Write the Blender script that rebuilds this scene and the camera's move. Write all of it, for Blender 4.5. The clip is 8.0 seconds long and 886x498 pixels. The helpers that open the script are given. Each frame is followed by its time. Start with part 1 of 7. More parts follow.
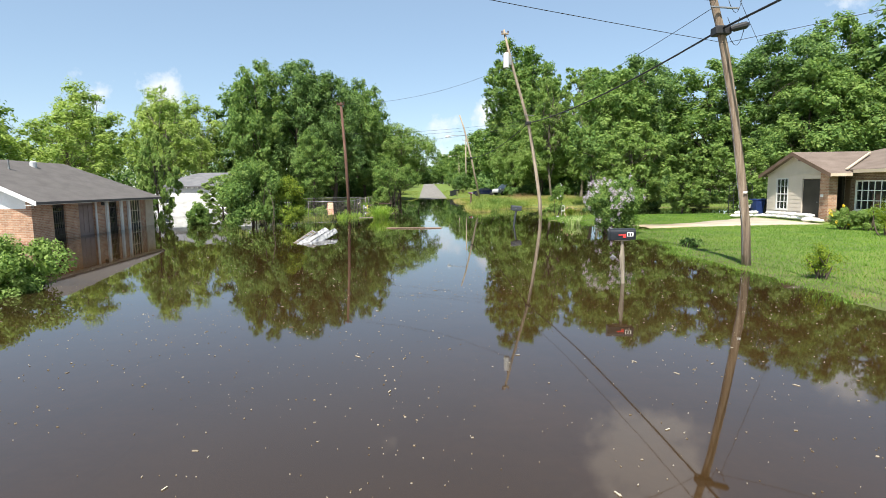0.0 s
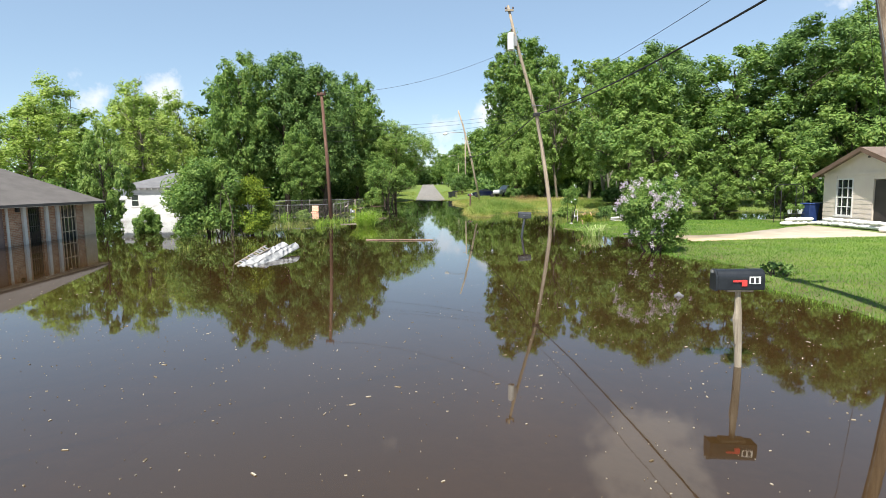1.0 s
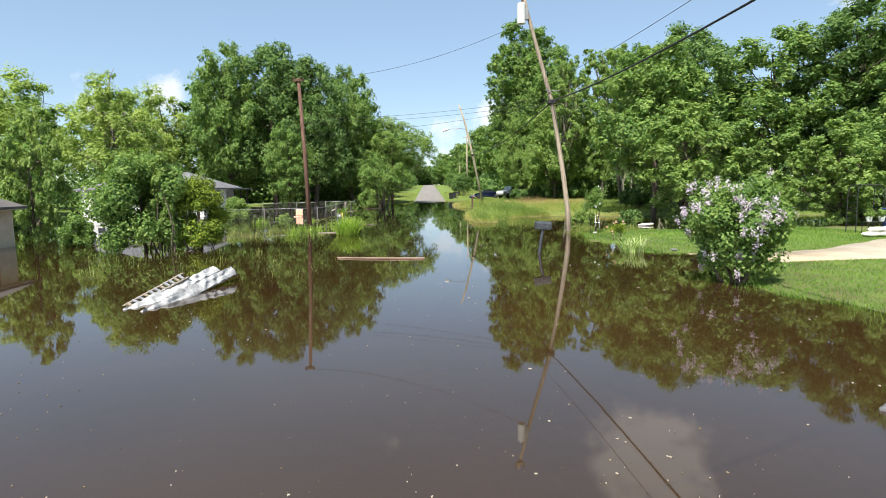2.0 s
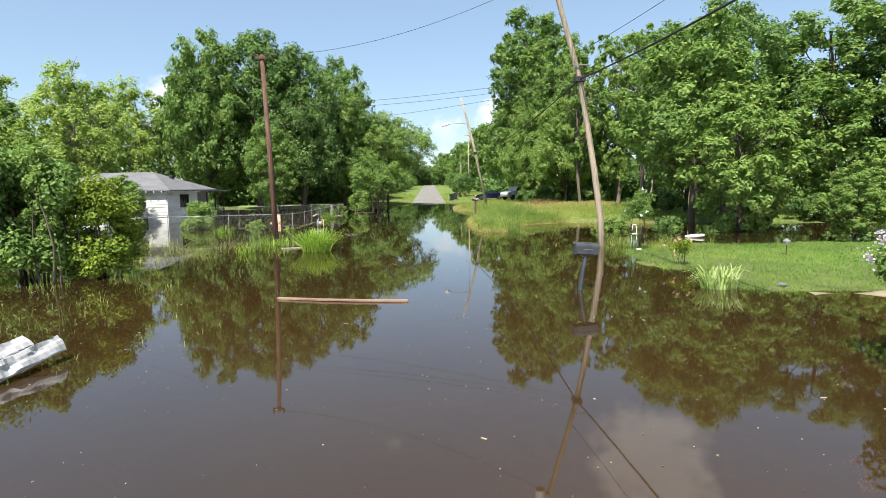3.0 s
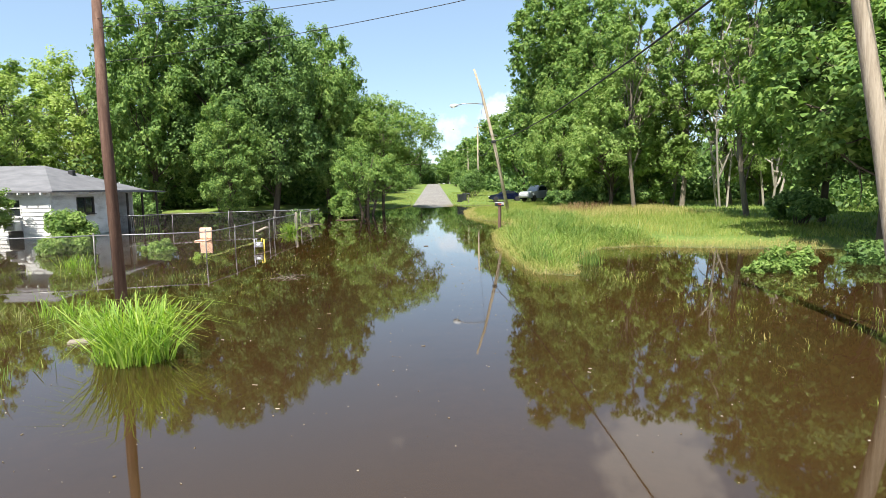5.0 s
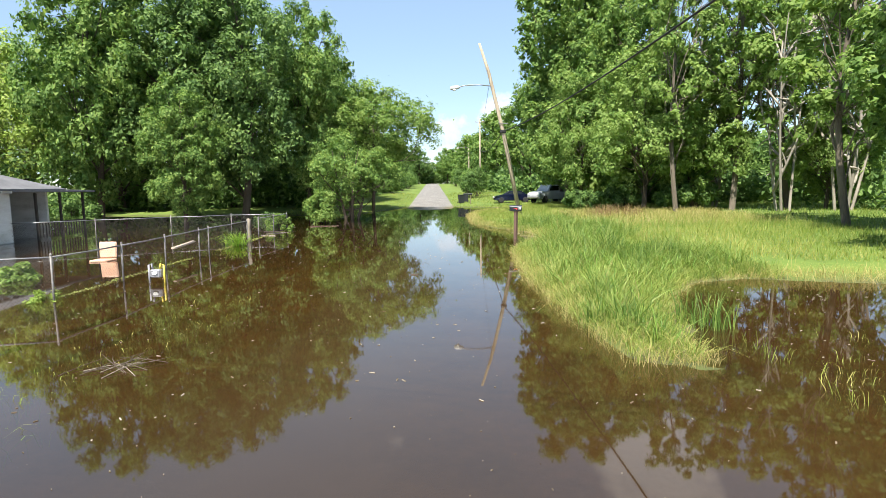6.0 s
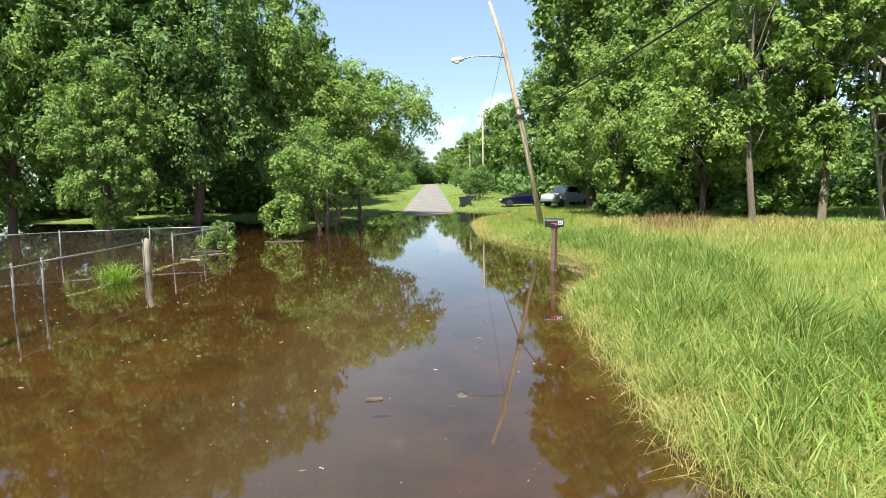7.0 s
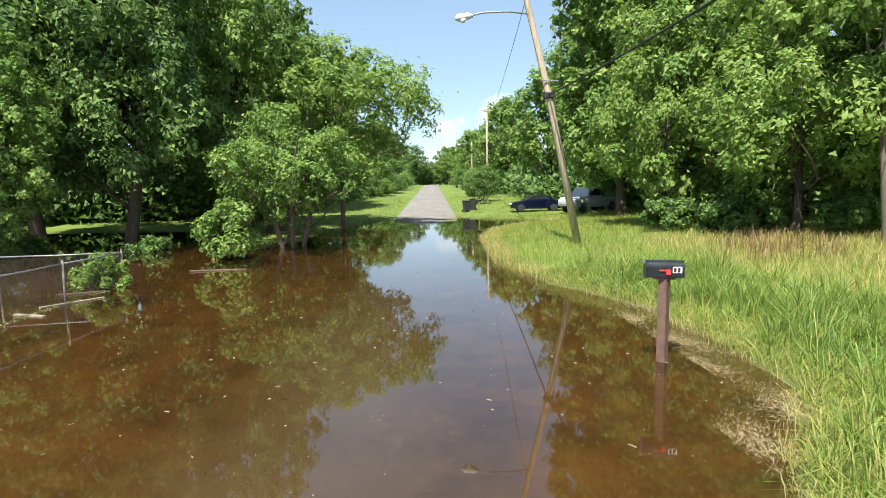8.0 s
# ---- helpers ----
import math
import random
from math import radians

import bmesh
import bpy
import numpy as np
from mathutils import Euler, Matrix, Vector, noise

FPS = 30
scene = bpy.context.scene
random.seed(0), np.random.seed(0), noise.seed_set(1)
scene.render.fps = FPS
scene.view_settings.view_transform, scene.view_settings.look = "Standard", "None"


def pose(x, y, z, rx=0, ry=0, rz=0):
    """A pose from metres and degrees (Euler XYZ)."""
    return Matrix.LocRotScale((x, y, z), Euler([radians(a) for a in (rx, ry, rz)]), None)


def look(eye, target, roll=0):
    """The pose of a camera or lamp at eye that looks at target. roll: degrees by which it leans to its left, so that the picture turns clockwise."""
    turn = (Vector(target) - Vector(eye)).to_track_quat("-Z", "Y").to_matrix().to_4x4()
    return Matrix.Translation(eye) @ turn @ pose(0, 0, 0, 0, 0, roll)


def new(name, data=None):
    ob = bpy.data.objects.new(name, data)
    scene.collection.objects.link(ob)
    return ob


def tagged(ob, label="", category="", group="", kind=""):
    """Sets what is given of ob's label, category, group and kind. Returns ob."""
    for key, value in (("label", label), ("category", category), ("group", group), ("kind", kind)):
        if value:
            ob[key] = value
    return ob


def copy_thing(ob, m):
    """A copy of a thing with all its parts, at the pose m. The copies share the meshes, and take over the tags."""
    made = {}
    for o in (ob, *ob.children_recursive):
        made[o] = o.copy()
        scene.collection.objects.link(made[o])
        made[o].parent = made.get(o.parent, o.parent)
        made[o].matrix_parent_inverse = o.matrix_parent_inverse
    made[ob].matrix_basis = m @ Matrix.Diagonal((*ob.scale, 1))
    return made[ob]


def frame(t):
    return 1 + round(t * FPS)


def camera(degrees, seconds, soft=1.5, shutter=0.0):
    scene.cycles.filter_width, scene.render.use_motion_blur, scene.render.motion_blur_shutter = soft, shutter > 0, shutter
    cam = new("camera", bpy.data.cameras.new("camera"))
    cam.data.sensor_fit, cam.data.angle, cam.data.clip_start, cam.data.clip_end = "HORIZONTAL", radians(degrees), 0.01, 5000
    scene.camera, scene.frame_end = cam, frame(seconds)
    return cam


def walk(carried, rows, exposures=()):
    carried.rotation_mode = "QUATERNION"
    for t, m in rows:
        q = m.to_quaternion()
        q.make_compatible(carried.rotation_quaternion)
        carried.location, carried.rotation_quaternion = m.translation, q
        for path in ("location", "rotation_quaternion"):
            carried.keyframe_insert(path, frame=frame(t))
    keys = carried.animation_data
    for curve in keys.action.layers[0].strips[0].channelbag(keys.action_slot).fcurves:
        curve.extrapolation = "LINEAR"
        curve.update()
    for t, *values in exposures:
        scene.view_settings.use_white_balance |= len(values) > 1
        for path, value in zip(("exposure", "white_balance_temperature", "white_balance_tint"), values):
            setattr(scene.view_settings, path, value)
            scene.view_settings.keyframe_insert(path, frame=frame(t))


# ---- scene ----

# ---------------------------------------------------------------- camera
cam = camera(76.1, 8.0, soft=0.5)
PATH = [
    (0.0, 0.0, 0.0, 2.212, 0.0, -6.322, 0.794), (0.5, 0.146, 2.934, 2.237, -0.061, -6.297, 0.809),
    (1.0, 0.353, 5.647, 2.283, 0.0, -6.273, 0.822), (1.5, 0.489, 8.427, 2.314, 0.107, -6.253, 0.846),
    (3.0, 0.776, 17.939, 2.439, 0.301, -6.219, 0.994), (3.5, 0.714, 21.388, 2.506, 0.364, -6.228, 1.023),
    (4.0, 0.512, 24.846, 2.519, 0.521, -6.282, 1.048), (4.5, 0.376, 28.405, 2.523, 0.697, -6.329, 1.061),
    (6.0, 0.312, 40.316, 2.429, 0.642, -6.352, 0.938), (6.5, 0.292, 44.752, 2.468, 0.614, -6.334, 0.962),
    (7.0, 0.241, 49.342, 2.498, 0.581, -6.32, 0.992), (7.5, 0.236, 53.601, 2.567, 0.558, -6.304, 1.03),
    (8.0, 0.14, 57.477, 2.662, 0.589, -6.299, 1.073),
]
walk(cam, [(t, pose(x, y, z, 0, 0, yaw) @ pose(0, 0, 0, 90 + pitch) @ pose(0, 0, 0, 0, 0, -lean))
           for t, x, y, z, yaw, pitch, lean in PATH], exposures=[(0.0, 1.03), (1.5, 1.04), (3.5, 1.15), (6.0, 1.34), (7.5, 1.33), (8.0, 1.27)])

# ---------------------------------------------------------------- world and sun
SUN_EL, SUN_AZ = radians(58), radians(200)      # azimuth clockwise from +y
world = bpy.data.worlds.new("sky")
scene.world = world
world.use_nodes = True
wn, wl = world.node_tree.nodes, world.node_tree.links
wn.clear()
w_out = wn.new("ShaderNodeOutputWorld")
w_bg = wn.new("ShaderNodeBackground")
w_sky = wn.new("ShaderNodeTexSky")
w_sky.sky_type = "NISHITA"
w_sky.sun_disc = False
w_sky.sun_elevation, w_sky.sun_rotation = SUN_EL, SUN_AZ
w_sky.altitude = 1200
w_sky.air_density, w_sky.dust_density, w_sky.ozone_density = 1.1, 0.25, 1.6
w_bg.inputs["Strength"].default_value = 0.095
w_co = wn.new("ShaderNodeTexCoord")
w_noise = wn.new("ShaderNodeTexNoise")
w_noise.inputs["Scale"].default_value = 22.0
w_noise.inputs["Detail"].default_value = 7.0
w_noise.inputs["Roughness"].default_value = 0.6
wl.new(w_co.outputs["Generated"], w_noise.inputs["Vector"])
w_mask = None
# cumulus: azimuth from +y to the right, elevation, half-width (degrees), weight
for az, el, wide, weight in ((20.5, 26, 6.5, 0.9), (-25.5, 8.5, 2.6, 0.75), (-31, 7.5, 3.0, 0.5), (0.5, 5.0, 3.0, 0.5),
                             (5, 7.2, 2.3, 0.75), (36, 16, 3.5, 0.7), (23, 11, 3, 0.3), (-6, 25, 4, 0.3), (60, 30, 9, 0.8),
                             (-80, 25, 10, 0.8), (150, 30, 12, 0.9), (-140, 22, 9, 0.8)):
    a, e = radians(az), radians(el)
    d = wn.new("ShaderNodeVectorMath")
    d.operation = "DISTANCE"
    wl.new(w_co.outputs["Generated"], d.inputs[0])
    d.inputs[1].default_value = (math.sin(a) * math.cos(e), math.cos(a) * math.cos(e), math.sin(e))
    m = wn.new("ShaderNodeMapRange")
    m.inputs["From Min"].default_value, m.inputs["From Max"].default_value = 0.0, 2 * math.sin(radians(wide) / 2) * 1.4
    m.inputs["To Min"].default_value, m.inputs["To Max"].default_value = weight, 0.0
    wl.new(d.outputs["Value"], m.inputs["Value"])
    if w_mask is None:
        w_mask = m.outputs["Result"]
    else:
        mx = wn.new("ShaderNodeMath")
        mx.operation = "MAXIMUM"
        wl.new(w_mask, mx.inputs[0])
        wl.new(m.outputs["Result"], mx.inputs[1])
        w_mask = mx.outputs["Value"]
w_add = wn.new("ShaderNodeMath")
w_add.operation = "ADD"
wl.new(w_mask, w_add.inputs[0])
wl.new(w_noise.outputs["Fac"], w_add.inputs[1])
w_edge = wn.new("ShaderNodeMapRange")
w_edge.inputs["From Min"].default_value, w_edge.inputs["From Max"].default_value = 0.82, 1.06
w_edge.inputs["To Min"].default_value, w_edge.inputs["To Max"].default_value = 0.0, 0.85
wl.new(w_add.outputs["Value"], w_edge.inputs["Value"])
w_mix = wn.new("ShaderNodeMix")
w_mix.data_type = "RGBA"
wl.new(w_edge.outputs["Result"], w_mix.inputs["Factor"])
w_haze = wn.new("ShaderNodeMix")
w_haze.data_type = "RGBA"
w_haze.inputs["Factor"].default_value = 0.5
wl.new(w_sky.outputs["Color"], w_haze.inputs["A"])
w_haze.inputs["B"].default_value = (2.15, 2.95, 3.75, 1)      # thin summer haze
wl.new(w_haze.outputs["Result"], w_mix.inputs["A"])
w_mix.inputs["B"].default_value = (5.4, 5.6, 5.9, 1)
wl.new(w_mix.outputs["Result"], w_bg.inputs["Color"])
wl.new(w_bg.outputs["Background"], w_out.inputs["Surface"])

sun = new("sun", bpy.data.lights.new("sun", "SUN"))
sun.data.energy, sun.data.angle, sun.data.color = 5.0, radians(0.55), (1.0, 0.95, 0.86)
sun.matrix_world = look((math.sin(SUN_AZ) * math.cos(SUN_EL) * 60, math.cos(SUN_AZ) * math.cos(SUN_EL) * 60, math.sin(SUN_EL) * 60), (0, 0, 0))


# ---------------------------------------------------------------- materials
def material(name, colours, rough=0.8, scale=4.0, fine=40.0, bump=0.2, metal=0.0, stretch=(1, 1, 1), vary=0.0, island=0.0,
             through_light=0.0, spec=0.4, fine_mix=0.35, depth=0.02):
    """Two or three colours mixed by coarse and fine noise; vary by object, island by loose piece."""
    m = bpy.data.materials.new(name)
    m.use_nodes = True
    n, l = m.node_tree.nodes, m.node_tree.links
    n.clear()
    out = n.new("ShaderNodeOutputMaterial")
    bs = n.new("ShaderNodeBsdfPrincipled")
    bs.inputs["Roughness"].default_value, bs.inputs["Metallic"].default_value = rough, metal
    bs.inputs["Specular IOR Level"].default_value = spec
    co = n.new("ShaderNodeTexCoord")
    mp = n.new("ShaderNodeMapping")
    mp.inputs["Scale"].default_value = stretch
    l.new(co.outputs["Object"], mp.inputs["Vector"])
    a, b = n.new("ShaderNodeTexNoise"), n.new("ShaderNodeTexNoise")
    for node, s in ((a, scale), (b, fine)):
        node.inputs["Scale"].default_value, node.inputs["Detail"].default_value = s, 5.0
        l.new(mp.outputs["Vector"], node.inputs["Vector"])
    mixf = n.new("ShaderNodeMix")
    mixf.inputs["Factor"].default_value = fine_mix
    l.new(a.outputs["Fac"], mixf.inputs["A"])
    l.new(b.outputs["Fac"], mixf.inputs["B"])
    fac = mixf.outputs["Result"]
    for amount, source in ((vary, "ShaderNodeObjectInfo"), (island, "ShaderNodeNewGeometry")):
        if amount:
            src = n.new(source)
            rnd = src.outputs["Random"] if source == "ShaderNodeObjectInfo" else src.outputs["Random Per Island"]
            ma = n.new("ShaderNodeMapRange")
            ma.inputs["To Min"].default_value, ma.inputs["To Max"].default_value = -amount / 2, amount / 2
            l.new(rnd, ma.inputs["Value"])
            ad = n.new("ShaderNodeMath")
            l.new(fac, ad.inputs[0])
            l.new(ma.outputs["Result"], ad.inputs[1])
            fac = ad.outputs["Value"]
    ramp = n.new("ShaderNodeValToRGB")
    els = ramp.color_ramp.elements
    spots = [0.32, 0.68] if len(colours) == 2 else [0.28, 0.5, 0.72]
    while len(els) < len(colours):
        els.new(0.5)
    for e, p, c in zip(els, spots, colours):
        e.position, e.color = p, (*c, 1)
    l.new(fac, ramp.inputs["Fac"])
    l.new(ramp.outputs["Color"], bs.inputs["Base Color"])
    if bump:
        bp = n.new("ShaderNodeBump")
        bp.inputs["Strength"].default_value, bp.inputs["Distance"].default_value = bump, depth
        l.new(mixf.outputs["Result"], bp.inputs["Height"])
        l.new(bp.outputs["Normal"], bs.inputs["Normal"])
    shader = bs.outputs["BSDF"]
    if through_light:
        tr = n.new("ShaderNodeBsdfTranslucent")
        hs = n.new("ShaderNodeHueSaturation")
        hs.inputs["Value"].default_value, hs.inputs["Saturation"].default_value = 1.5, 1.1
        l.new(ramp.outputs["Color"], hs.inputs["Color"])
        l.new(hs.outputs["Color"], tr.inputs["Color"])
        mx = n.new("ShaderNodeMixShader")
        mx.inputs["Fac"].default_value = through_light
        l.new(shader, mx.inputs[1])
        l.new(tr.outputs["BSDF"], mx.inputs[2])
        shader = mx.outputs["Shader"]
    l.new(shader, out.inputs["Surface"])
    return m


def brick_material(name, c1, c2, mortar):
    m = bpy.data.materials.new(name)
    m.use_nodes = True
    n, l = m.node_tree.nodes, m.node_tree.links
    bs = n["Principled BSDF"]
    bs.inputs["Roughness"].default_value = 0.9
    co = n.new("ShaderNodeTexCoord")
    sx, cx = n.new("ShaderNodeSeparateXYZ"), n.new("ShaderNodeCombineXYZ")
    l.new(co.outputs["Object"], sx.inputs["Vector"])
    ad = n.new("ShaderNodeMath")
    l.new(sx.outputs["X"], ad.inputs[0])
    l.new(sx.outputs["Y"], ad.inputs[1])
    l.new(ad.outputs["Value"], cx.inputs["X"])
    l.new(sx.outputs["Z"], cx.inputs["Y"])
    br = n.new("ShaderNodeTexBrick")
    br.inputs["Scale"].default_value = 1.0
    br.inputs["Brick Width"].default_value, br.inputs["Row Height"].default_value = 0.215, 0.075
    br.inputs["Mortar Size"].default_value = 0.007
    br.inputs["Color1"].default_value, br.inputs["Color2"].default_value, br.inputs["Mortar"].default_value = (*c1, 1), (*c2, 1), (*mortar, 1)
    l.new(cx.outputs["Vector"], br.inputs["Vector"])
    no = n.new("ShaderNodeTexNoise")
    no.inputs["Scale"].default_value, no.inputs["Detail"].default_value = 2.5, 6
    l.new(co.outputs["Object"], no.inputs["Vector"])
    mx = n.new("ShaderNodeMix")
    mx.data_type, mx.blend_type = "RGBA", "OVERLAY"
    mx.inputs["Factor"].default_value = 0.5
    l.new(br.outputs["Color"], mx.inputs["A"])
    l.new(no.outputs["Fac"], mx.inputs["B"])
    l.new(mx.outputs["Result"], bs.inputs["Base Color"])
    bp = n.new("ShaderNodeBump")
    bp.inputs["Strength"].default_value, bp.inputs["Distance"].default_value = 0.7, 0.01
    bp.invert = True
    l.new(br.outputs["Fac"], bp.inputs["Height"])
    l.new(bp.outputs["Normal"], bs.inputs["Normal"])
    return m


def water_material():
    m = bpy.data.materials.new("flood_water")
    m.use_nodes = True
    n, l = m.node_tree.nodes, m.node_tree.links
    n.clear()
    out = n.new("ShaderNodeOutputMaterial")
    co = n.new("ShaderNodeTexCoord")
    a, b = n.new("ShaderNodeTexNoise"), n.new("ShaderNodeTexNoise")
    a.inputs["Scale"].default_value, a.inputs["Detail"].default_value = 0.13, 4
    b.inputs["Scale"].default_value, b.inputs["Detail"].default_value = 1.1, 3
    l.new(co.outputs["Object"], a.inputs["Vector"])
    l.new(co.outputs["Object"], b.inputs["Vector"])
    ramp = n.new("ShaderNodeValToRGB")
    e = ramp.color_ramp.elements
    e[0].position, e[0].color = 0.3, (0.031, 0.0183, 0.0082, 1)
    e[1].position, e[1].color = 0.7, (0.048, 0.0268, 0.0092, 1)
    l.new(a.outputs["Fac"], ramp.inputs["Fac"])
    silt = n.new("ShaderNodeBsdfDiffuse")
    l.new(ramp.outputs["Color"], silt.inputs["Color"])
    clear = n.new("ShaderNodeBsdfTransparent")
    clear.inputs["Color"].default_value = (0.81, 0.665, 0.475, 1)
    body = n.new("ShaderNodeMixShader")
    sep = n.new("ShaderNodeSeparateXYZ")
    l.new(co.outputs["Object"], sep.inputs["Vector"])
    shoal = n.new("ShaderNodeMapRange")          # the water clears where it shoals towards the dry road
    shoal.inputs["From Min"].default_value, shoal.inputs["From Max"].default_value = 42.0, 58.0
    shoal.inputs["To Min"].default_value, shoal.inputs["To Max"].default_value = 0.78, 0.38
    l.new(sep.outputs["Y"], shoal.inputs["Value"])
    l.new(shoal.outputs["Result"], body.inputs["Fac"])
    l.new(clear.outputs["BSDF"], body.inputs[1])
    l.new(silt.outputs["BSDF"], body.inputs[2])
    gloss = n.new("ShaderNodeBsdfGlossy")
    gloss.inputs["Roughness"].default_value = 0.028
    fr = n.new("ShaderNodeFresnel")
    fr.inputs["IOR"].default_value = 1.55
    bp = n.new("ShaderNodeBump")
    bp.inputs["Strength"].default_value, bp.inputs["Distance"].default_value = 0.03, 0.02
    l.new(b.outputs["Fac"], bp.inputs["Height"])
    l.new(bp.outputs["Normal"], gloss.inputs["Normal"])
    l.new(bp.outputs["Normal"], fr.inputs["Normal"])
    mx = n.new("ShaderNodeMixShader")
    mirror_gain = n.new("ShaderNodeMath")                # added gain that brightens the mirrored sky beyond what plain water reflects
    mirror_gain.operation, mirror_gain.use_clamp = "MULTIPLY_ADD", True
    mirror_gain.inputs[1].default_value, mirror_gain.inputs[2].default_value = 1.27, 0.042
    steep = n.new("ShaderNodeMath")
    steep.operation = "POWER"
    steep.inputs[1].default_value = 1.08
    l.new(fr.outputs["Fac"], steep.inputs[0])
    l.new(steep.outputs["Value"], mirror_gain.inputs[0])
    l.new(mirror_gain.outputs["Value"], mx.inputs["Fac"])
    l.new(body.outputs["Shader"], mx.inputs[1])
    l.new(gloss.outputs["BSDF"], mx.inputs[2])
    l.new(mx.outputs["Shader"], out.inputs["Surface"])
    return m


def glass_material():
    m = bpy.data.materials.new("window_glass")
    m.use_nodes = True
    bs = m.node_tree.nodes["Principled BSDF"]
    bs.inputs["Base Color"].default_value = (0.02, 0.025, 0.028, 1)
    bs.inputs["Roughness"].default_value = 0.06
    bs.inputs["Specular IOR Level"].default_value = 0.7
    return m


M_WATER, M_GLASS = water_material(), glass_material()
M_GROUND = material("wet_soil_and_turf", [(0.065, 0.1, 0.02), (0.105, 0.16, 0.025), (0.19, 0.22, 0.045)], 0.95, 0.35, 9.0, 0.5, depth=0.05)


def drown(m, mud, soil, keep=0.0, crown=None):
    """Silt below the waterline and bare soil along it; keep leaves some of the surface bare, within crown metres of the middle of the road."""
    n, l = m.node_tree.nodes, m.node_tree.links
    bs = n["Principled BSDF"]
    source = bs.inputs["Base Color"].links[0].from_socket
    geo, sep, noise = n.new("ShaderNodeNewGeometry"), n.new("ShaderNodeSeparateXYZ"), n.new("ShaderNodeTexNoise")
    noise.inputs["Scale"].default_value, noise.inputs["Detail"].default_value = 1.3, 6
    l.new(geo.outputs["Position"], sep.inputs["Vector"])
    l.new(geo.outputs["Position"], noise.inputs["Vector"])
    speck = n.new("ShaderNodeTexNoise")
    speck.inputs["Scale"].default_value, speck.inputs["Detail"].default_value, speck.inputs["Roughness"].default_value = 0.9, 9, 0.72
    l.new(geo.outputs["Position"], speck.inputs["Vector"])
    wob = n.new("ShaderNodeMath")
    wob.operation = "MULTIPLY_ADD"
    wob.inputs[1].default_value = 0.2
    l.new(noise.outputs["Fac"], wob.inputs[0])
    l.new(sep.outputs["Z"], wob.inputs[2])
    for colour, lo, hi in ((soil, 0.09, 0.2), (mud, 0.02, 0.1)):
        k = n.new("ShaderNodeMapRange")
        k.inputs["From Min"].default_value, k.inputs["From Max"].default_value, k.inputs["To Min"].default_value = lo, hi, keep
        l.new(wob.outputs["Value"], k.inputs["Value"])
        bare = k.outputs["Result"]
        if crown:
            off = n.new("ShaderNodeMath")
            off.inputs[1].default_value = 1.55
            l.new(sep.outputs["X"], off.inputs[0])
            away = n.new("ShaderNodeMath")
            away.operation = "ABSOLUTE"
            l.new(off.outputs["Value"], away.inputs[0])
            ragged = n.new("ShaderNodeMath")
            ragged.operation = "MULTIPLY_ADD"
            ragged.inputs[1].default_value = 1.6
            l.new(noise.outputs["Fac"], ragged.inputs[0])
            l.new(away.outputs["Value"], ragged.inputs[2])
            cover = n.new("ShaderNodeMapRange")
            cover.inputs["From Min"].default_value, cover.inputs["From Max"].default_value = crown + 0.3, crown + 1.5
            cover.inputs["To Min"].default_value, cover.inputs["To Max"].default_value = keep, 0.0
            l.new(ragged.outputs["Value"], cover.inputs["Value"])
            l.new(cover.outputs["Result"], k.inputs["To Min"])
        mx = n.new("ShaderNodeMix")
        mx.data_type = "RGBA"
        blot = n.new("ShaderNodeValToRGB")
        be = blot.color_ramp.elements
        be[0].position, be[0].color = 0.36, (*[c * 0.5 for c in colour], 1)
        be[1].position, be[1].color = 0.64, (*[c * 1.45 for c in colour], 1)
        l.new(speck.outputs["Fac"], blot.inputs["Fac"])
        l.new(blot.outputs["Color"], mx.inputs["A"])
        l.new(bare, mx.inputs["Factor"])
        l.new(source, mx.inputs["B"])
        source = mx.outputs["Result"]
    l.new(source, bs.inputs["Base Color"])


drown(M_GROUND, (0.135, 0.082, 0.024), (0.08, 0.08, 0.028))
M_ROAD = material("sunbleached_asphalt", [(0.09, 0.085, 0.08), (0.165, 0.155, 0.145), (0.36, 0.34, 0.31)], 0.92, 0.6, 75.0, 0.3, fine_mix=0.75)
drown(M_ROAD, (0.12, 0.083, 0.026), (0.15, 0.125, 0.05), 0.92, crown=1.25)
M_CONCRETE = material("pale_concrete", [(0.27, 0.22, 0.16), (0.42, 0.36, 0.28)], 0.9, 0.8, 40, 0.2)
M_DRIVE = material("worn_concrete_drive", [(0.27, 0.22, 0.16), (0.36, 0.31, 0.24), (0.44, 0.39, 0.31)], 0.9, 0.9, 45, 0.25)
drown(M_DRIVE, (0.2, 0.12, 0.035), (0.3, 0.22, 0.12), 0.25)
M_LEAF_DARK = material("dark_broadleaf", [(0.053, 0.102, 0.030), (0.103, 0.182, 0.049), (0.190, 0.278, 0.079)], 0.6, 0.5, 3.0, 0, island=0.42, through_light=0.32, spec=0.2)
M_LEAF = material("broadleaf", [(0.077, 0.144, 0.036), (0.138, 0.230, 0.055), (0.243, 0.329, 0.087)], 0.6, 0.5, 3.0, 0, island=0.42, through_light=0.35, spec=0.2)
M_LEAF_LIGHT = material("fresh_broadleaf", [(0.100, 0.180, 0.043), (0.176, 0.262, 0.062), (0.271, 0.355, 0.108)], 0.6, 0.5, 3.0, 0, island=0.42, through_light=0.4, spec=0.2)
M_LEAF_YELLOW = material("pale_willow_leaf", [(0.165, 0.25, 0.055), (0.27, 0.355, 0.085), (0.375, 0.45, 0.14)], 0.6, 0.5, 3.0, 0, island=0.42, through_light=0.4, spec=0.2)
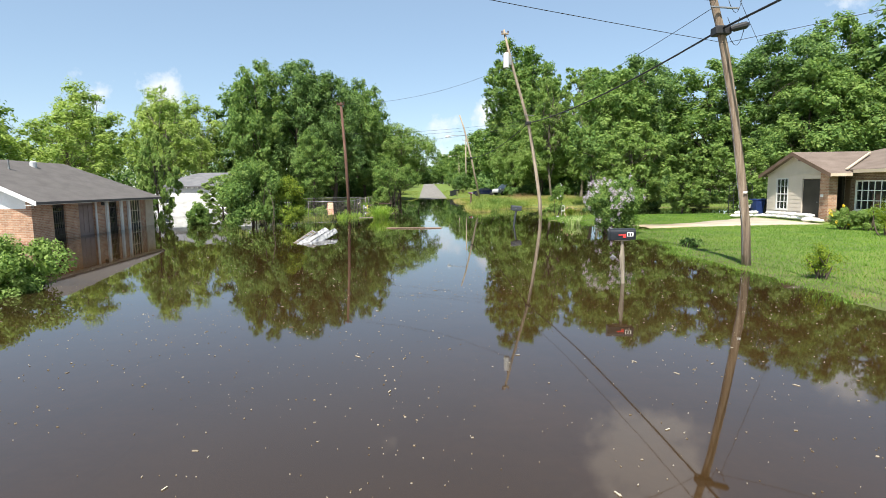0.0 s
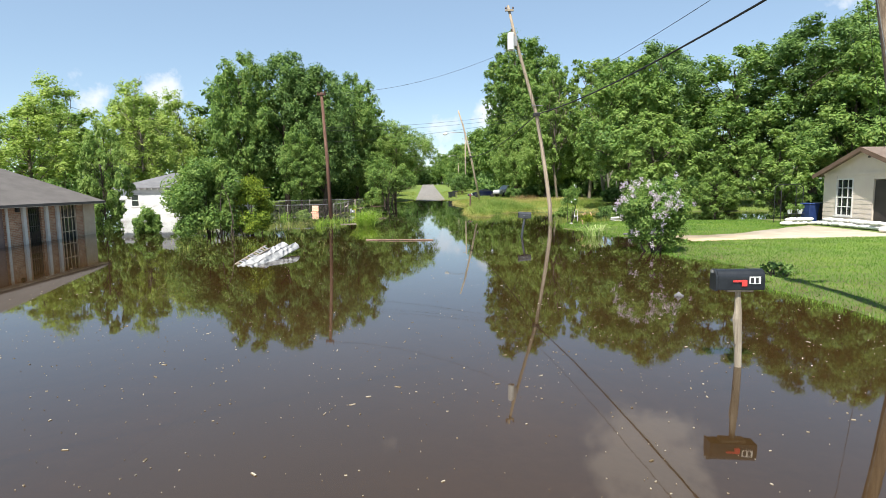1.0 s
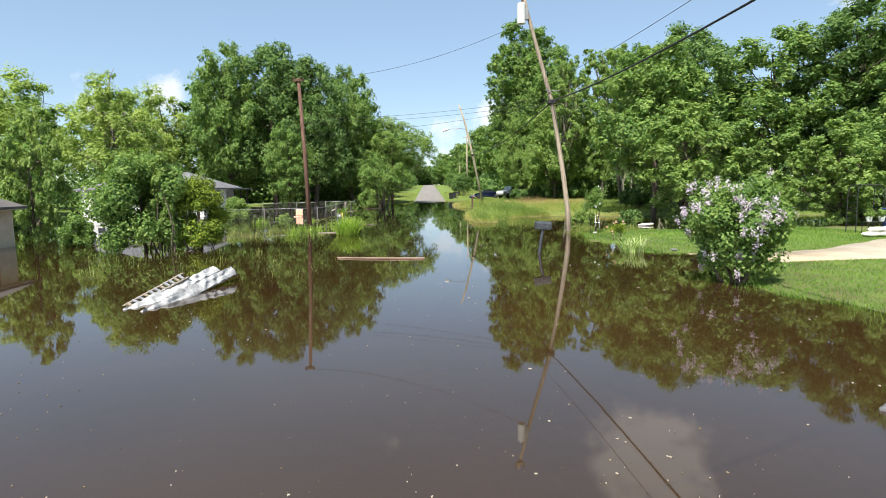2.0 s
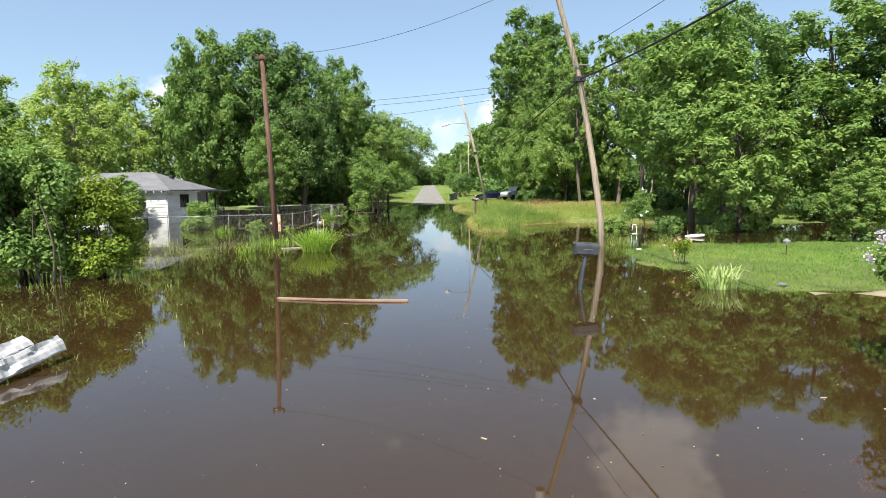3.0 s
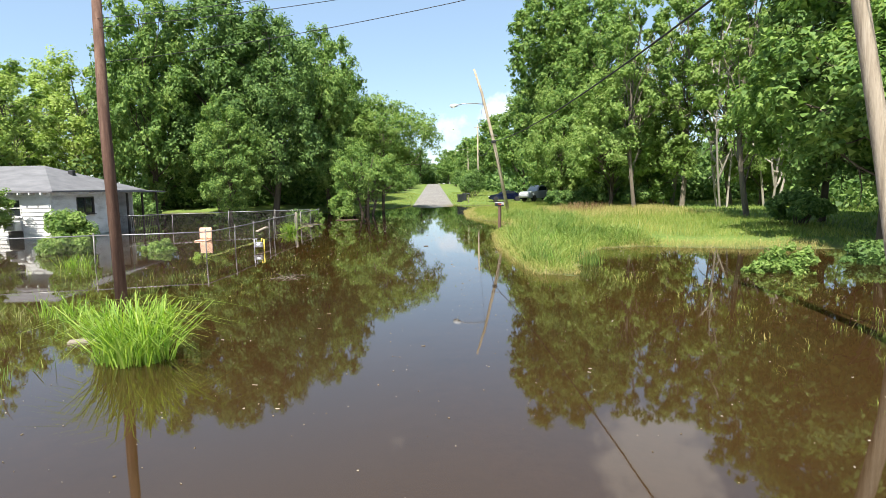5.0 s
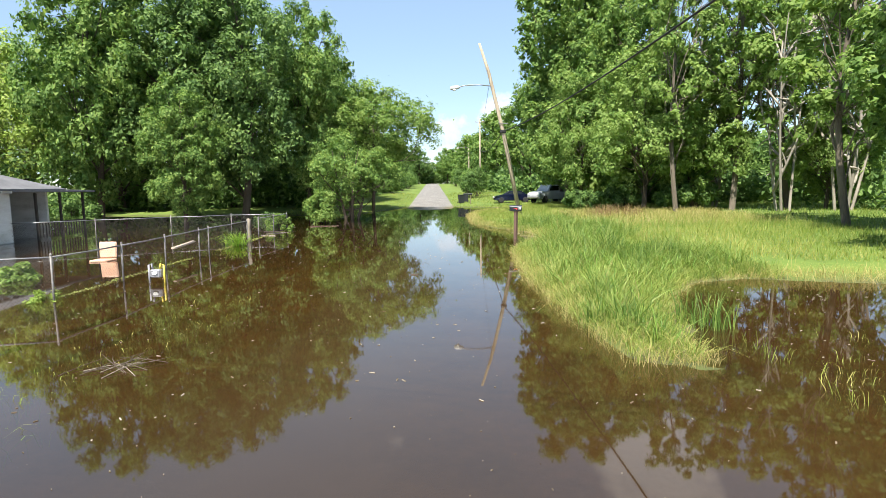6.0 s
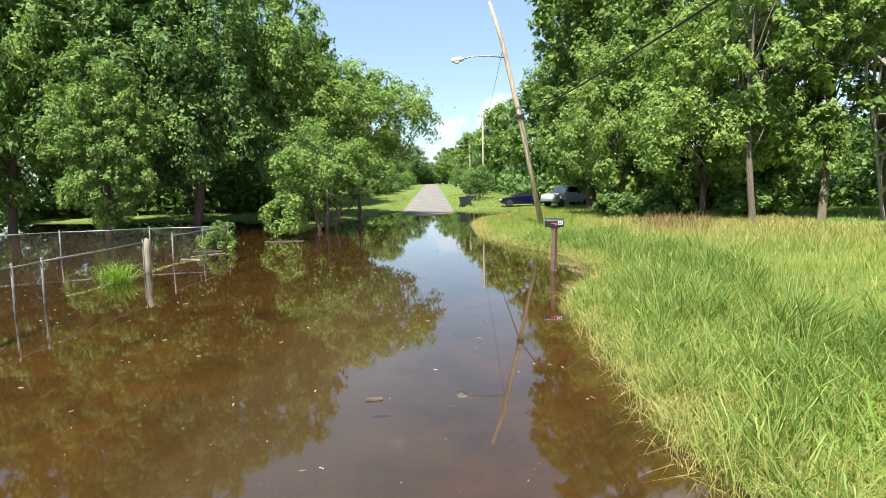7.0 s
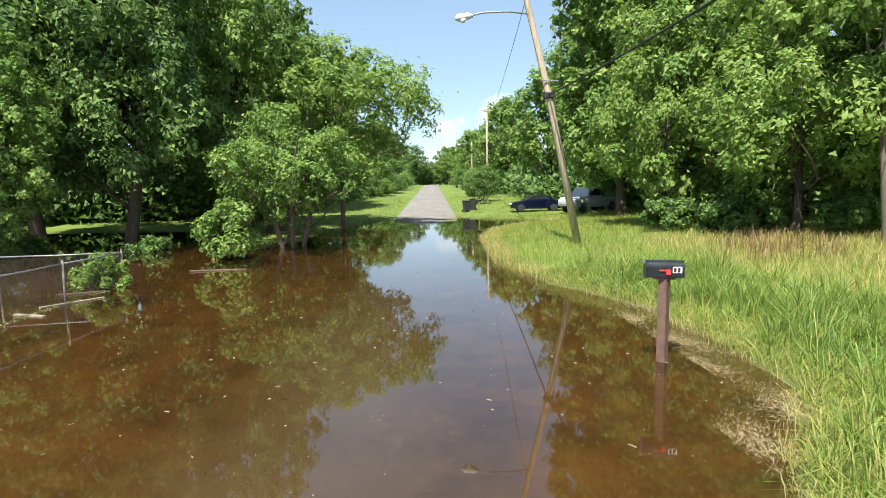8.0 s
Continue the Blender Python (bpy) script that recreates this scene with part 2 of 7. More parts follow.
M_ARBOR = material("arborvitae_scales", [(0.05, 0.095, 0.012), (0.12, 0.18, 0.018), (0.25, 0.3, 0.03)], 0.65, 1.1, 6.0, 0, island=0.3, through_light=0.2, spec=0.2)
M_CONIFER = material("arborvitae_spray", [(0.08, 0.135, 0.012), (0.15, 0.215, 0.016), (0.25, 0.3, 0.03)], 0.65, 0.8, 4.0, 0, island=0.35, through_light=0.25, spec=0.2)
M_BARK = material("grey_brown_bark", [(0.05, 0.038, 0.028), (0.12, 0.095, 0.07)], 0.95, 3, 25, 0.8, stretch=(1, 1, 0.2))
M_PALEBARK = material("pale_bark", [(0.09, 0.072, 0.055), (0.2, 0.17, 0.13)], 0.95, 3, 25, 0.6, stretch=(1, 1, 0.2))
M_DEADBARK = material("bleached_dead_wood", [(0.16, 0.14, 0.115), (0.34, 0.31, 0.26)], 0.95, 3, 25, 0.6, stretch=(1, 1, 0.2))
M_POLE = material("weathered_pole_wood", [(0.07, 0.048, 0.033), (0.21, 0.155, 0.11), (0.4, 0.33, 0.25)], 0.9, 3.5, 30, 0.9, stretch=(5, 5, 0.12))
M_POLE_RED = material("creosoted_pole_wood", [(0.05, 0.026, 0.018), (0.1, 0.052, 0.036), (0.19, 0.12, 0.085)], 0.9, 3.0, 30, 0.7, stretch=(4, 4, 0.15))
M_POLE_PALE = material("pale_pole_wood", [(0.16, 0.12, 0.08), (0.36, 0.3, 0.22), (0.5, 0.43, 0.34)], 0.9, 3.5, 30, 0.8, stretch=(5, 5, 0.12))
M_POLE_GREY = material("greyed_pole_wood", [(0.1, 0.075, 0.055), (0.26, 0.21, 0.155), (0.4, 0.34, 0.27)], 0.9, 3.5, 30, 0.9, stretch=(5, 5, 0.12))
M_BLACK = material("black_rubber", [(0.012, 0.012, 0.013), (0.03, 0.03, 0.032)], 0.6, 6, 50, 0.1)
M_STEEL = material("galvanised_steel", [(0.18, 0.18, 0.18), (0.34, 0.34, 0.34)], 0.5, 5, 40, 0.1, metal=0.6)
M_TRANSF = material("pale_grey_enamel", [(0.5, 0.51, 0.52), (0.62, 0.63, 0.63)], 0.45, 3, 20, 0.05)
M_PORCELAIN = material("brown_porcelain", [(0.06, 0.03, 0.02), (0.1, 0.05, 0.03)], 0.25, 3, 20, 0)
M_GRASS = material("tall_grass", [(0.078, 0.145, 0.027), (0.152, 0.233, 0.043), (0.285, 0.317, 0.085)], 0.6, 0.25, 2.0, 0, island=0.45, through_light=0.35)
M_CANE = material("cane_grass_leaf", [(0.13, 0.24, 0.045), (0.2, 0.32, 0.06), (0.33, 0.42, 0.13)], 0.5, 0.6, 4.0, 0, island=0.5, through_light=0.4)
M_DRYGRASS = material("bleached_grass", [(0.22, 0.22, 0.06), (0.36, 0.31, 0.11), (0.46, 0.38, 0.17)], 0.7, 0.6, 3.0, 0, island=0.5, through_light=0.3)
M_DYING = material("drowning_weed_stems", [(0.15, 0.15, 0.05), (0.2, 0.22, 0.06), (0.26, 0.31, 0.08)], 0.7, 0.6, 3.0, 0, island=0.6, through_light=0.3)
M_STRAW = material("soaked_straw", [(0.16, 0.12, 0.06), (0.3, 0.24, 0.12), (0.46, 0.38, 0.21)], 0.8, 0.8, 4.0, 0, island=0.6)
M_MEADOW = material("yellowing_meadow", [(0.13, 0.205, 0.032), (0.23, 0.285, 0.054), (0.36, 0.345, 0.105)], 0.6, 0.25, 2.0, 0, island=0.45, through_light=0.35)
M_LAWN = material("mown_lawn", [(0.075, 0.17, 0.02), (0.12, 0.235, 0.028), (0.2, 0.31, 0.045)], 0.6, 0.5, 4.0, 0, island=0.4, through_light=0.35)
M_IRIS = material("striped_iris_leaf", [(0.2, 0.31, 0.07), (0.35, 0.43, 0.16), (0.52, 0.55, 0.31)], 0.5, 0.6, 5.0, 0, island=0.5, through_light=0.35)
M_RUSTWEED = material("rusty_seed_heads", [(0.13, 0.1, 0.035), (0.22, 0.13, 0.06), (0.3, 0.2, 0.11)], 0.7, 0.6, 3.0, 0, island=0.6, through_light=0.3)
M_TUFT = material("bright_sedge", [(0.12, 0.23, 0.03), (0.21, 0.33, 0.045), (0.34, 0.43, 0.09)], 0.5, 0.6, 5.0, 0, island=0.4, through_light=0.4)
M_SHINGLE = material("grey_asphalt_shingle", [(0.085, 0.077, 0.073), (0.13, 0.118, 0.112)], 0.95, 1.2, 30, 0.5, stretch=(1, 1, 4))
M_SHINGLE_BR = material("brown_asphalt_shingle", [(0.11, 0.082, 0.066), (0.185, 0.145, 0.12)], 0.95, 1.2, 30, 0.5, stretch=(1, 1, 4))
M_SHINGLE_PALE = material("pale_grey_shingle", [(0.1, 0.1, 0.107), (0.17, 0.17, 0.18)], 0.95, 1.2, 30, 0.5, stretch=(1, 1, 4))
M_WHITE = material("white_painted_board", [(0.66, 0.66, 0.64), (0.8, 0.8, 0.79)], 0.6, 1.5, 20, 0.1)
M_PEELING = material("peeling_white_paint", [(0.3, 0.29, 0.27), (0.56, 0.56, 0.545), (0.68, 0.68, 0.67)], 0.7, 0.9, 12, 0.25, stretch=(1, 1, 2.5), vary=0.12)
M_CREAM = material("cream_siding", [(0.5, 0.435, 0.365), (0.58, 0.515, 0.44)], 0.65, 1.5, 20, 0.1)
M_TRIMGREY = material("aged_white_trim", [(0.45, 0.45, 0.43), (0.62, 0.61, 0.58)], 0.7, 2, 20, 0.1)
M_BROWNTRIM = material("brown_fascia", [(0.11, 0.068, 0.046), (0.17, 0.112, 0.08)], 0.7, 2, 20, 0.1)
M_TAN = material("tan_fascia", [(0.42, 0.34, 0.25), (0.55, 0.46, 0.35)], 0.7, 2, 20, 0.1)
# door paint, and the painted-in shade of the cream house's entrance
M_DARKDOOR = material("dark_door_and_recess_shade", [(0.025, 0.02, 0.018), (0.05, 0.042, 0.038)], 0.5, 2, 20, 0.1)
M_REDDOOR = material("faded_mauve_door", [(0.16, 0.115, 0.105), (0.24, 0.18, 0.165)], 0.6, 2, 20, 0.1)
M_BRICK = brick_material("pink_tan_brick", (0.29, 0.145, 0.085), (0.4, 0.24, 0.15), (0.42, 0.36, 0.28))
M_BRICK_BR = brick_material("brown_brick", (0.13, 0.075, 0.05), (0.2, 0.12, 0.08), (0.34, 0.29, 0.23))
M_BOXBLACK = material("black_enamelled_steel", [(0.012, 0.014, 0.017), (0.03, 0.034, 0.04)], 0.3, 4, 40, 0.05, metal=0.3)
M_BOXGREY = material("scuffed_grey_blue_steel", [(0.03, 0.035, 0.042), (0.075, 0.082, 0.09)], 0.5, 4, 40, 0.1, metal=0.4)
M_RED = material("red_flag_plastic", [(0.55, 0.03, 0.03), (0.7, 0.06, 0.05)], 0.4, 4, 40, 0)
M_STICKER = material("white_sticker", [(0.7, 0.7, 0.68), (0.78, 0.78, 0.76)], 0.5, 4, 40, 0)
M_POSTWOOD = material("split_grey_post", [(0.15, 0.125, 0.095), (0.3, 0.26, 0.2)], 0.9, 6, 40, 0.5, stretch=(3, 3, 0.3))
M_POSTRED = material("brown_painted_post", [(0.075, 0.045, 0.034), (0.14, 0.085, 0.062)], 0.8, 6, 40, 0.3)
M_PLANK = material("wet_pine_plank", [(0.12, 0.074, 0.05), (0.21, 0.135, 0.095), (0.36, 0.27, 0.2)], 0.55, 1.5, 25, 0.3, stretch=(0.3, 4, 4))
M_SANDBAG = material("white_woven_bag", [(0.62, 0.6, 0.56), (0.76, 0.74, 0.71)], 0.8, 4, 60, 0.5)
M_LILAC = material("lilac_petals", [(0.42, 0.33, 0.42), (0.55, 0.46, 0.55), (0.7, 0.64, 0.7)], 0.6, 2, 10, 0, island=0.5, through_light=0.3)
M_WHITEPETAL = material("white_petals", [(0.7, 0.68, 0.68), (0.8, 0.79, 0.78)], 0.6, 2, 10, 0, through_light=0.3)
M_YELLOW = material("yellow_petals", [(0.7, 0.5, 0.03), (0.8, 0.62, 0.06)], 0.6, 2, 10, 0, through_light=0.3)
M_BLUE = material("dark_blue_car_paint", [(0.002, 0.003, 0.014), (0.003, 0.005, 0.022)], 0.12, 2, 20, 0, spec=0.7)
M_TRUCK = material("silver_car_paint", [(0.36, 0.38, 0.4), (0.44, 0.46, 0.48)], 0.25, 2, 20, 0, spec=0.6)
M_TYRE = material("tyre_rubber", [(0.015, 0.015, 0.015), (0.03, 0.03, 0.03)], 0.85, 6, 50, 0.1)
M_BIN = material("dark_bin_plastic", [(0.015, 0.018, 0.02), (0.03, 0.035, 0.04)], 0.5, 4, 40, 0.05)
M_BLUEBIN = material("blue_bin_plastic", [(0.015, 0.03, 0.11), (0.025, 0.05, 0.16)], 0.45, 4, 40, 0.05)
M_STONE = material("grey_cast_stone", [(0.38, 0.37, 0.34), (0.55, 0.54, 0.5)], 0.9, 8, 50, 0.3)
M_PEACH = material("peach_plastic", [(0.6, 0.36, 0.24), (0.7, 0.45, 0.32)], 0.5, 4, 40, 0)
M_FLECK = material("floating_fleck", [(0.11, 0.08, 0.042), (0.22, 0.175, 0.115), (0.38, 0.34, 0.27)], 0.8, 0.8, 5, 0, island=0.75)
M_LENS = material("frosted_lens", [(0.7, 0.7, 0.66), (0.78, 0.78, 0.75)], 0.3, 4, 40, 0)
M_VINYL = material("crumpled_grey_white_sheet", [(0.25, 0.25, 0.255), (0.34, 0.34, 0.34), (0.43, 0.43, 0.42)], 0.7, 4, 30, 0.5, stretch=(1, 2, 1))
M_ALU = material("weathered_aluminium", [(0.1, 0.1, 0.11), (0.26, 0.26, 0.28), (0.43, 0.43, 0.46)], 0.6, 3, 22, 0.3, metal=0.2, stretch=(1, 2.5, 1))


# ---------------------------------------------------------------- mesh helpers
class Geo:
    """Collects vertices and faces for one mesh."""

    def __init__(self):
        self.v, self.f = [], []

    def add(self, verts, faces):
        k = len(self.v)
        self.v += [tuple(p) for p in verts]
        self.f += [tuple(i + k for i in f) for f in faces]
        return self

    def box(self, x0, x1, y0, y1, z0, z1, m=None):
        vs = [Vector((x, y, z)) for z in (z0, z1) for y in (y0, y1) for x in (x0, x1)]
        if m is not None:
            vs = [m @ p for p in vs]
        return self.add(vs, [(0, 2, 3, 1), (4, 5, 7, 6), (0, 1, 5, 4), (2, 6, 7, 3), (0, 4, 6, 2), (1, 3, 7, 5)])

    def tube(self, pts, radii, sides=8, cap=True):
        pts = [Vector(p) for p in pts]
        if not hasattr(radii, "__len__"):
            radii = [radii] * len(pts)
        verts, faces = [], []
        for i, p in enumerate(pts):
            d = (pts[min(i + 1, len(pts) - 1)] - pts[max(i - 1, 0)]).normalized()
            ref = Vector((1, 0, 0)) if abs(d.x) < 0.8 else Vector((0, 1, 0))
            u = d.cross(ref).normalized()
            w = d.cross(u)
            for k in range(sides):
                t = 2 * math.pi * k / sides
                verts.append(p + (u * math.cos(t) + w * math.sin(t)) * radii[i])
        for i in range(len(pts) - 1):
            for k in range(sides):
                a, b = i * sides + k, i * sides + (k + 1) % sides
                faces.append((a, a + sides, b + sides, b))
        if cap:
            faces.append(tuple(range(sides)))
            faces.append(tuple(reversed(range((len(pts) - 1) * sides, len(pts) * sides))))
        return self.add(verts, faces)

    def prism(self, outline, axis, a, b):
        """An outline of (u, v) pairs drawn out along axis x, y or z from a to b."""
        def at(u, v, w):
            return {"x": (w, u, v), "y": (u, w, v), "z": (u, v, w)}[axis]
        n = len(outline)
        verts = [at(u, v, a) for u, v in outline] + [at(u, v, b) for u, v in outline]
        faces = [tuple(range(n)), tuple(reversed(range(n, 2 * n)))]
        faces += [(i, n + i, n + (i + 1) % n, (i + 1) % n) for i in range(n)]
        return self.add(verts, faces)

    def mesh(self, name, bevel=0.0, smooth=False):
        bm = bmesh.new()
        vs = [bm.verts.new(p) for p in self.v]
        for f in self.f:
            try:
                bm.faces.new([vs[i] for i in f])
            except ValueError:
                pass
        bmesh.ops.recalc_face_normals(bm, faces=bm.faces)
        if bevel:
            bmesh.ops.bevel(bm, geom=list(bm.edges), offset=bevel, segments=1, affect="EDGES", clamp_overlap=True)
        me = bpy.data.meshes.new(name)
        bm.to_mesh(me)
        bm.free()
        if smooth:
            me.shade_smooth()
        return me


def part(name, geo, mat, parent=None, label="", bevel=0.0, smooth=False):
    me = geo if isinstance(geo, bpy.types.Mesh) else geo.mesh(name, bevel, smooth)
    if mat is not None:
        me.materials.clear()
        me.materials.append(mat)
    ob = new(name, me)
    ob.parent = parent
    return tagged(ob, label)


def thing(name, m, label, category, group="", kind=""):
    ob = new(name)
    ob.empty_display_size = 0.2
    ob.matrix_basis = m
    return tagged(ob, label, category, group, kind)


def quads_mesh(name, verts, per):
    """A mesh of loose faces, each of per corners, from one array."""
    n = len(verts) // per
    me = bpy.data.meshes.new(name)
    me.vertices.add(n * per)
    me.vertices.foreach_set("co", np.asarray(verts, dtype=np.float32).ravel())
    me.loops.add(n * per)
    me.loops.foreach_set("vertex_index", np.arange(n * per, dtype=np.int32))
    me.polygons.add(n)
    me.polygons.foreach_set("loop_start", np.arange(0, n * per, per, dtype=np.int32))
    me.update(calc_edges=True)
    return me


def unit(a):
    return a / np.maximum(np.linalg.norm(a, axis=1, keepdims=True), 1e-9)


def leaf_quads(rng, centre, normal, length, width, fold=0.25):
    """Folded diamond leaves."""
    n = len(centre)
    t = unit(np.cross(normal, rng.normal(size=(n, 3))))
    s = np.cross(normal, t)
    L, W = length[:, None], width[:, None]
    base, tip = centre - t * L * 0.5, centre + t * L * 0.5 - normal * L * 0.12
    left, right = centre + s * W * 0.5 - normal * W * fold, centre - s * W * 0.5 - normal * W * fold
    return np.stack([base, right, tip, left], axis=1).reshape(-1, 3)


def leaf_tris(rng, centre, normal, length, width):
    """Pointed leaves of one face each, for crowns."""
    n = len(centre)
    t = unit(np.cross(normal, rng.normal(size=(n, 3))))
    s = np.cross(normal, t)
    L, W = length[:, None], width[:, None]
    foot = centre - t * L * 0.4
    skew = rng.uniform(0.35, 0.65, (n, 1))
    return np.stack([foot + s * W * skew, foot - s * W * (1 - skew) + t * L * 0.15, centre + t * L * 0.6 - normal * L * 0.12], axis=1).reshape(-1, 3)


# ---------------------------------------------------------------- the ground
def inside(px, py, poly):
    c = np.zeros(px.shape, bool)
    n = len(poly)
    for i in range(n):
        (x0, y0), (x1, y1) = poly[i], poly[(i + 1) % n]
        hit = ((y0 > py) != (y1 > py)) & (px < (x1 - x0) * (py - y0) / (y1 - y0 + 1e-12) + x0)
        c ^= hit
    return c


def edge_distance(px, py, poly):
    d = np.full(px.shape, 1e9)
    n = len(poly)
    for i in range(n):
        (x0, y0), (x1, y1) = poly[i], poly[(i + 1) % n]
        ex, ey = x1 - x0, y1 - y0
        t = np.clip(((px - x0) * ex + (py - y0) * ey) / (ex * ex + ey * ey + 1e-12), 0, 1)
        d = np.minimum(d, np.hypot(px - x0 - t * ex, py - y0 - t * ey))
    return np.where(inside(px, py, poly), d, -d)


LAWN = [(7.4, -60), (7.6, 10), (7.3, 17.3), (7.65, 18.9), (8.4, 20.8), (8.37, 22), (7.85, 22.7), (7.85, 23.9), (8.4, 25.4), (8.9, 26.9), (10.3, 27.5), (11.2, 28.6), (10.7, 30.1), (9.0, 30.4), (7.7, 30.2), (7.5, 31.2),
        (8.1, 33), (8.2, 33.8), (7.0, 34.0), (7.0, 36), (7.5, 38.4), (8.3, 41.0), (11, 40.4), (14, 40.4), (30, 41), (600, 30), (600, -60)]
NORTH = [(2.8, 47.7), (2.5, 50), (2.3, 55), (2.6, 61), (3.2, 62.3), (4.6, 64.6), (4.3, 69.4), (3.1, 72), (1.8, 76.3), (1.8, 86.5), (2.6, 91), (4.8, 95), (7.4, 98), (7.8, 101), (4.6, 103), (1.4, 104.6),
         (-1.7, 103.4), (-4.4, 104), (-7.0, 96), (-7.9, 84), (-9.4, 82), (-12, 90), (-18, 95), (-40, 96), (-600, 96), (-600, 1500), (600, 1500),
         (600, 48), (30, 50), (12, 52.8), (7.6, 54.4), (6.2, 53.9), (5.0, 52.0), (4.2, 50.0), (3.8, 47.6)]
WEST = [(-38, -60), (-38, 90), (-600, 90), (-600, -60)]
SOUTH = [(-600, -40), (600, -40), (600, -1500), (-600, -1500)]


def road_x(y):
    return -1.7 - 0.027 * np.maximum(y - 104, 0) + 0.006 * np.maximum(104 - y, 0)


def road_z(y):
    return np.where(y > 104, 0.0185 * (np.minimum(y, 300) - 104), np.maximum(-0.32, 0.007 * (y - 104)))


def ground_z(x, y):
    x, y = np.asarray(x, float), np.asarray(y, float)
    wob = 0.05 * np.sin(x * 1.3 + 2.1 * np.sin(y * 0.7)) * np.sin(y * 1.1 + 0.6) + 0.03 * np.sin(x * 3.1 + y * 2.3)
    h = np.full(np.broadcast(x, y).shape, -0.45)
    for poly, slope, top in ((LAWN, 0.03, 0.12), (NORTH, 0.11, 0.5), (WEST, 0.06, 0.4), (SOUTH, 0.05, 0.5)):
        d = edge_distance(x, y, poly)
        h = np.maximum(h, np.where(d > 0, top * (1 - np.exp(-d * slope / top)), np.maximum(d * 0.13, -0.45)))
    h = h + wob * np.where(h > 0, 0.15, 0.6)
    h = h + 0.0165 * np.clip(y - 112, 0, 190)
    d = np.abs(x - road_x(y))
    silt = np.clip((d - 1.2 - 0.5 * np.sin(y * 0.31 + 2 * np.sin(y * 0.13)) - 0.2 * np.sin(y * 1.7 + x)) / 1.5, 0, 1) * np.clip((94 - y) / 8, 0, 1)
    k = np.clip((d - 2.7) / 1.6, 0, 1)
    k = k * k * (3 - 2 * k)
    return (road_z(y) - 0.03 + 0.11 * silt) * (1 - k) + h * k


def spread(*runs):
    out = []
    for a, b, step in runs:
        out += list(np.arange(a, b - 1e-6, step))
    return np.array(out + [runs[-1][1]])


gx = spread((-1500, -100, 140), (-100, -26, 4), (-26, -8, 0.9), (-8, 14, 0.4), (14, 34, 1.0), (34, 100, 5), (100, 1500, 140))
gy = spread((-1500, -60, 120), (-60, 4, 4), (4, 108, 0.5), (108, 170, 2), (170, 320, 6), (320, 1500, 90))
GX, GY = np.meshgrid(gx, gy)
GZ = ground_z(GX, GY)
ny, nx = GX.shape
idx = np.arange(nx * ny).reshape(ny, nx)
me = bpy.data.meshes.new("ground")
me.from_pydata(np.stack([GX, GY, GZ], -1).reshape(-1, 3).tolist(), [],
               np.stack([idx[:-1, :-1], idx[:-1, 1:], idx[1:, 1:], idx[1:, :-1]], -1).reshape(-1, 4).tolist())
me.materials.append(M_GROUND)
me.shade_smooth()
tagged(new("ground", me), "green turf and wet soil dipping under floodwater", "ground", kind="structure")

water = Geo()
water.add([(-260, -60, 0), (260, -60, 0), (260, 125, 0), (-260, 125, 0)], [(0, 1, 2, 3)])
part("water", water, M_WATER)
tagged(bpy.data.objects["water"], "still muddy brown floodwater mirroring trees and sky", "floodwater", kind="structure")

ry = spread((-60, 90, 10), (90, 130, 1.0), (130, 320, 10))
rv, rf = [], []
for i, y in enumerate(ry):
    xc, zc = float(road_x(y)), float(road_z(y))
    for k, off in enumerate((-2.65, -2.5, -1.3, 0, 1.3, 2.5, 2.65)):
        rv.append((xc + off, y, zc + 0.03 * (1 - (off / 2.65) ** 2) + (0.012 if abs(off) < 2.6 else -0.05)))
    if i:
        for k in range(6):
            a = (i - 1) * 7 + k
            rf.append((a, a + 1, a + 8, a + 7))
part("road", Geo().add(rv, rf), M_ROAD, smooth=True)
tagged(bpy.data.objects["road"], "narrow sun-bleached asphalt road rising out of floodwater", "road", kind="structure")


# ---------------------------------------------------------------- trees
def limb(rng, geo, a, b, r0, r1, sag=0.12, n=5, sides=6):
    a, b = np.array(a, float), np.array(b, float)
    span = np.linalg.norm(b - a)
    off = rng.normal(size=3) * span * sag
    pts = [a + (b - a) * t + off * math.sin(math.pi * t) for t in np.linspace(0, 1, n)]
    geo.tube([tuple(p) for p in pts], list(np.linspace(r0, r1, n)), sides, cap=False)
    return pts


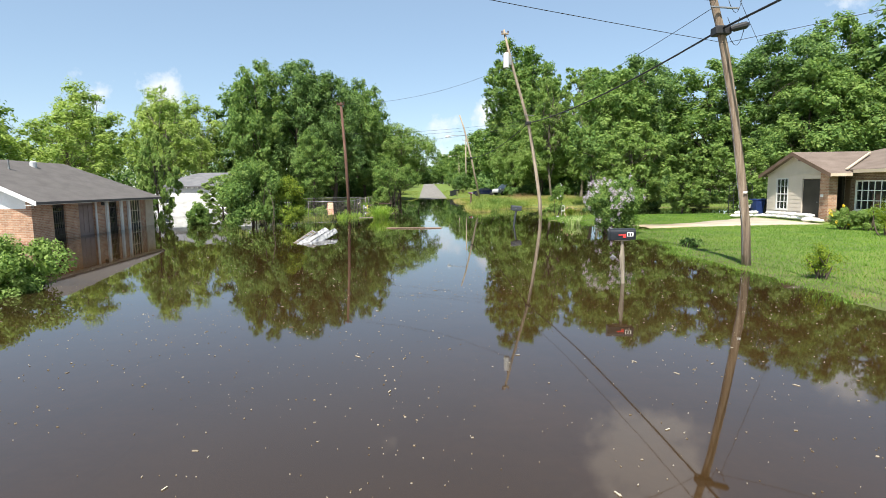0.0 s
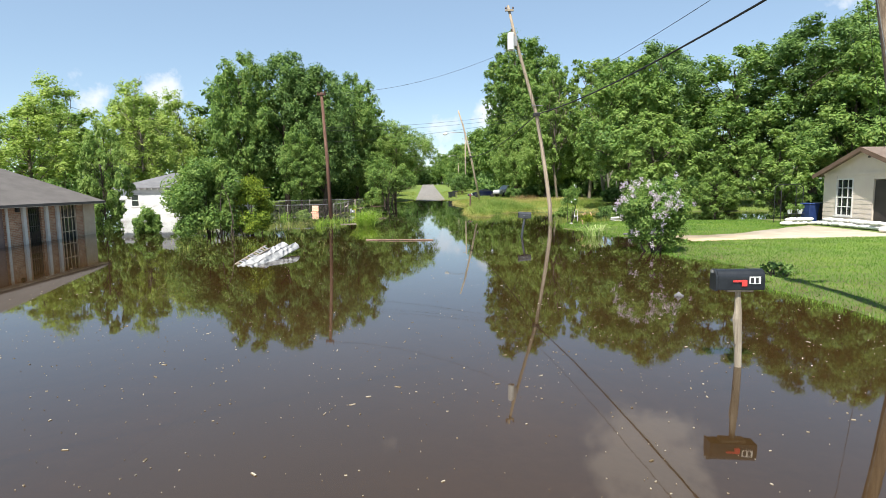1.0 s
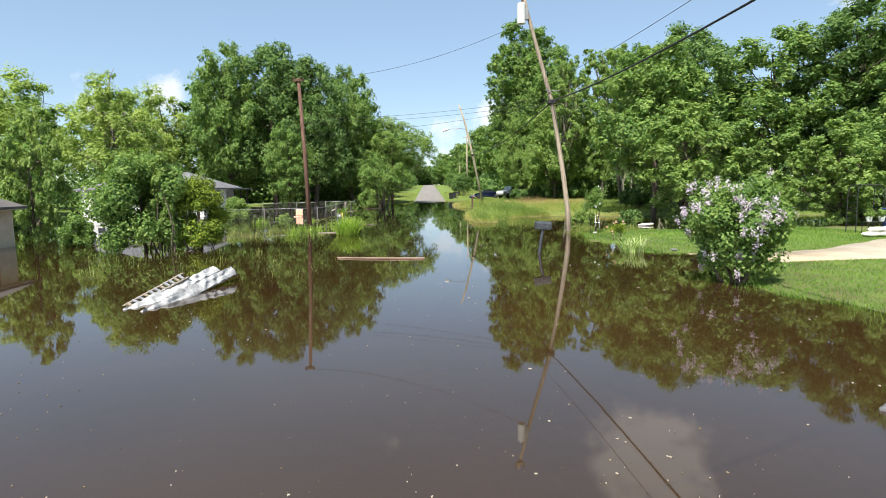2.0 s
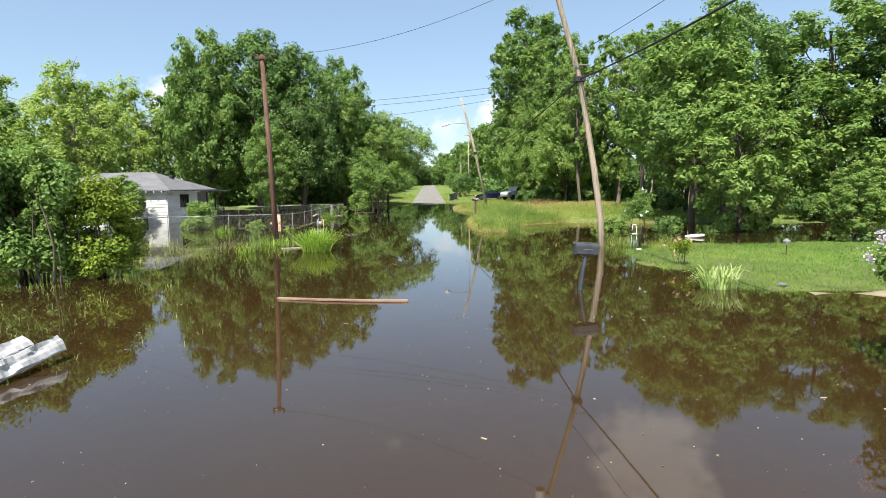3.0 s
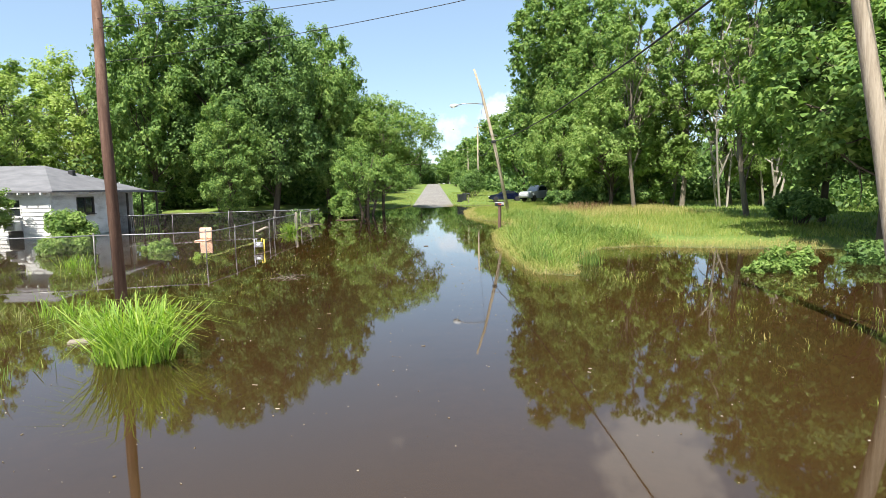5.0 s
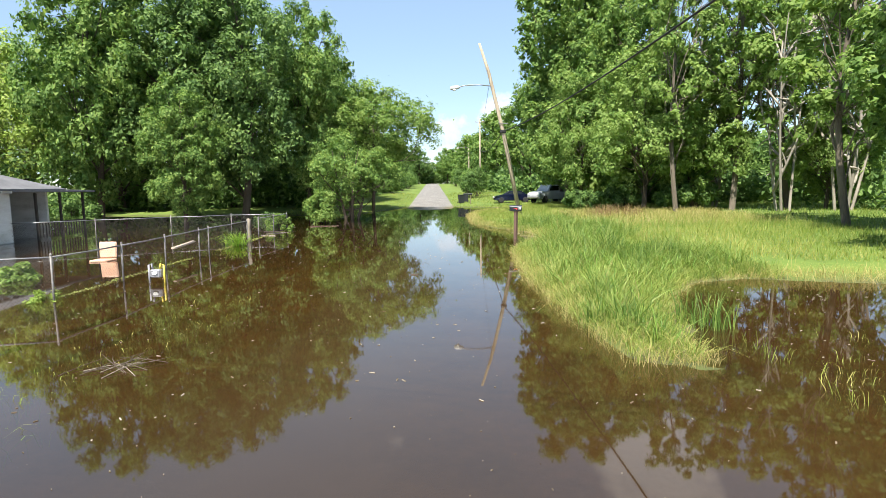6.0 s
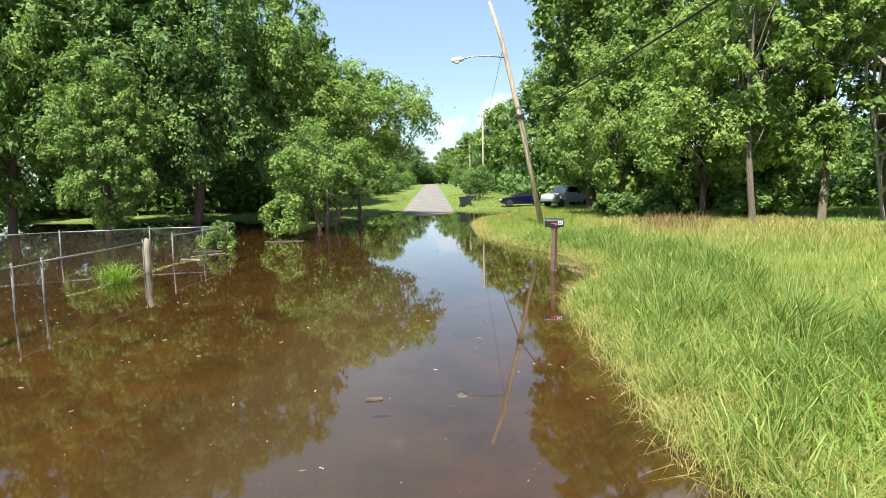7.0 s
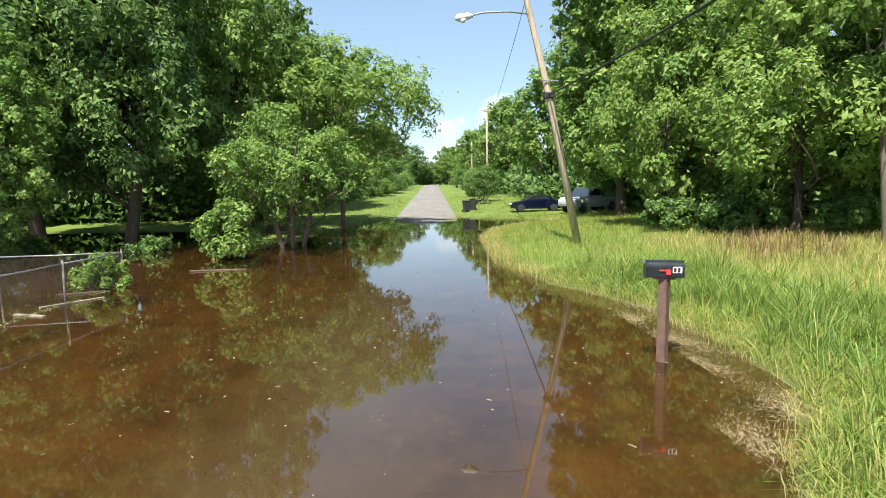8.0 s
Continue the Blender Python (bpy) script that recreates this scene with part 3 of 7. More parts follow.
def make_tree(name, seed, height, spread_r, low, lobes, leaves, leaf, mat, bark=None, trunk_r=0.22, stems=1, lean=0.0, droop=0.0, narrow=1.0, lobe=0.24, branches=26, sprays=13, twig=1.0):
    """A tapered trunk with limbs and a crown of lobes, each hung with leafy sprays; low is where the crown begins."""
    rng = np.random.default_rng(seed)
    tree = new(name)
    wood = Geo()
    crown_h = height - low
    pts = []
    while len(pts) < lobes:
        best, far = None, -1.0
        for _ in range(7):
            p = unit(rng.normal(size=(1, 3)))[0] * (rng.uniform(0.68, 0.92) if len(pts) % 4 else rng.uniform(0.2, 0.6))
            taper = 1.0 - 0.38 * max(p[2], 0) * narrow - 0.18 * max(-p[2], 0)
            wob = 1 + 0.2 * math.sin(3 * math.atan2(p[1], p[0]) + seed) + 0.14 * math.sin(5 * p[2] + seed)
            q = np.array((p[0] * spread_r * taper * wob, p[1] * spread_r * taper * wob, low + crown_h * (0.5 + 0.5 * p[2])))
            gap = min((np.linalg.norm(q - o) for o in pts), default=1e9)
            if gap > far:
                best, far = q, gap
        pts.append(best)
    pts = np.array(pts)
    tops = []
    for s in range(stems):
        ang = 2 * math.pi * s / max(stems, 1) + seed
        foot = (0.35 * math.cos(ang) * (stems > 1), 0.35 * math.sin(ang) * (stems > 1), -0.5)
        top = (foot[0] * (4 if stems > 1 else 1) + rng.normal() * 0.3 + lean * height, foot[1] * (4 if stems > 1 else 1) + rng.normal() * 0.3, height * 0.86)
        r = trunk_r / math.sqrt(stems)
        tops.append(limb(rng, wood, foot, top, r * 1.15, r * 0.18, 0.03, 9, 9))
    for i in rng.permutation(len(pts))[: min(len(pts), branches)]:
        stem = tops[rng.integers(len(tops))]
        k = max(1, min(7, int(8 * (pts[i][2] - 0.25 * spread_r) / height)))
        arm = limb(rng, wood, stem[k], pts[i], trunk_r * 0.32 * (1 - k / 11) * twig, 0.025 * twig, 0.1, 6, 5)
        for j in (2, 3, 4):
            limb(rng, wood, arm[j], arm[j] + rng.normal(size=3) * spread_r * 0.16 + np.array([0, 0, spread_r * 0.06]) * twig, 0.03 * twig, 0.008 * twig, 0.1, 4, 4)
    part("trunk", wood, bark or M_BARK, tree, smooth=True)
    n = len(pts)
    size = spread_r * lobe * rng.uniform(0.75, 1.4, n)
    outward = unit((pts - np.array([0, 0, low + crown_h * 0.42])) * np.array([1, 1, spread_r / crown_h * 1.6]))
    sd = unit(rng.normal(size=(n * sprays, 3)) + np.repeat(outward, sprays, 0) * 0.9 + np.array([0, 0, 0.25]))
    heads = np.repeat(pts, sprays, 0) + sd * np.repeat(size, sprays)[:, None] * rng.uniform(0.6, 1.12, (n * sprays, 1))
    heads[:, 2] = np.maximum(heads[:, 2], low * 0.75)
    reach = np.repeat(size, sprays) * rng.uniform(0.2, 0.5, n * sprays)
    share = reach ** 2
    pick = rng.choice(n * sprays, leaves, p=share / share.sum())
    d = unit(rng.normal(size=(leaves, 3)) + sd[pick] * 0.35)
    c = heads[pick] + d * (reach[pick] * rng.uniform(0.1, 1, leaves) ** 0.45)[:, None] * np.array([1.1, 1.1, 0.85])
    loose = rng.random(leaves) < 0.1
    c[loose] += rng.normal(size=(int(loose.sum()), 3)) * reach[pick[loose]][:, None] * 0.55
    c[:, 2] -= (0.25 + droop) * rng.random(leaves) ** 2 * reach[pick] * 1.6
    c[:, 0] += lean * c[:, 2]
    inner = leaves // 7
    core = rng.integers(n, size=inner)
    cd = unit(rng.normal(size=(inner, 3)))
    cc = pts[core] + cd * (size[core] * rng.uniform(0, 0.7, inner))[:, None]
    cc[:, 0] += lean * cc[:, 2]
    nrm = unit(d * 0.75 + sd[pick] * 0.45 + np.array([0, 0, 0.55]) + rng.normal(size=(leaves, 3)) * 0.36)
    ln = leaf * rng.uniform(0.65, 1.4, leaves)
    body = leaf_tris(rng, c, nrm, ln, ln * rng.uniform(0.5, 0.78, leaves))
    cl = leaf * rng.uniform(1.5, 2.4, inner)
    body = np.concatenate([body, leaf_tris(rng, cc, unit(cd + rng.normal(size=(inner, 3)) * 0.4), cl, cl * 0.7)])
    part("crown", quads_mesh("crown", body, 3), mat, tree)
    return tree


ARCH = {
    "oak": make_tree("tree", 11, 20.0, 6.2, 2.5, 92, 34600, 0.277, M_LEAF_DARK, trunk_r=0.34, lobe=0.2),
    "elm": make_tree("tree", 23, 17.0, 5.0, 1.7, 80, 28200, 0.266, M_LEAF, trunk_r=0.28, lobe=0.21),
    "tall": make_tree("tree", 37, 23.0, 4.2, 1.2, 84, 30000, 0.293, M_LEAF, trunk_r=0.3, narrow=1.1, lobe=0.26),
    "gum": make_tree("tree", 41, 14.0, 4.2, 2.5, 56, 21800, 0.261, M_LEAF, trunk_r=0.2),
    "willow": make_tree("tree", 53, 15.5, 4.3, 2.8, 50, 12700, 0.251, M_LEAF_YELLOW, M_PALEBARK, trunk_r=0.2, droop=1.2, lobe=0.2, branches=30, sprays=14),
    "thin": make_tree("tree", 67, 16.0, 2.7, 3.4, 36, 8600, 0.23, M_LEAF_LIGHT, M_PALEBARK, trunk_r=0.16, lobe=0.24, branches=30, sprays=8),
    "bare": make_tree("tree", 69, 14.0, 3.0, 2.6, 34, 3300, 0.209, M_LEAF_LIGHT, M_DEADBARK, trunk_r=0.13, stems=3, lobe=0.2, branches=34, sprays=6, twig=2.2),
    "small": make_tree("tree", 71, 6.2, 3.1, 1.7, 40, 13600, 0.178, M_LEAF, trunk_r=0.24, stems=4),
    "sapling": make_tree("tree", 83, 7.2, 2.1, 0.2, 40, 11800, 0.188, M_LEAF_LIGHT, trunk_r=0.1),
    "road_elm": make_tree("tree", 89, 15.0, 4.6, 3.6, 56, 16400, 0.293, M_LEAF_LIGHT, trunk_r=0.24),
    "arch_elm": make_tree("tree", 101, 12.0, 5.0, 4.2, 46, 17300, 0.23, M_LEAF_LIGHT, trunk_r=0.2, stems=2),
    "low_elm": make_tree("tree", 79, 9.5, 3.7, 1.0, 54, 24600, 0.183, M_LEAF_LIGHT, trunk_r=0.16),
    "far_elm": make_tree("tree", 91, 17.0, 5.4, 2.6, 60, 8200, 0.481, M_LEAF, trunk_r=0.28),
    "far_oak": make_tree("tree", 97, 19.0, 6.2, 1.4, 64, 9100, 0.502, M_LEAF_DARK, trunk_r=0.3),
}
TREE_LABEL = {
    "oak": "broad dark green oak with a dense rounded crown", "elm": "mid-green leafy elm with a full crown",
    "tall": "very tall narrow dark green tree at the woods' edge", "gum": "bright green young sweetgum with layered foliage",
    "willow": "pale yellow-green willow with thin drooping foliage", "thin": "slender tree with a sparse crown and pale trunk",
    "road_elm": "mid-green elm with a raised crown above the verge",
    "bare": "half-dead tree with bare pale branches and few leaves", "low_elm": "bushy mid-green tree with branches sweeping low",
    "arch_elm": "light green elm arching over the flooded verge",
    "far_elm": "mid-green leafy elm beside the dry road", "far_oak": "dark green oak in the distant woods",
    "small": "small many-stemmed tree leaning over the floodwater", "sapling": "light green sapling in full summer leaf",
}
# kind, x, y, scale, scale in height, turn
TREES = [
    # woods on the west side
    ("oak", -22, 88, 1.0, 1.0, 0), ("oak", -16.5, 86.5, 0.8, 0.9, 140), ("elm", -26.8, 84, 0.84, 1.1, 60), ("elm", -12.6, 94, 0.8, 1.02, 200),
    ("far_oak", -24, 104, 1.0, 0.95, 250), ("road_elm", -15.5, 108, 1.0, 1.1, 20), ("arch_elm", -7.2, 96.5, 0.98, 0.92, 75), ("road_elm", -18, 126, 1.1, 1.12, 80), ("far_elm", -19.5, 140, 0.98, 0.98, 310),
    ("far_oak", -16.5, 155, 0.75, 0.55, 20), ("far_elm", -14.5, 172, 0.75, 0.6, 100), ("far_oak", -15.5, 196, 0.85, 0.68, 190), ("far_elm", -18, 225, 0.95, 0.95, 250),
    ("small", -7.1, 83.6, 0.88, 0.88, 0), ("small", -9.8, 90, 0.95, 1.0, 130), ("elm", -18, 79.5, 0.5, 0.55, 280), ("far_oak", -16, 118, 0.9, 0.8, 0),
    ("willow", -36, 74, 1.0, 0.85, 30), ("willow", -43, 66, 1.1, 0.69, 130), ("thin", -47, 78, 1.1, 0.76, 0), ("willow", -50, 58, 1.1, 0.76, 90), ("bare", -38, 78, 1.0, 1.05, 60),
    ("thin", -40, 84, 1.2, 0.86, 200), ("willow", -60, 70, 1.25, 1.0, 0), ("willow", -66, 52, 1.25, 0.82, 60), ("thin", -56, 46, 1.2, 0.8, 260),
    ("willow", -62, 36, 1.1, 0.85, 10), ("far_elm", -74, 24, 1.1, 0.85, 0), ("willow", -54, 30, 1.0, 0.9, 70), ("thin", -50, 20, 1.1, 0.9, 70),
    ("sapling", -19.8, 39.6, 0.55, 0.86, 0), ("sapling", -23.0, 59.4, 0.8, 0.52, 200), ("willow", -40, 94, 1.1, 1.0, 0),
    ("far_oak", -34, 100, 1.0, 0.95, 30), ("willow", -55, 88, 1.3, 1.05, 40), ("willow", -47, 98, 1.2, 1.0, 160), ("far_elm", -70, 84, 1.2, 0.95, 220),
    # woods on the east side
    ("tall", 12.2, 97, 1.05, 1.03, 115), ("tall", 15, 92, 0.95, 0.93, 140), ("elm", 13.5, 107, 0.9, 1.05, 60), ("elm", 15, 86, 0.78, 0.9, 0),
    ("thin", 19, 78, 1.1, 1.05, 250), ("bare", 19.8, 82.8, 1.05, 1.1, 180), ("thin", 14.7, 76.2, 0.85, 0.95, 40), ("low_elm", 13.8, 79.8, 1.0, 1.0, 30), ("low_elm", 10.9, 86.5, 0.8, 1.0, 260), ("low_elm", 17.2, 79.6, 0.75, 0.9, 130), ("low_elm", 25.5, 78.5, 0.7, 0.75, 10),
    ("bare", 21.5, 76.5, 1.0, 1.0, 0), ("bare", 25.0, 76, 1.1, 1.1, 140), ("bare", 28.0, 80, 1.1, 1.2, 60), ("gum", 18.5, 60, 0.75, 0.75, 200), ("thin", 24, 80, 1.1, 1.05, 20),
    ("oak", 20, 58, 0.72, 0.66, 90), ("elm", 25.5, 55, 0.95, 0.7, 10), ("oak", 31, 52, 0.85, 0.69, 200),
    ("sapling", 15.6, 46.6, 1.15, 0.98, 0), ("sapling", 17.2, 40.7, 0.55, 0.4, 90), ("gum", 15.8, 52.5, 0.85, 0.8, 60), ("elm", 36, 54, 0.95, 0.9, 50), ("gum", 30, 46.5, 0.85, 0.8, 10),
    ("far_oak", 42, 52, 0.95, 0.85, 0), ("far_elm", 48, 46, 1.1, 1.0, 100), ("far_oak", 55, 40, 1.0, 0.85, 220), ("gum", 38, 44, 0.95, 0.9, 210),
    ("thin", 17.3, 64.5, 0.9, 0.85, 0), ("sapling", 22.5, 43.0, 0.9, 0.75, 30), ("gum", 62, 46, 1.3, 1.15, 0),
    ("far_elm", 13, 128, 0.85, 0.85, 0), ("far_elm", 10.5, 152, 0.85, 0.85, 70), ("far_oak", 11, 176, 0.8, 0.75, 140), ("far_elm", 7, 205, 0.85, 0.8, 10),
    ("far_elm", 5, 240, 0.9, 0.75, 200), ("far_oak", -13, 290, 1.0, 0.75, 200), ("far_elm", 0, 285, 1.0, 0.8, 200), ("far_elm", 20, 116, 1.0, 1.0, 40),
]
for kind, x, y, s, sz, turn in TREES:
    t = copy_thing(ARCH[kind], Matrix.Identity(4))
    t.matrix_basis = pose(x, y, float(ground_z(x, y)), 0, 0, turn) @ Matrix.Diagonal((1.07 * s, 1.07 * s, 1.13 * sz, 1))
    tagged(t, TREE_LABEL[kind], "tree", "trees along the flooded street")
for t in ARCH.values():
    for o in (*t.children, t):
        bpy.data.objects.remove(o)


def woods_belt():
    """The thick woods behind the single trees."""
    rng = np.random.default_rng(5)
    # x and y ranges, share of the leaves, tallest growth
    plots = [(-110, -34, 70, 120, 30000, 9), (-38, -14, 99, 130, 26000, 5), (26, 80, 62, 84, 30000, 7), (15, 44, 90, 112, 40000, 6), (9, 40, 120, 215, 22000, 4), (-34, -12, 128, 215, 16000, 3.5), (5, 90, 215, 290, 26000, 9), (-90, -14, 215, 290, 24000, 9), (-60, 60, 292, 330, 34000, 13), (40, 110, 30, 60, 25000, 9)]
    x = np.concatenate([rng.uniform(p[0], p[1], p[4]) for p in plots])
    y = np.concatenate([rng.uniform(p[2], p[3], p[4]) for p in plots])
    high = np.concatenate([np.full(p[4], p[5]) for p in plots])
    n = len(x)
    top = high * (0.75 + 0.3 * np.sin(x * 0.21) + 0.25 * np.sin(x * 0.53 + y * 0.3))
    z = ground_z(x, y) + top * rng.random(n) ** 0.7
    c = np.stack([x, y, z], 1)
    nrm = unit(rng.normal(size=(n, 3)) + np.array([0, -0.5, 0.8]))
    ln = rng.uniform(0.28, 0.55, n) * np.clip(y / 75, 1, 2.8)
    part("woods", quads_mesh("woods", leaf_tris(rng, c, nrm, ln, ln * 0.75), 3), M_LEAF_DARK)
    tagged(bpy.data.objects["woods"], "dense green woodland undergrowth behind the trees", "woodland", kind="stuff")


woods_belt()


def bush(name, label, category, x, y, r, h, leaves, leaf, mat, seed, group="", clumps=30, rough=(0.55, 0.95), vase=0.0, folded=False, flower=None, flowers=0, head=1.0, low=0.0, squash=1.0, fill=0.34, stems=9, stem_r=0.045):
    rng = np.random.default_rng(seed)
    leaves = int(leaves * 1.25)
    g = float(ground_z(x, y))
    ob = thing(name, pose(x, y, g), label, category, group)
    pts = unit(rng.normal(size=(clumps, 3)))
    pts[:, 2] = np.abs(pts[:, 2]) * 2 - 1
    pts = unit(pts) * rng.uniform(*rough, (clumps, 1))
    pts = pts * np.array([r, r * squash, (h - low) / 2]) * 0.86 + np.array([0, 0, low + (h - low) / 2])
    pts[:, :2] *= (1 - vase + vase * np.clip(pts[:, 2:3] / h * 1.5, 0, 1.15))
    for p in pts[:stems]:
        wood = Geo()
        limb(rng, wood, (rng.normal() * 0.08, rng.normal() * 0.08, -0.3), p, stem_r, stem_r * 0.27, 0.08, 5, 5)
        part("stem", wood, M_BARK, ob, smooth=True)
    which = rng.integers(clumps, size=leaves)
    d = unit(rng.normal(size=(leaves, 3)))
    size = min(r, h / 2) * fill * rng.uniform(0.7, 1.35, clumps)
    c = pts[which] + d * (size[which] * rng.uniform(0.2, 1, leaves) ** 0.4)[:, None]
    c[:, 2] = np.maximum(c[:, 2], 0.05)
    nrm = unit(d + np.array([0, 0, 0.5]) + rng.normal(size=(leaves, 3)) * 0.5)
    ln = leaf * rng.uniform(0.7, 1.3, leaves)
    per = 4 if folded else 3
    body = leaf_quads(rng, c, nrm, ln, ln * 0.55) if folded else leaf_tris(rng, c, nrm, ln, ln * 0.62)
    inner = leaves // 6
    core = rng.integers(clumps, size=inner)
    cd = unit(rng.normal(size=(inner, 3)))
    cc = pts[core] * np.array([0.8, 0.8, 0.95]) + cd * (size[core] * rng.uniform(0, 0.8, inner))[:, None]
    cc[:, 2] = np.maximum(cc[:, 2], 0.1)
    cl = leaf * rng.uniform(1.3, 2.0, inner)
    make_leaf = leaf_quads if folded else leaf_tris
    body = np.concatenate([body, make_leaf(rng, cc, unit(cd + rng.normal(size=(inner, 3)) * 0.4), cl, cl * 0.75)])
    part("foliage", quads_mesh("foliage", body, per), mat, ob)
    if flower:
        rel = (pts - np.array([0, 0, low + (h - low) / 2])) / np.array([r, r, (h - low) / 2])
        odds = np.maximum(np.linalg.norm(rel, axis=1) - 0.3, 0.02) ** 1.5 * np.exp(rel @ np.array([-1.2, -0.7, 0.9]))
        which = rng.choice(clumps, flowers, p=odds / odds.sum())
        d = unit(rng.normal(size=(flowers, 3)) * 0.55 + unit(rel[which]) * 1.1 + np.array([-0.2, -0.2, 0.2]))
        heads = pts[which] + d * size[which][:, None] * 1.08
        k = int(54 * head)
        c = np.repeat(heads, k, 0) + rng.normal(size=(flowers * k, 3)) * np.array([0.05, 0.05, 0.07]) * head
        nr = unit(rng.normal(size=(flowers * k, 3)) + np.array([0, -0.3, 0.6]))
        ln = rng.uniform(0.028, 0.048, flowers * k)
        part("blossom", quads_mesh("blossom", leaf_quads(rng, c, nr, ln, ln * 0.9), 4), flower, ob)
    return ob


# ---------------------------------------------------------------- poles and cables
def utility_pole(label, pts, radii, mat, tie_z=None, transformer=None, lamp=None, cross=None, loops=False):
    foot = Vector(pts[0])
    ob = thing("utility_pole", Matrix.Translation(foot), label, "utility pole", "poles along the street")
    rel = [Vector(p) - foot for p in pts]
    rel[0] = rel[0] - Vector((0, 0, 0.8))

    def at(z):
        z -= foot.z
        for a, b in zip(rel, rel[1:]):
            if z <= b.z:
                return a + (b - a) * ((z - a.z) / (b.z - a.z))
        return rel[-1]
    part("shaft", Geo().tube(rel, radii, 14), mat, ob, smooth=True)
    if tie_z:
        p = at(tie_z)
        g = Geo().box(-0.2, 0.2, -0.2, 0.16, -0.12, 0.1, Matrix.Translation(p))
        part("cable_clamp", g, M_BLACK, ob, "black cable clamp", bevel=0.03)
        part("bracket", Geo().tube([p + Vector((-0.35, -0.18, 0.55)), p + Vector((0.35, -0.18, 0.5))], 0.025, 6), M_STEEL, ob)
    if loops:
        p = at(tie_z)
        for dz, out, hang in ((0.75, 0.34, 0.35), (0.3, 0.3, 0.28), (0.0, 0.42, 0.4)):
            q = p + Vector((0.1, -0.13, dz))
            part("drip_loop", Geo().tube([q + Vector((out * t, -0.06 * math.sin(3 * t), -hang * 4 * t * (1 - t))) for t in np.linspace(0, 1, 9)], 0.008, 5), M_BLACK, ob, "slack black wire loop", smooth=True)
        part("splice_box", Geo().tube([p + Vector((0.12, -0.26, -0.02)), p + Vector((0.2, -0.26, 0)), p + Vector((0.5, -0.28, 0.07)), p + Vector((0.56, -0.28, 0.09))], [0.05, 0.09, 0.09, 0.05], 10), M_BLACK, ob, "black splice case")
        part("ground_wire", Geo().tube([at(z) + Vector((-0.13 + 0.02 * math.sin(z * 2.1), -0.06, 0)) for z in np.linspace(0.3, 5.5, 12)], 0.006, 5), M_STEEL, ob)
        part("tag", Geo().box(-0.06, 0.04, -0.16, -0.15, -0.025, 0.025, Matrix.Translation(at(1.95))), M_STICKER, ob, "small white pole tag")
    if transformer:
        p = at(transformer) + Vector((-0.34, -0.12, 0))
        part("transformer", Geo().tube([p + Vector((0, 0, -0.5)), p + Vector((0, 0, 0.45)), p + Vector((0, 0, 0.52))], [0.21, 0.21, 0.12], 16), M_TRANSF, ob, "pale grey transformer can", smooth=False)
        part("bushing", Geo().tube([p + Vector((0.05, 0, 0.5)), p + Vector((0.05, 0, 0.72))], [0.05, 0.03], 8), M_PORCELAIN, ob)
        part("hanger", Geo().box(0.1, 0.36, -0.05, 0.09, -0.3, 0.3, Matrix.Translation(p)), M_STEEL, ob)
    if lamp:
        z, reach = lamp
        p = at(z)
        arm = [p, p + Vector((-reach * 0.35, -0.05, 0.1)), p + Vector((-reach * 0.75, -0.1, 0.06)), p + Vector((-reach, -0.1, -0.08))]
        part("lamp_arm", Geo().tube(arm, 0.035, 8), M_STEEL, ob, smooth=True)
        h = arm[-1]
        head = part("lamp_head", Geo().tube([h + Vector((0.28, 0, 0.03)), h + Vector((0.1, 0, 0.03)), h + Vector((-0.3, 0, -0.03)), h + Vector((-0.42, 0, -0.06))], [0.05, 0.13, 0.15, 0.05], 12), M_TRANSF, ob, smooth=True)
        part("lens", Geo().tube([h + Vector((-0.12, 0, -0.1)), h + Vector((-0.12, 0, -0.2))], [0.14, 0.08], 12), M_LENS, head, smooth=True)
    if cross:
        for z, half in cross:
            p = at(z)
            part("crossarm", Geo().box(-half, half, -0.16, -0.06, -0.06, 0.06, Matrix.Translation(p)), mat, ob, bevel=0.01)
            for s in (-1, 1):
                q = p + Vector((s * half * 0.85, -0.11, 0.06))
                part("insulator", Geo().tube([q, q + Vector((0, 0, 0.06)), q + Vector((0, 0, 0.14))], [0.025, 0.06, 0.03], 8), M_PORCELAIN, ob)
    return ob


g14 = float(ground_z(8.1, 14.9))
utility_pole("cracked weathered wooden pole at the lawn's wet edge", [(8.1, 14.9, g14), (7.99, 14.9, 1.12), (7.8, 14.92, 2.56), (7.59, 14.95, 4.0), (7.32, 14.97, 5.44), (7.16, 15.0, 6.16), (6.92, 15.0, 6.99), (6.38, 15.05, 9.6)], [0.118, 0.114, 0.11, 0.107, 0.102, 0.098, 0.094, 0.08], M_POLE, tie_z=6.06, loops=True)
utility_pole("tall leaning pale wooden pole with a transformer", [(7.05, 40.4, -0.35), (6.95, 40.5, 1.1), (6.73, 40.7, 3.0), (6.47, 40.9, 4.9), (6.19, 41.0, 6.6), (4.95, 40.9, 10.9), (4.45, 40.9, 13.0)], [0.13, 0.126, 0.12, 0.114, 0.107, 0.09, 0.075], M_POLE_GREY, tie_z=6.6, transformer=10.9, cross=[(12.7, 0.25)])
utility_pole("dark red-brown creosoted pole standing in floodwater", [(-7.4, 45.2, -0.4), (-7.6, 45.4, 4.4), (-8.0, 46.2, 8.95)], [0.135, 0.12, 0.095], M_POLE_RED, cross=[(8.8, 0.3)])
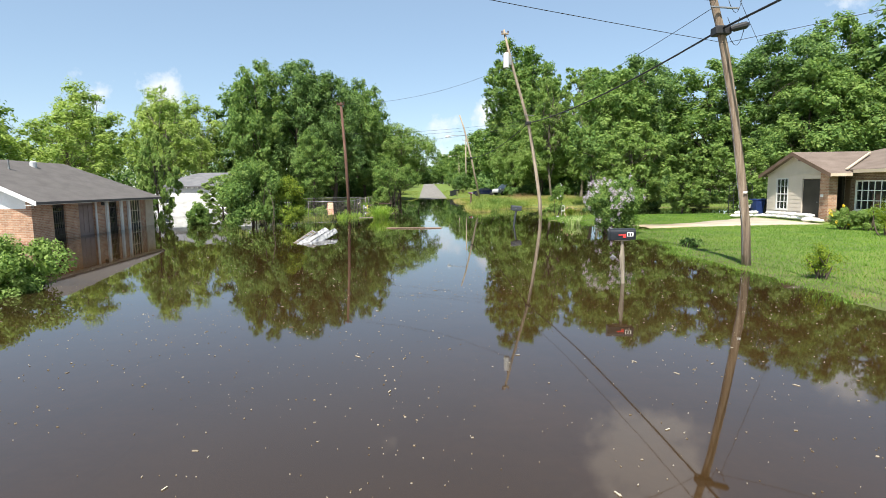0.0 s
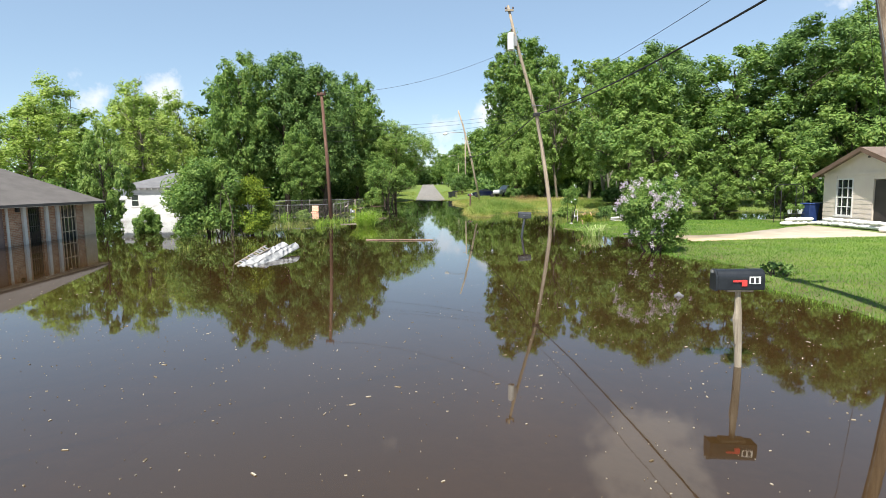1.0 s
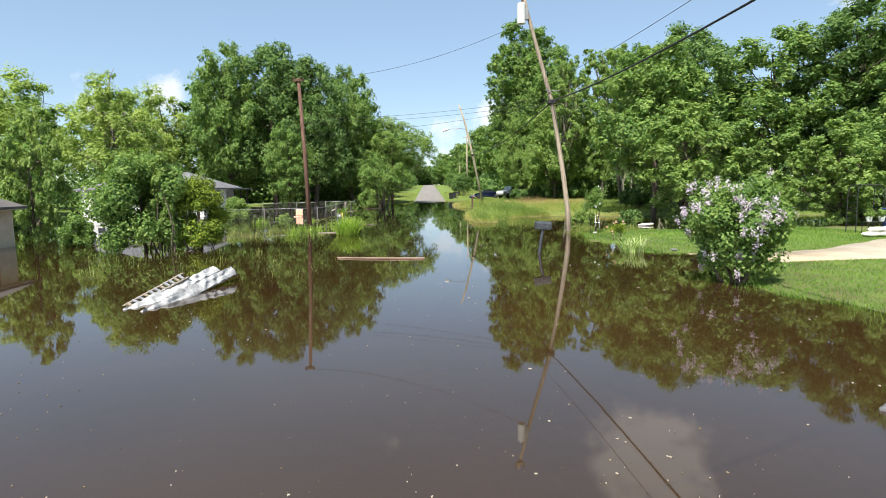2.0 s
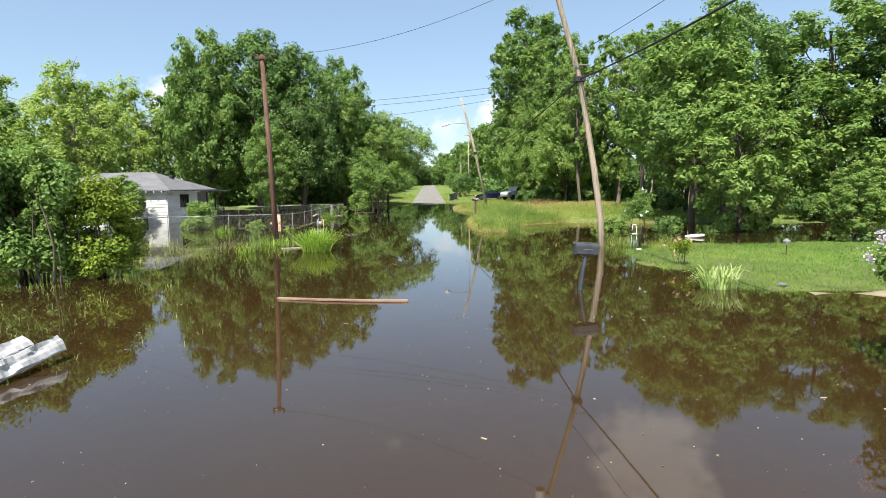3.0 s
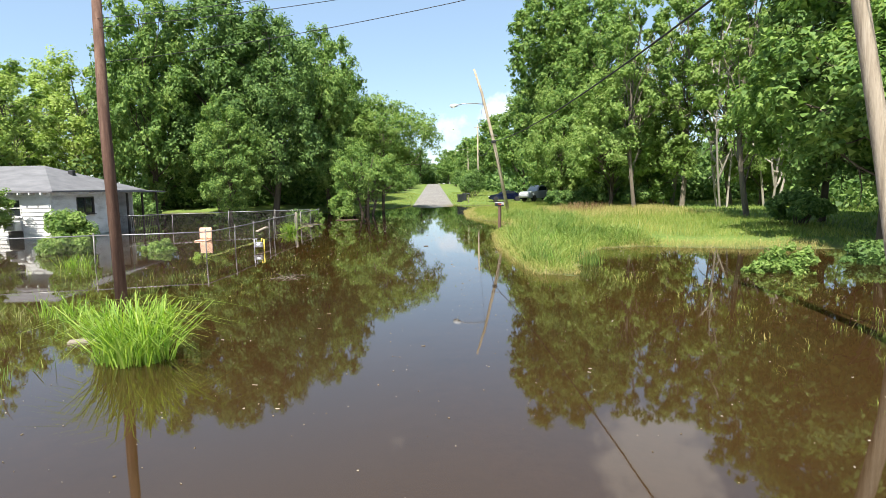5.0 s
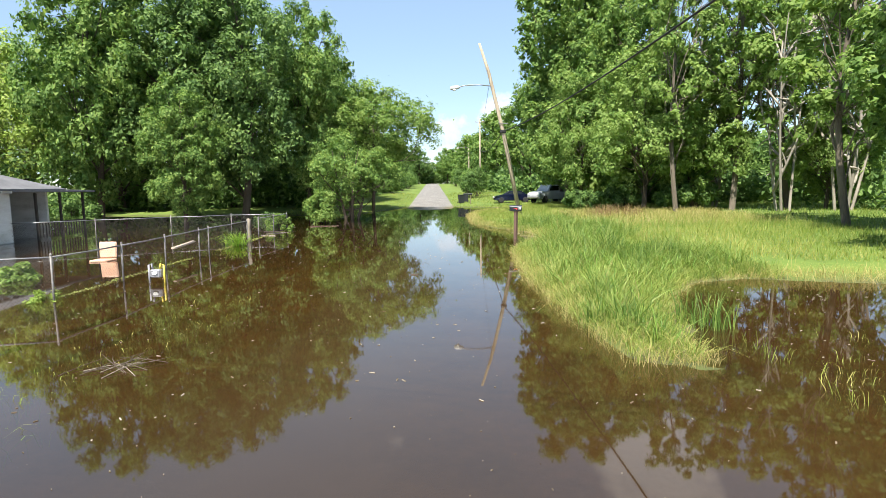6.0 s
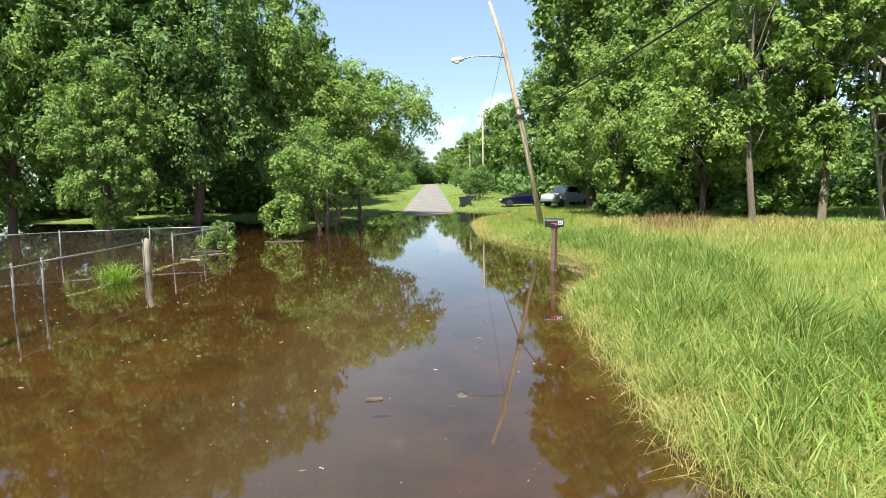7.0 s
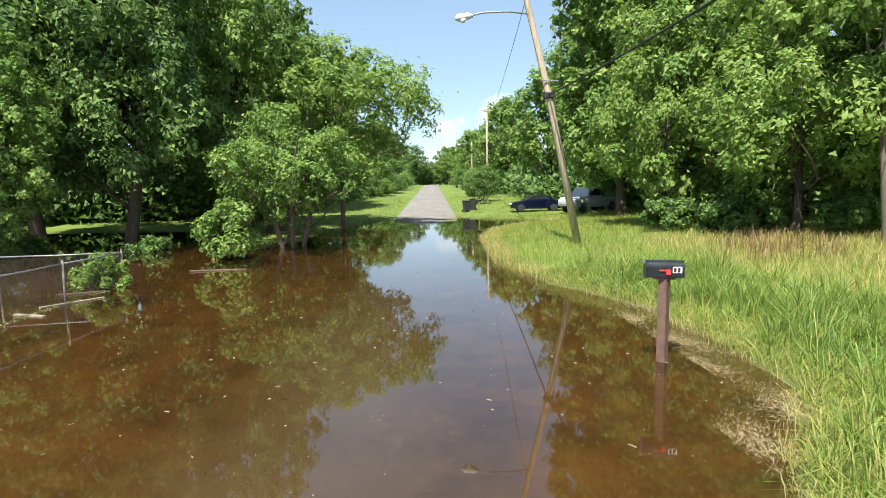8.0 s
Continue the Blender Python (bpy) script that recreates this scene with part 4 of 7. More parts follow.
utility_pole("leaning wooden pole carrying a street lamp", [(5.42, 80, 0.45), (4.13, 80, 6.1), (3.17, 80, 10.1), (2.55, 80, 12.0)], [0.15, 0.13, 0.11, 0.08], M_POLE_PALE, tie_z=6.1, lamp=(9.15, 2.45))
utility_pole("straight slim wooden pole beside the dry road", [(5.9, 140, float(ground_z(5.9, 140))), (5.9, 140, 13.8)], [0.17, 0.11], M_POLE_PALE, cross=[(13.3, 0.8)])
utility_pole("distant wooden pole with a street lamp", [(5.4, 180, float(ground_z(5.4, 180))), (5.4, 180, 12.4)], [0.17, 0.11], M_POLE_PALE, lamp=(11.6, 2.6))
utility_pole("distant wooden pole with a street lamp", [(2.9, 240, float(ground_z(2.9, 240))), (2.9, 240, 15.5)], [0.18, 0.12], M_POLE_PALE, lamp=(15.0, 2.6))
utility_pole("distant wooden pole far down the street", [(1.2, 290, float(ground_z(1.2, 290))), (1.2, 290, 18.0)], [0.2, 0.12], M_POLE_PALE)


def cable(label, a, b, sag, r):
    a, b = Vector(a), Vector(b)
    pts = [a + (b - a) * t - Vector((0, 0, 4 * sag * t * (1 - t))) for t in np.linspace(0, 1, 25)]
    ob = part("overhead_cable", Geo().tube(pts, r, 6), M_BLACK, None, label, smooth=True)
    tagged(ob, "", "cable", "cables over the street")


THICK, THIN = "thick black cable slung between the poles", "thin dark wire strung between the poles"
TIE_1, TIE_2, TIE_3 = (7.16, 14.8, 6.09), (6.19, 40.8, 6.6), (4.1, 79.8, 6.1)
cable(THICK, (7.3, -30, 6.6), TIE_1, 0.5, 0.03)
cable(THICK, TIE_1, TIE_2, 0.35, 0.03)
cable(THICK, TIE_2, TIE_3, 0.6, 0.03)
cable(THICK, TIE_3, (5.9, 139.8, 8.6), 0.8, 0.03)
cable(THIN, (-8.0, 46.1, 8.9), (5.0, 40.8, 10.6), 0.75, 0.009)
for z0, z1 in ((6.5, 6.8), (6.3, 6.55), (5.5, 6.45)):
    cable(THIN, (-7.8, 45.7, z0), (6.15, 40.9, z1), 0.27, 0.007)
cable(THIN, (-8.0, 46.1, 8.85), (-32, 52, 5.0), 0.8, 0.004)
cable(THIN, (6.98, 14.9, 6.65), (5.9, 40.8, 7.5), 0.35, 0.009)
cable(THIN, (7.23, 14.9, 5.75), (-13, 1.5, 5.5), 0.12, 0.007)
cable(THIN, (6.98, 14.9, 6.78), (-13, 4.8, 6.3), 0.35, 0.006)
cable(THIN, (7.28, 14.9, 5.75), (20, 10.8, 7.9), 0.1, 0.007)
cable(THIN, (6.42, 15.05, 9.4), (20.5, 31.7, 3.76), 0.25, 0.007)
cable(THIN, (3.3, 80, 9.9), (5.9, 139.8, 12.0), 0.8, 0.012)

# ---------------------------------------------------------------- houses
def window(parent, m, w, h, cols, rows, frame_mat, depth=0.09):
    """A window set on a wall; local x along the wall, y into it, z up from the sill."""
    g = Geo()
    b = 0.06
    for x0, x1, z0, z1 in ((-w / 2, w / 2, 0, b), (-w / 2, w / 2, h - b, h), (-w / 2, -w / 2 + b, b, h - b), (w / 2 - b, w / 2, b, h - b)):
        g.box(x0, x1, -0.04, depth, z0, z1, m)
    win = part("window", g, frame_mat, parent)
    bars = Geo()
    for i in range(1, cols):
        x = -w / 2 + w * i / cols
        bars.box(x - 0.018, x + 0.018, -0.01, 0.02, b, h - b, m)
    for i in range(1, rows):
        z = h * i / rows
        t = 0.03 if rows % 2 == 0 and i == rows // 2 else 0.018
        bars.box(-w / 2 + b, w / 2 - b, -0.012, 0.022, z - t, z + t, m)
    if cols > 1 or rows > 1:
        part("glazing_bars", bars, frame_mat, win)
    part("pane", Geo().box(-w / 2 + b, w / 2 - b, 0.03, 0.045, b, h - b, m), M_GLASS, win)
    part("sill", Geo().box(-w / 2 - 0.05, w / 2 + 0.05, -0.09, depth, -0.05, 0, m), frame_mat, win)
    return win


def wall_with_holes(s0, s1, z0, z1, holes, thick, m):
    """A wall along local x with rectangular openings (x0, x1, z0, z1)."""
    g = Geo()
    xs = sorted({s0, s1, *[v for h in holes for v in h[:2]]})
    for a, b in zip(xs, xs[1:]):
        cuts = sorted([(h[2], h[3]) for h in holes if h[0] <= a + 1e-6 and h[1] >= b - 1e-6])
        z = z0
        for c0, c1 in cuts:
            if c0 > z + 1e-6:
                g.box(a, b, 0, thick, z, c0, m)
            z = c1
        if z1 > z + 1e-6:
            g.box(a, b, 0, thick, z, z1, m)
    return g


def siding(parent, mat, m, s0, s1, z0, z1, holes=(), step=0.2, proud=0.035, name="siding_board"):
    """Lapped boards, each a wedge that stands proud at its foot, broken at the openings."""
    z = z0
    while z < z1 - 0.02:
        zt = min(z + step, z1)
        runs = [(s0, s1)]
        for h in holes:
            if h[2] < zt - 0.02 and h[3] > z + 0.02:
                cut = []
                for a, b in runs:
                    if h[0] > a:
                        cut.append((a, min(b, h[0])))
                    if h[1] < b:
                        cut.append((max(a, h[1]), b))
                runs = [r for r in cut if r[1] - r[0] > 0.02]
        for a, b in runs:
            vs = [m @ Vector(p) for p in ((a, -proud, z), (b, -proud, z), (b, -0.006, zt), (a, -0.006, zt), (a, 0, z), (b, 0, z), (b, 0, zt), (a, 0, zt))]
            part(name, Geo().add(vs, [(0, 1, 2, 3), (4, 7, 6, 5), (0, 4, 5, 1), (3, 2, 6, 7), (0, 3, 7, 4), (1, 5, 6, 2)]), mat, parent)
        z = zt


def brick_house():
    """The flooded ranch house; local x along the street wall, y into the house."""
    ang = math.degrees(math.atan2(12.5, -1.2))
    base = pose(-17.6, 24.3, 0, 0, 0, ang)
    ob = thing("house", base, "flooded low brick ranch house with a grey shingle roof", "house")
    I = Matrix.Identity(4)
    k, eave, length, deep = 1.2, 1.92, 12.55, 7.2
    holes = [(1.3 * k, 2.15 * k, -0.4, 1.62), (3.1 * k, 4.4 * k, -0.4, 1.68), (5.7 * k, 6.5 * k, -0.4, 1.68), (7.85 * k, 9.0 * k, -0.4, 1.72)]
    part("street_wall", wall_with_holes(0, length, -0.6, eave, holes, 0.22, I), M_BRICK, ob, "pink-tan brick wall")
    part("gable_wall", Geo().box(0.0, 0.22, 0.225, deep, -0.6, 1.5), M_BRICK, ob)
    part("rear_wall", Geo().box(0.225, length, deep - 0.22, deep, -0.6, eave), M_BRICK, ob)
    part("far_wall", Geo().box(length - 0.22, length, 0.225, deep - 0.225, -0.6, eave), M_BRICK, ob)
    # boarded gable above the brick
    ridge = 3.72
    part("gable_boards", Geo().prism([(0, 1.5), (deep, 1.5), (deep, eave), (deep / 2, ridge - 0.12), (0, eave)], "x", 0.02, 0.2), M_WHITE, ob, "white boarded gable")
    a, b = -0.45, length + 0.4
    o = 0.45
    slope = (ridge - eave) / (deep / 2)
    ez = eave - o * slope
    r0, r1 = a, length - 3.0
    t = 0.09
    top = [(a, -o, ez), (b, -o, ez), (r1, deep / 2, ridge), (r0, deep / 2, ridge), (a, deep + o, ez), (b, deep + o, ez)]
    faces = [(0, 1, 2, 3), (3, 2, 5, 4), (1, 5, 2)]
    g = Geo().add([(x, y, z + t) for x, y, z in top], faces).add(top, [tuple(reversed(f)) for f in faces])
    g.add([(x, y, z + dz) for dz in (0, t) for x, y, z in top], [(0, 1, 7, 6), (1, 5, 11, 7), (5, 4, 10, 11), (4, 3, 9, 10), (3, 0, 6, 9)])
    part("roof", g, M_SHINGLE, ob, "weathered grey asphalt shingle roof")
    part("soffit", Geo().box(a, b, -o + 0.03, 0, ez - 0.05, ez - 0.02), M_TRIMGREY, ob)
    part("fascia", Geo().box(a, b, -o - 0.03, -o, ez - 0.02, ez + t - 0.01), M_SHINGLE, ob)
    rk = Geo()
    for y0, z0, y1, z1 in ((-o - 0.03, ez, deep / 2, ridge), (deep + o, ez, deep / 2, ridge)):
        rk.add([(a - 0.03, y0, z0 - 0.08), (a - 0.03, y1, z1 - 0.08), (a - 0.03, y1, z1 + t + 0.02), (a - 0.03, y0, z0 + t + 0.02),
                (a, y0, z0 - 0.08), (a, y1, z1 - 0.08), (a, y1, z1 + t + 0.02), (a, y0, z0 + t + 0.02)],
               [(0, 1, 2, 3), (7, 6, 5, 4), (0, 4, 5, 1), (3, 2, 6, 7), (0, 3, 7, 4), (1, 5, 6, 2)])
    part("rake_board", rk, M_WHITE, ob, "white rake board")
    for name, x0, x1, mat, z1 in (("security_door", 1.3 * k, 2.15 * k, M_DARKDOOR, 1.62), ("panel_door", 3.1 * k, 4.4 * k, M_REDDOOR, 1.68), ("front_door", 5.7 * k, 6.5 * k, M_DARKDOOR, 1.68)):
        door = part(name, Geo().box(x0, x1, 0.1, 0.15, -0.5, z1), mat, ob, bevel=0.005)
        if mat is M_REDDOOR:
            for i in range(3):
                part("panel", Geo().box(x0 + 0.12 + i * 0.46, x0 + 0.48 + i * 0.46, 0.075, 0.099, 0.1, z1 - 0.15), M_REDDOOR, door, bevel=0.01)
            part("frame", Geo().box(x0 - 0.1, x1 + 0.1, -0.05, 0.0, z1, z1 + 0.12).box(x1, x1 + 0.14, -0.05, 0.0, -0.5, z1), M_TRIMGREY, door, bevel=0.005)
        else:
            for i in range(6):
                x = x0 + 0.08 + (x1 - x0 - 0.16) * i / 5
                part("security_bar", Geo().box(x - 0.01, x + 0.01, 0.05, 0.075, -0.4, z1 - 0.05), M_DARKDOOR, door)
            for z in (0.2, 0.75, 1.3, z1 - 0.06):
                part("cross_bar", Geo().box(x0 + 0.02, x1 - 0.02, 0.045, 0.07, z - 0.015, z + 0.015), M_DARKDOOR, door)
            part("glass", Geo().box(x0 + 0.12, x1 - 0.12, 0.086, 0.098, 0.5, z1 - 0.15), M_GLASS, door)
    for x in (5.35, 6.75, 7.5):
        part("column", Geo().box(x * k - 0.1, x * k + 0.1, -0.12, -0.004, -0.6, eave - 0.02), M_TRIMGREY, ob, "grey-white painted pilaster", bevel=0.012)
    part("corner_pilaster", Geo().box(9.5 * k, length - 0.02, -0.06, -0.004, -0.6, eave - 0.02), M_TAN, ob, bevel=0.01)
    window(ob, Matrix.Translation((8.43 * k, 0.06, -0.4)), 1.15 * k, 2.12, 4, 3, M_TAN)
    part("porch_light", Geo().box(5.0 * k - 0.07, 5.0 * k + 0.07, -0.14, 0, 1.45, 1.68), M_BLACK, ob, bevel=0.02)
    part("vent_pipe", Geo().tube([(3.0, 2.6, 3.1), (3.0, 2.6, 3.75)], 0.05, 8), M_STEEL, ob)
    part("roof_vent", Geo().tube([(5.6, 3.0, 3.4), (5.6, 3.0, 3.74), (5.6, 3.0, 3.8)], [0.14, 0.17, 0.08], 12), M_TRANSF, ob)


brick_house()


def white_house():
    ob = thing("house", pose(-20.9, 62.2, 0), "flooded white board house with a grey hipped roof", "house")
    x0, d, eave = -10.9, 8.4, 2.58
    south = Matrix.Identity(4)
    holes_s = [(-2.35, -1.6, 1.25, 2.2), (-9.7, -8.9, 0.75, 1.95)]
    part("south_wall", wall_with_holes(x0, 0, -0.6, eave, holes_s, 0.15, south), M_PEELING, ob)
    siding(ob, M_PEELING, south, x0, 0, 0.02, eave, holes_s, 0.21)
    east = Matrix(((0, -1, 0, 0), (1, 0, 0, 0.155), (0, 0, 1, 0), (0, 0, 0, 1)))
    holes_e = [(1.9, 3.5, 1.25, 2.25)]
    part("east_wall", wall_with_holes(0, 5.2, -0.6, eave, holes_e, 0.15, east), M_PEELING, ob)
    siding(ob, M_PEELING, east, 0, 5.2, 0.02, eave, holes_e, 0.21)
    part("west_wall", Geo().box(x0, x0 + 0.15, 0.155, d, -0.6, eave), M_PEELING, ob)
    part("north_wall", Geo().box(x0 + 0.155, -0.3, d - 0.15, d, -0.6, eave), M_PEELING, ob)
    part("porch_wall", Geo().box(-2.6, -2.45, 5.36, d - 0.155, -0.6, eave).box(-2.45, -0.16, 5.21, 5.355, -0.6, eave), M_PEELING, ob)
    window(ob, Matrix.Translation((-1.975, 0.0, 1.25)), 0.75, 0.95, 1, 2, M_TRIMGREY)
    window(ob, Matrix.Translation((-9.3, 0.0, 0.75)), 0.8, 1.2, 1, 2, M_TRIMGREY)
    window(ob, east @ Matrix.Translation((2.7, 0.0, 1.25)), 1.6, 1.0, 2, 1, M_DARKDOOR)
    ac = part("air_conditioner", Geo().box(-2.3, -1.65, -0.5, -0.04, 0.55, 1.0), M_TRIMGREY, ob, "boxy grey-white window air conditioner", bevel=0.02)
    gr = Geo()
    for i in range(8):
        gr.box(-2.22, -1.73, -0.515, -0.503, 0.6 + i * 0.045, 0.62 + i * 0.045)
    part("grille", gr, M_BLACK, ac)
    # thin dark sheet on the wall below the air conditioner
    part("rear_door", Geo().box(-2.4, -1.6, -0.06, -0.037, -0.6, 0.5), M_DARKDOOR, ob)
    o = 0.42
    ax, bx, ay, by = x0 - o, 0 + o, -o, d + o
    r0, r1, ry_, rz = -7.2, -3.0, 4.0, 4.05
    ez = eave - 0.05
    top = [(ax, ay, ez), (bx, ay, ez), (bx, by, ez), (ax, by, ez), (r0, ry_, rz), (r1, ry_, rz)]
    faces = [(0, 1, 5, 4), (1, 2, 5), (2, 3, 4, 5), (3, 0, 4)]
    t = 0.09
    g = Geo().add([(x, y, z + t) for x, y, z in top], faces).add(top, [tuple(reversed(f)) for f in faces])
    g.add([(x, y, z + dz) for dz in (0, t) for x, y, z in top], [(0, 1, 7, 6), (1, 2, 8, 7), (2, 3, 9, 8), (3, 0, 6, 9)])
    part("roof", g, M_SHINGLE_PALE, ob, "pale grey hipped shingle roof")
    for i in range(19):
        x = ax + 0.3 + i * 0.6
        part("rafter_tail", Geo().box(x - 0.035, x + 0.035, ay - 0.015, 0, ez - 0.12, ez - 0.004), M_PEELING, ob)
    for i in range(9):
        y = ay + 0.6 + i * 0.6
        part("rafter_tail", Geo().box(0, bx + 0.015, y - 0.035, y + 0.035, ez - 0.12, ez - 0.004), M_PEELING, ob)
    pr = [(-2.4, by - 0.02, ez + 0.05), (0.5, 5.0, ez - 0.06), (0.9, 10.6, ez - 0.12), (-2.4, 10.6, ez - 0.02)]
    g = Geo().add([(x, y, z + 0.1) for x, y, z in pr] + pr, [(0, 1, 2, 3), (7, 6, 5, 4), (0, 4, 5, 1), (1, 5, 6, 2), (2, 6, 7, 3), (3, 7, 4, 0)])
    part("porch_roof", g, M_SHINGLE_PALE, ob, "flat grey porch roof")
    for y in (6.6, 8.4, 10.3):
        part("porch_post", Geo().box(0.3, 0.4, y - 0.05, y + 0.05, -0.6, ez - 0.1), M_DARKDOOR, ob)
    for y in np.arange(6.75, 10.2, 0.22):
        part("baluster", Geo().box(0.33, 0.37, y - 0.02, y + 0.02, 0.1, 0.85), M_DARKDOOR, ob)
    part("porch_rail", Geo().box(0.32, 0.38, 6.65, 10.25, 0.85, 0.91), M_DARKDOOR, ob)
    part("roof_vent", Geo().box(-1.9, -1.6, 4.4, 4.7, 3.3, 3.85), M_BLACK, ob, bevel=0.03)


white_house()


def cream_house():
    gz = 0.1
    ob = thing("house", pose(19.8, 34.6, gz), "cream boarded and brown brick house with brown shingles", "house")
    west = Matrix(((0, 1, 0, 0), (-1, 0, 0, 0), (0, 0, 1, 0), (0, 0, 0, 1)))    # local x runs towards the viewer's right, y into the house
    eave, apex = 2.56, 3.64
    W = 5.7
    holes = [(0.94, 2.09, 0.5, 2.3), (3.33, 4.83, 0.0, 2.24)]
    part("front_wall", wall_with_holes(0, 4.86, -0.4, eave, holes, 0.15, west), M_CREAM, ob)
    siding(ob, M_CREAM, west, 0, 4.86, 0.02, eave, holes, 0.22, proud=0.016)
    gw = Geo().add([west @ Vector(p) for p in ((-0.05, 0.0, eave), (W + 0.0, 0.0, eave), (W / 2, 0.0, apex), (-0.05, 0.14, eave), (W, 0.14, eave), (W / 2, 0.14, apex))],
                   [(0, 1, 2), (5, 4, 3), (0, 3, 4, 1), (1, 4, 5, 2), (2, 5, 3, 0)])
    part("gable", gw, M_CREAM, ob, "plain cream gable")
    part("gable_vent", Geo().box(W / 2 + 0.03, W / 2 + 0.2, -0.02, -0.002, 3.22, 3.32, west), M_DARKDOOR, ob)
    part("band_board", Geo().box(-0.03, 4.9, -0.04, -0.018, eave - 0.09, eave + 0.02, west), M_CREAM, ob)
    part("side_wall", Geo().box(-0.15 + 0.0, 0.0, 0.155, 7.0, -0.4, eave, west), M_CREAM, ob)
    # entrance recess, its shade put into a dark wall and front panel
    part("recess_wall", Geo().box(3.2, 4.87, 1.1, 1.24, -0.4, eave, west), M_DARKDOOR, ob)
    door = part("door", Geo().box(3.5, 4.5, 1.04, 1.095, 0.0, 2.1, west), M_DARKDOOR, ob, bevel=0.005)
    part("door_knob", Geo().tube([west @ Vector((4.4, 1.04, 1.0)), west @ Vector((4.4, 0.97, 1.0))], 0.03, 8), M_STEEL, door)
    # flat dark panel over the opening stands for shade in the recess
    dark_sheet = part("storm_door", Geo().box(3.36, 4.8, 0.05, 0.09, 0.0, 2.2, west), M_DARKDOOR, ob, "flat dark panel across the shaded entrance opening", bevel=0.006)
    part("door_knob", Geo().tube([west @ Vector((4.6, 0.05, 1.0)), west @ Vector((4.6, -0.01, 1.0))], 0.03, 8), M_STEEL, dark_sheet)
    part("recess_side", Geo().box(3.18, 3.325, 0.155, 1.095, -0.4, eave, west), M_CREAM, ob)
    part("brick_pier", Geo().box(4.87, 5.55, -0.05, 0.4, -0.4, eave, west), M_BRICK, ob, "reddish brick pier")
    part("name_plate", Geo().box(4.95, 5.17, -0.07, -0.053, 1.28, 1.42, west), M_STICKER, ob)
    holes2 = [(5.65, 7.75, 0.62, 2.12)]
    part("brick_wall", wall_with_holes(4.88, 20.0, -0.4, eave, holes2, 0.2, west @ Matrix.Translation((0, 1.25, 0))), M_BRICK_BR, ob, "brown brick front wall")
    window(ob, west @ Matrix.Translation((1.515, 0.0, 0.5)), 1.15, 1.8, 3, 4, M_TRIMGREY)
    part("shutter", Geo().box(5.0, 5.34, 1.2, 1.245, 0.4, 2.15, west), M_BROWNTRIM, ob, "brown louvred shutter", bevel=0.006)
    window(ob, west @ Matrix.Translation((6.7, 1.27, 0.62)), 2.1, 1.5, 5, 3, M_WHITE)
    # front gable roof running back from the street
    o = 0.36
    t = 0.08

    def slab(name, pts, label=""):
        p = [west @ Vector(q) for q in pts]
        n = len(p)
        g = Geo().add([q + Vector((0, 0, t)) for q in p] + p, [tuple(range(n)), tuple(range(2 * n - 1, n - 1, -1)), *[(i, n + i, n + (i + 1) % n, (i + 1) % n) for i in range(n)]])
        return part(name, g, M_SHINGLE_BR, ob, label)
    sl = (apex - eave) / (W / 2)
    e2 = eave - o * sl
    slab("roof_left", [(-o, -o, e2), (W / 2, -o, apex), (W / 2, 9.0, apex), (-o, 9.0, e2)], "brown shingle gable roof")
    slab("roof_right", [(W / 2, -o, apex), (W + o, -o, e2), (W + o, 1.0, e2), (W / 2 + 0.05, 4.2, apex)])
    ridge_y = 6.4
    rz = 4.7
    slab("main_roof", [(W - 0.3, 0.8, eave + 0.03), (20.4, 0.8, eave + 0.03), (20.4, ridge_y, rz), (8.8, ridge_y, rz), (W / 2, 4.1, apex + 0.02)], "brown shingle main roof")
    slab("hip_roof", [(W / 2, 4.1, apex + 0.02), (8.8, ridge_y, rz), (W / 2, 9.0, apex)])
    slab("hip_roof", [(W / 2, 9.0, apex), (8.8, ridge_y, rz), (2.0, 10.4, eave)])
    slab("hip_roof", [(-o, 9.0, e2), (W / 2, 9.0, apex), (2.0, 10.4, eave)])
    slab("rear_roof", [(8.8, ridge_y, rz), (20.4, ridge_y, rz), (20.4, 10.4, eave), (2.0, 10.4, eave)])
    part("valley_flashing", Geo().add([west @ Vector(q) for q in ((W + 0.0, 0.62, eave + 0.16), (W + 0.22, 0.62, eave + 0.16), (W - 1.75, 3.2, apex - 0.02), (W - 1.95, 3.2, apex - 0.02),
                                                                  (W + 0.0, 0.62, eave + 0.1), (W + 0.22, 0.62, eave + 0.1), (W - 1.75, 3.2, apex - 0.08), (W - 1.95, 3.2, apex - 0.08))],
                                      [(0, 1, 2, 3), (7, 6, 5, 4), (0, 4, 5, 1), (1, 5, 6, 2), (2, 6, 7, 3), (3, 7, 4, 0)]), M_TAN, ob, "pale metal valley strip")
    for pts in (((-o - 0.02, e2), (W / 2, apex)), ((W / 2, apex), (W + o + 0.02, e2))):
        (xa, za), (xb, zb) = pts
        vs = [west @ Vector(q) for q in ((xa, -o - 0.03, za - 0.12), (xb, -o - 0.03, zb - 0.12), (xb, -o - 0.03, zb + t + 0.01), (xa, -o - 0.03, za + t + 0.01),
                                         (xa, -o, za - 0.12), (xb, -o, zb - 0.12), (xb, -o, zb + t + 0.01), (xa, -o, za + t + 0.01))]
        part("rake_board", Geo().add(vs, [(0, 1, 2, 3), (7, 6, 5, 4), (0, 4, 5, 1), (3, 2, 6, 7), (0, 3, 7, 4), (1, 5, 6, 2)]), M_BROWNTRIM, ob, "brown rake board")
    part("fascia", Geo().box(W + o + 0.05, 20.4, 0.74, 0.79, eave - 0.06, eave + 0.1, west), M_TAN, ob)
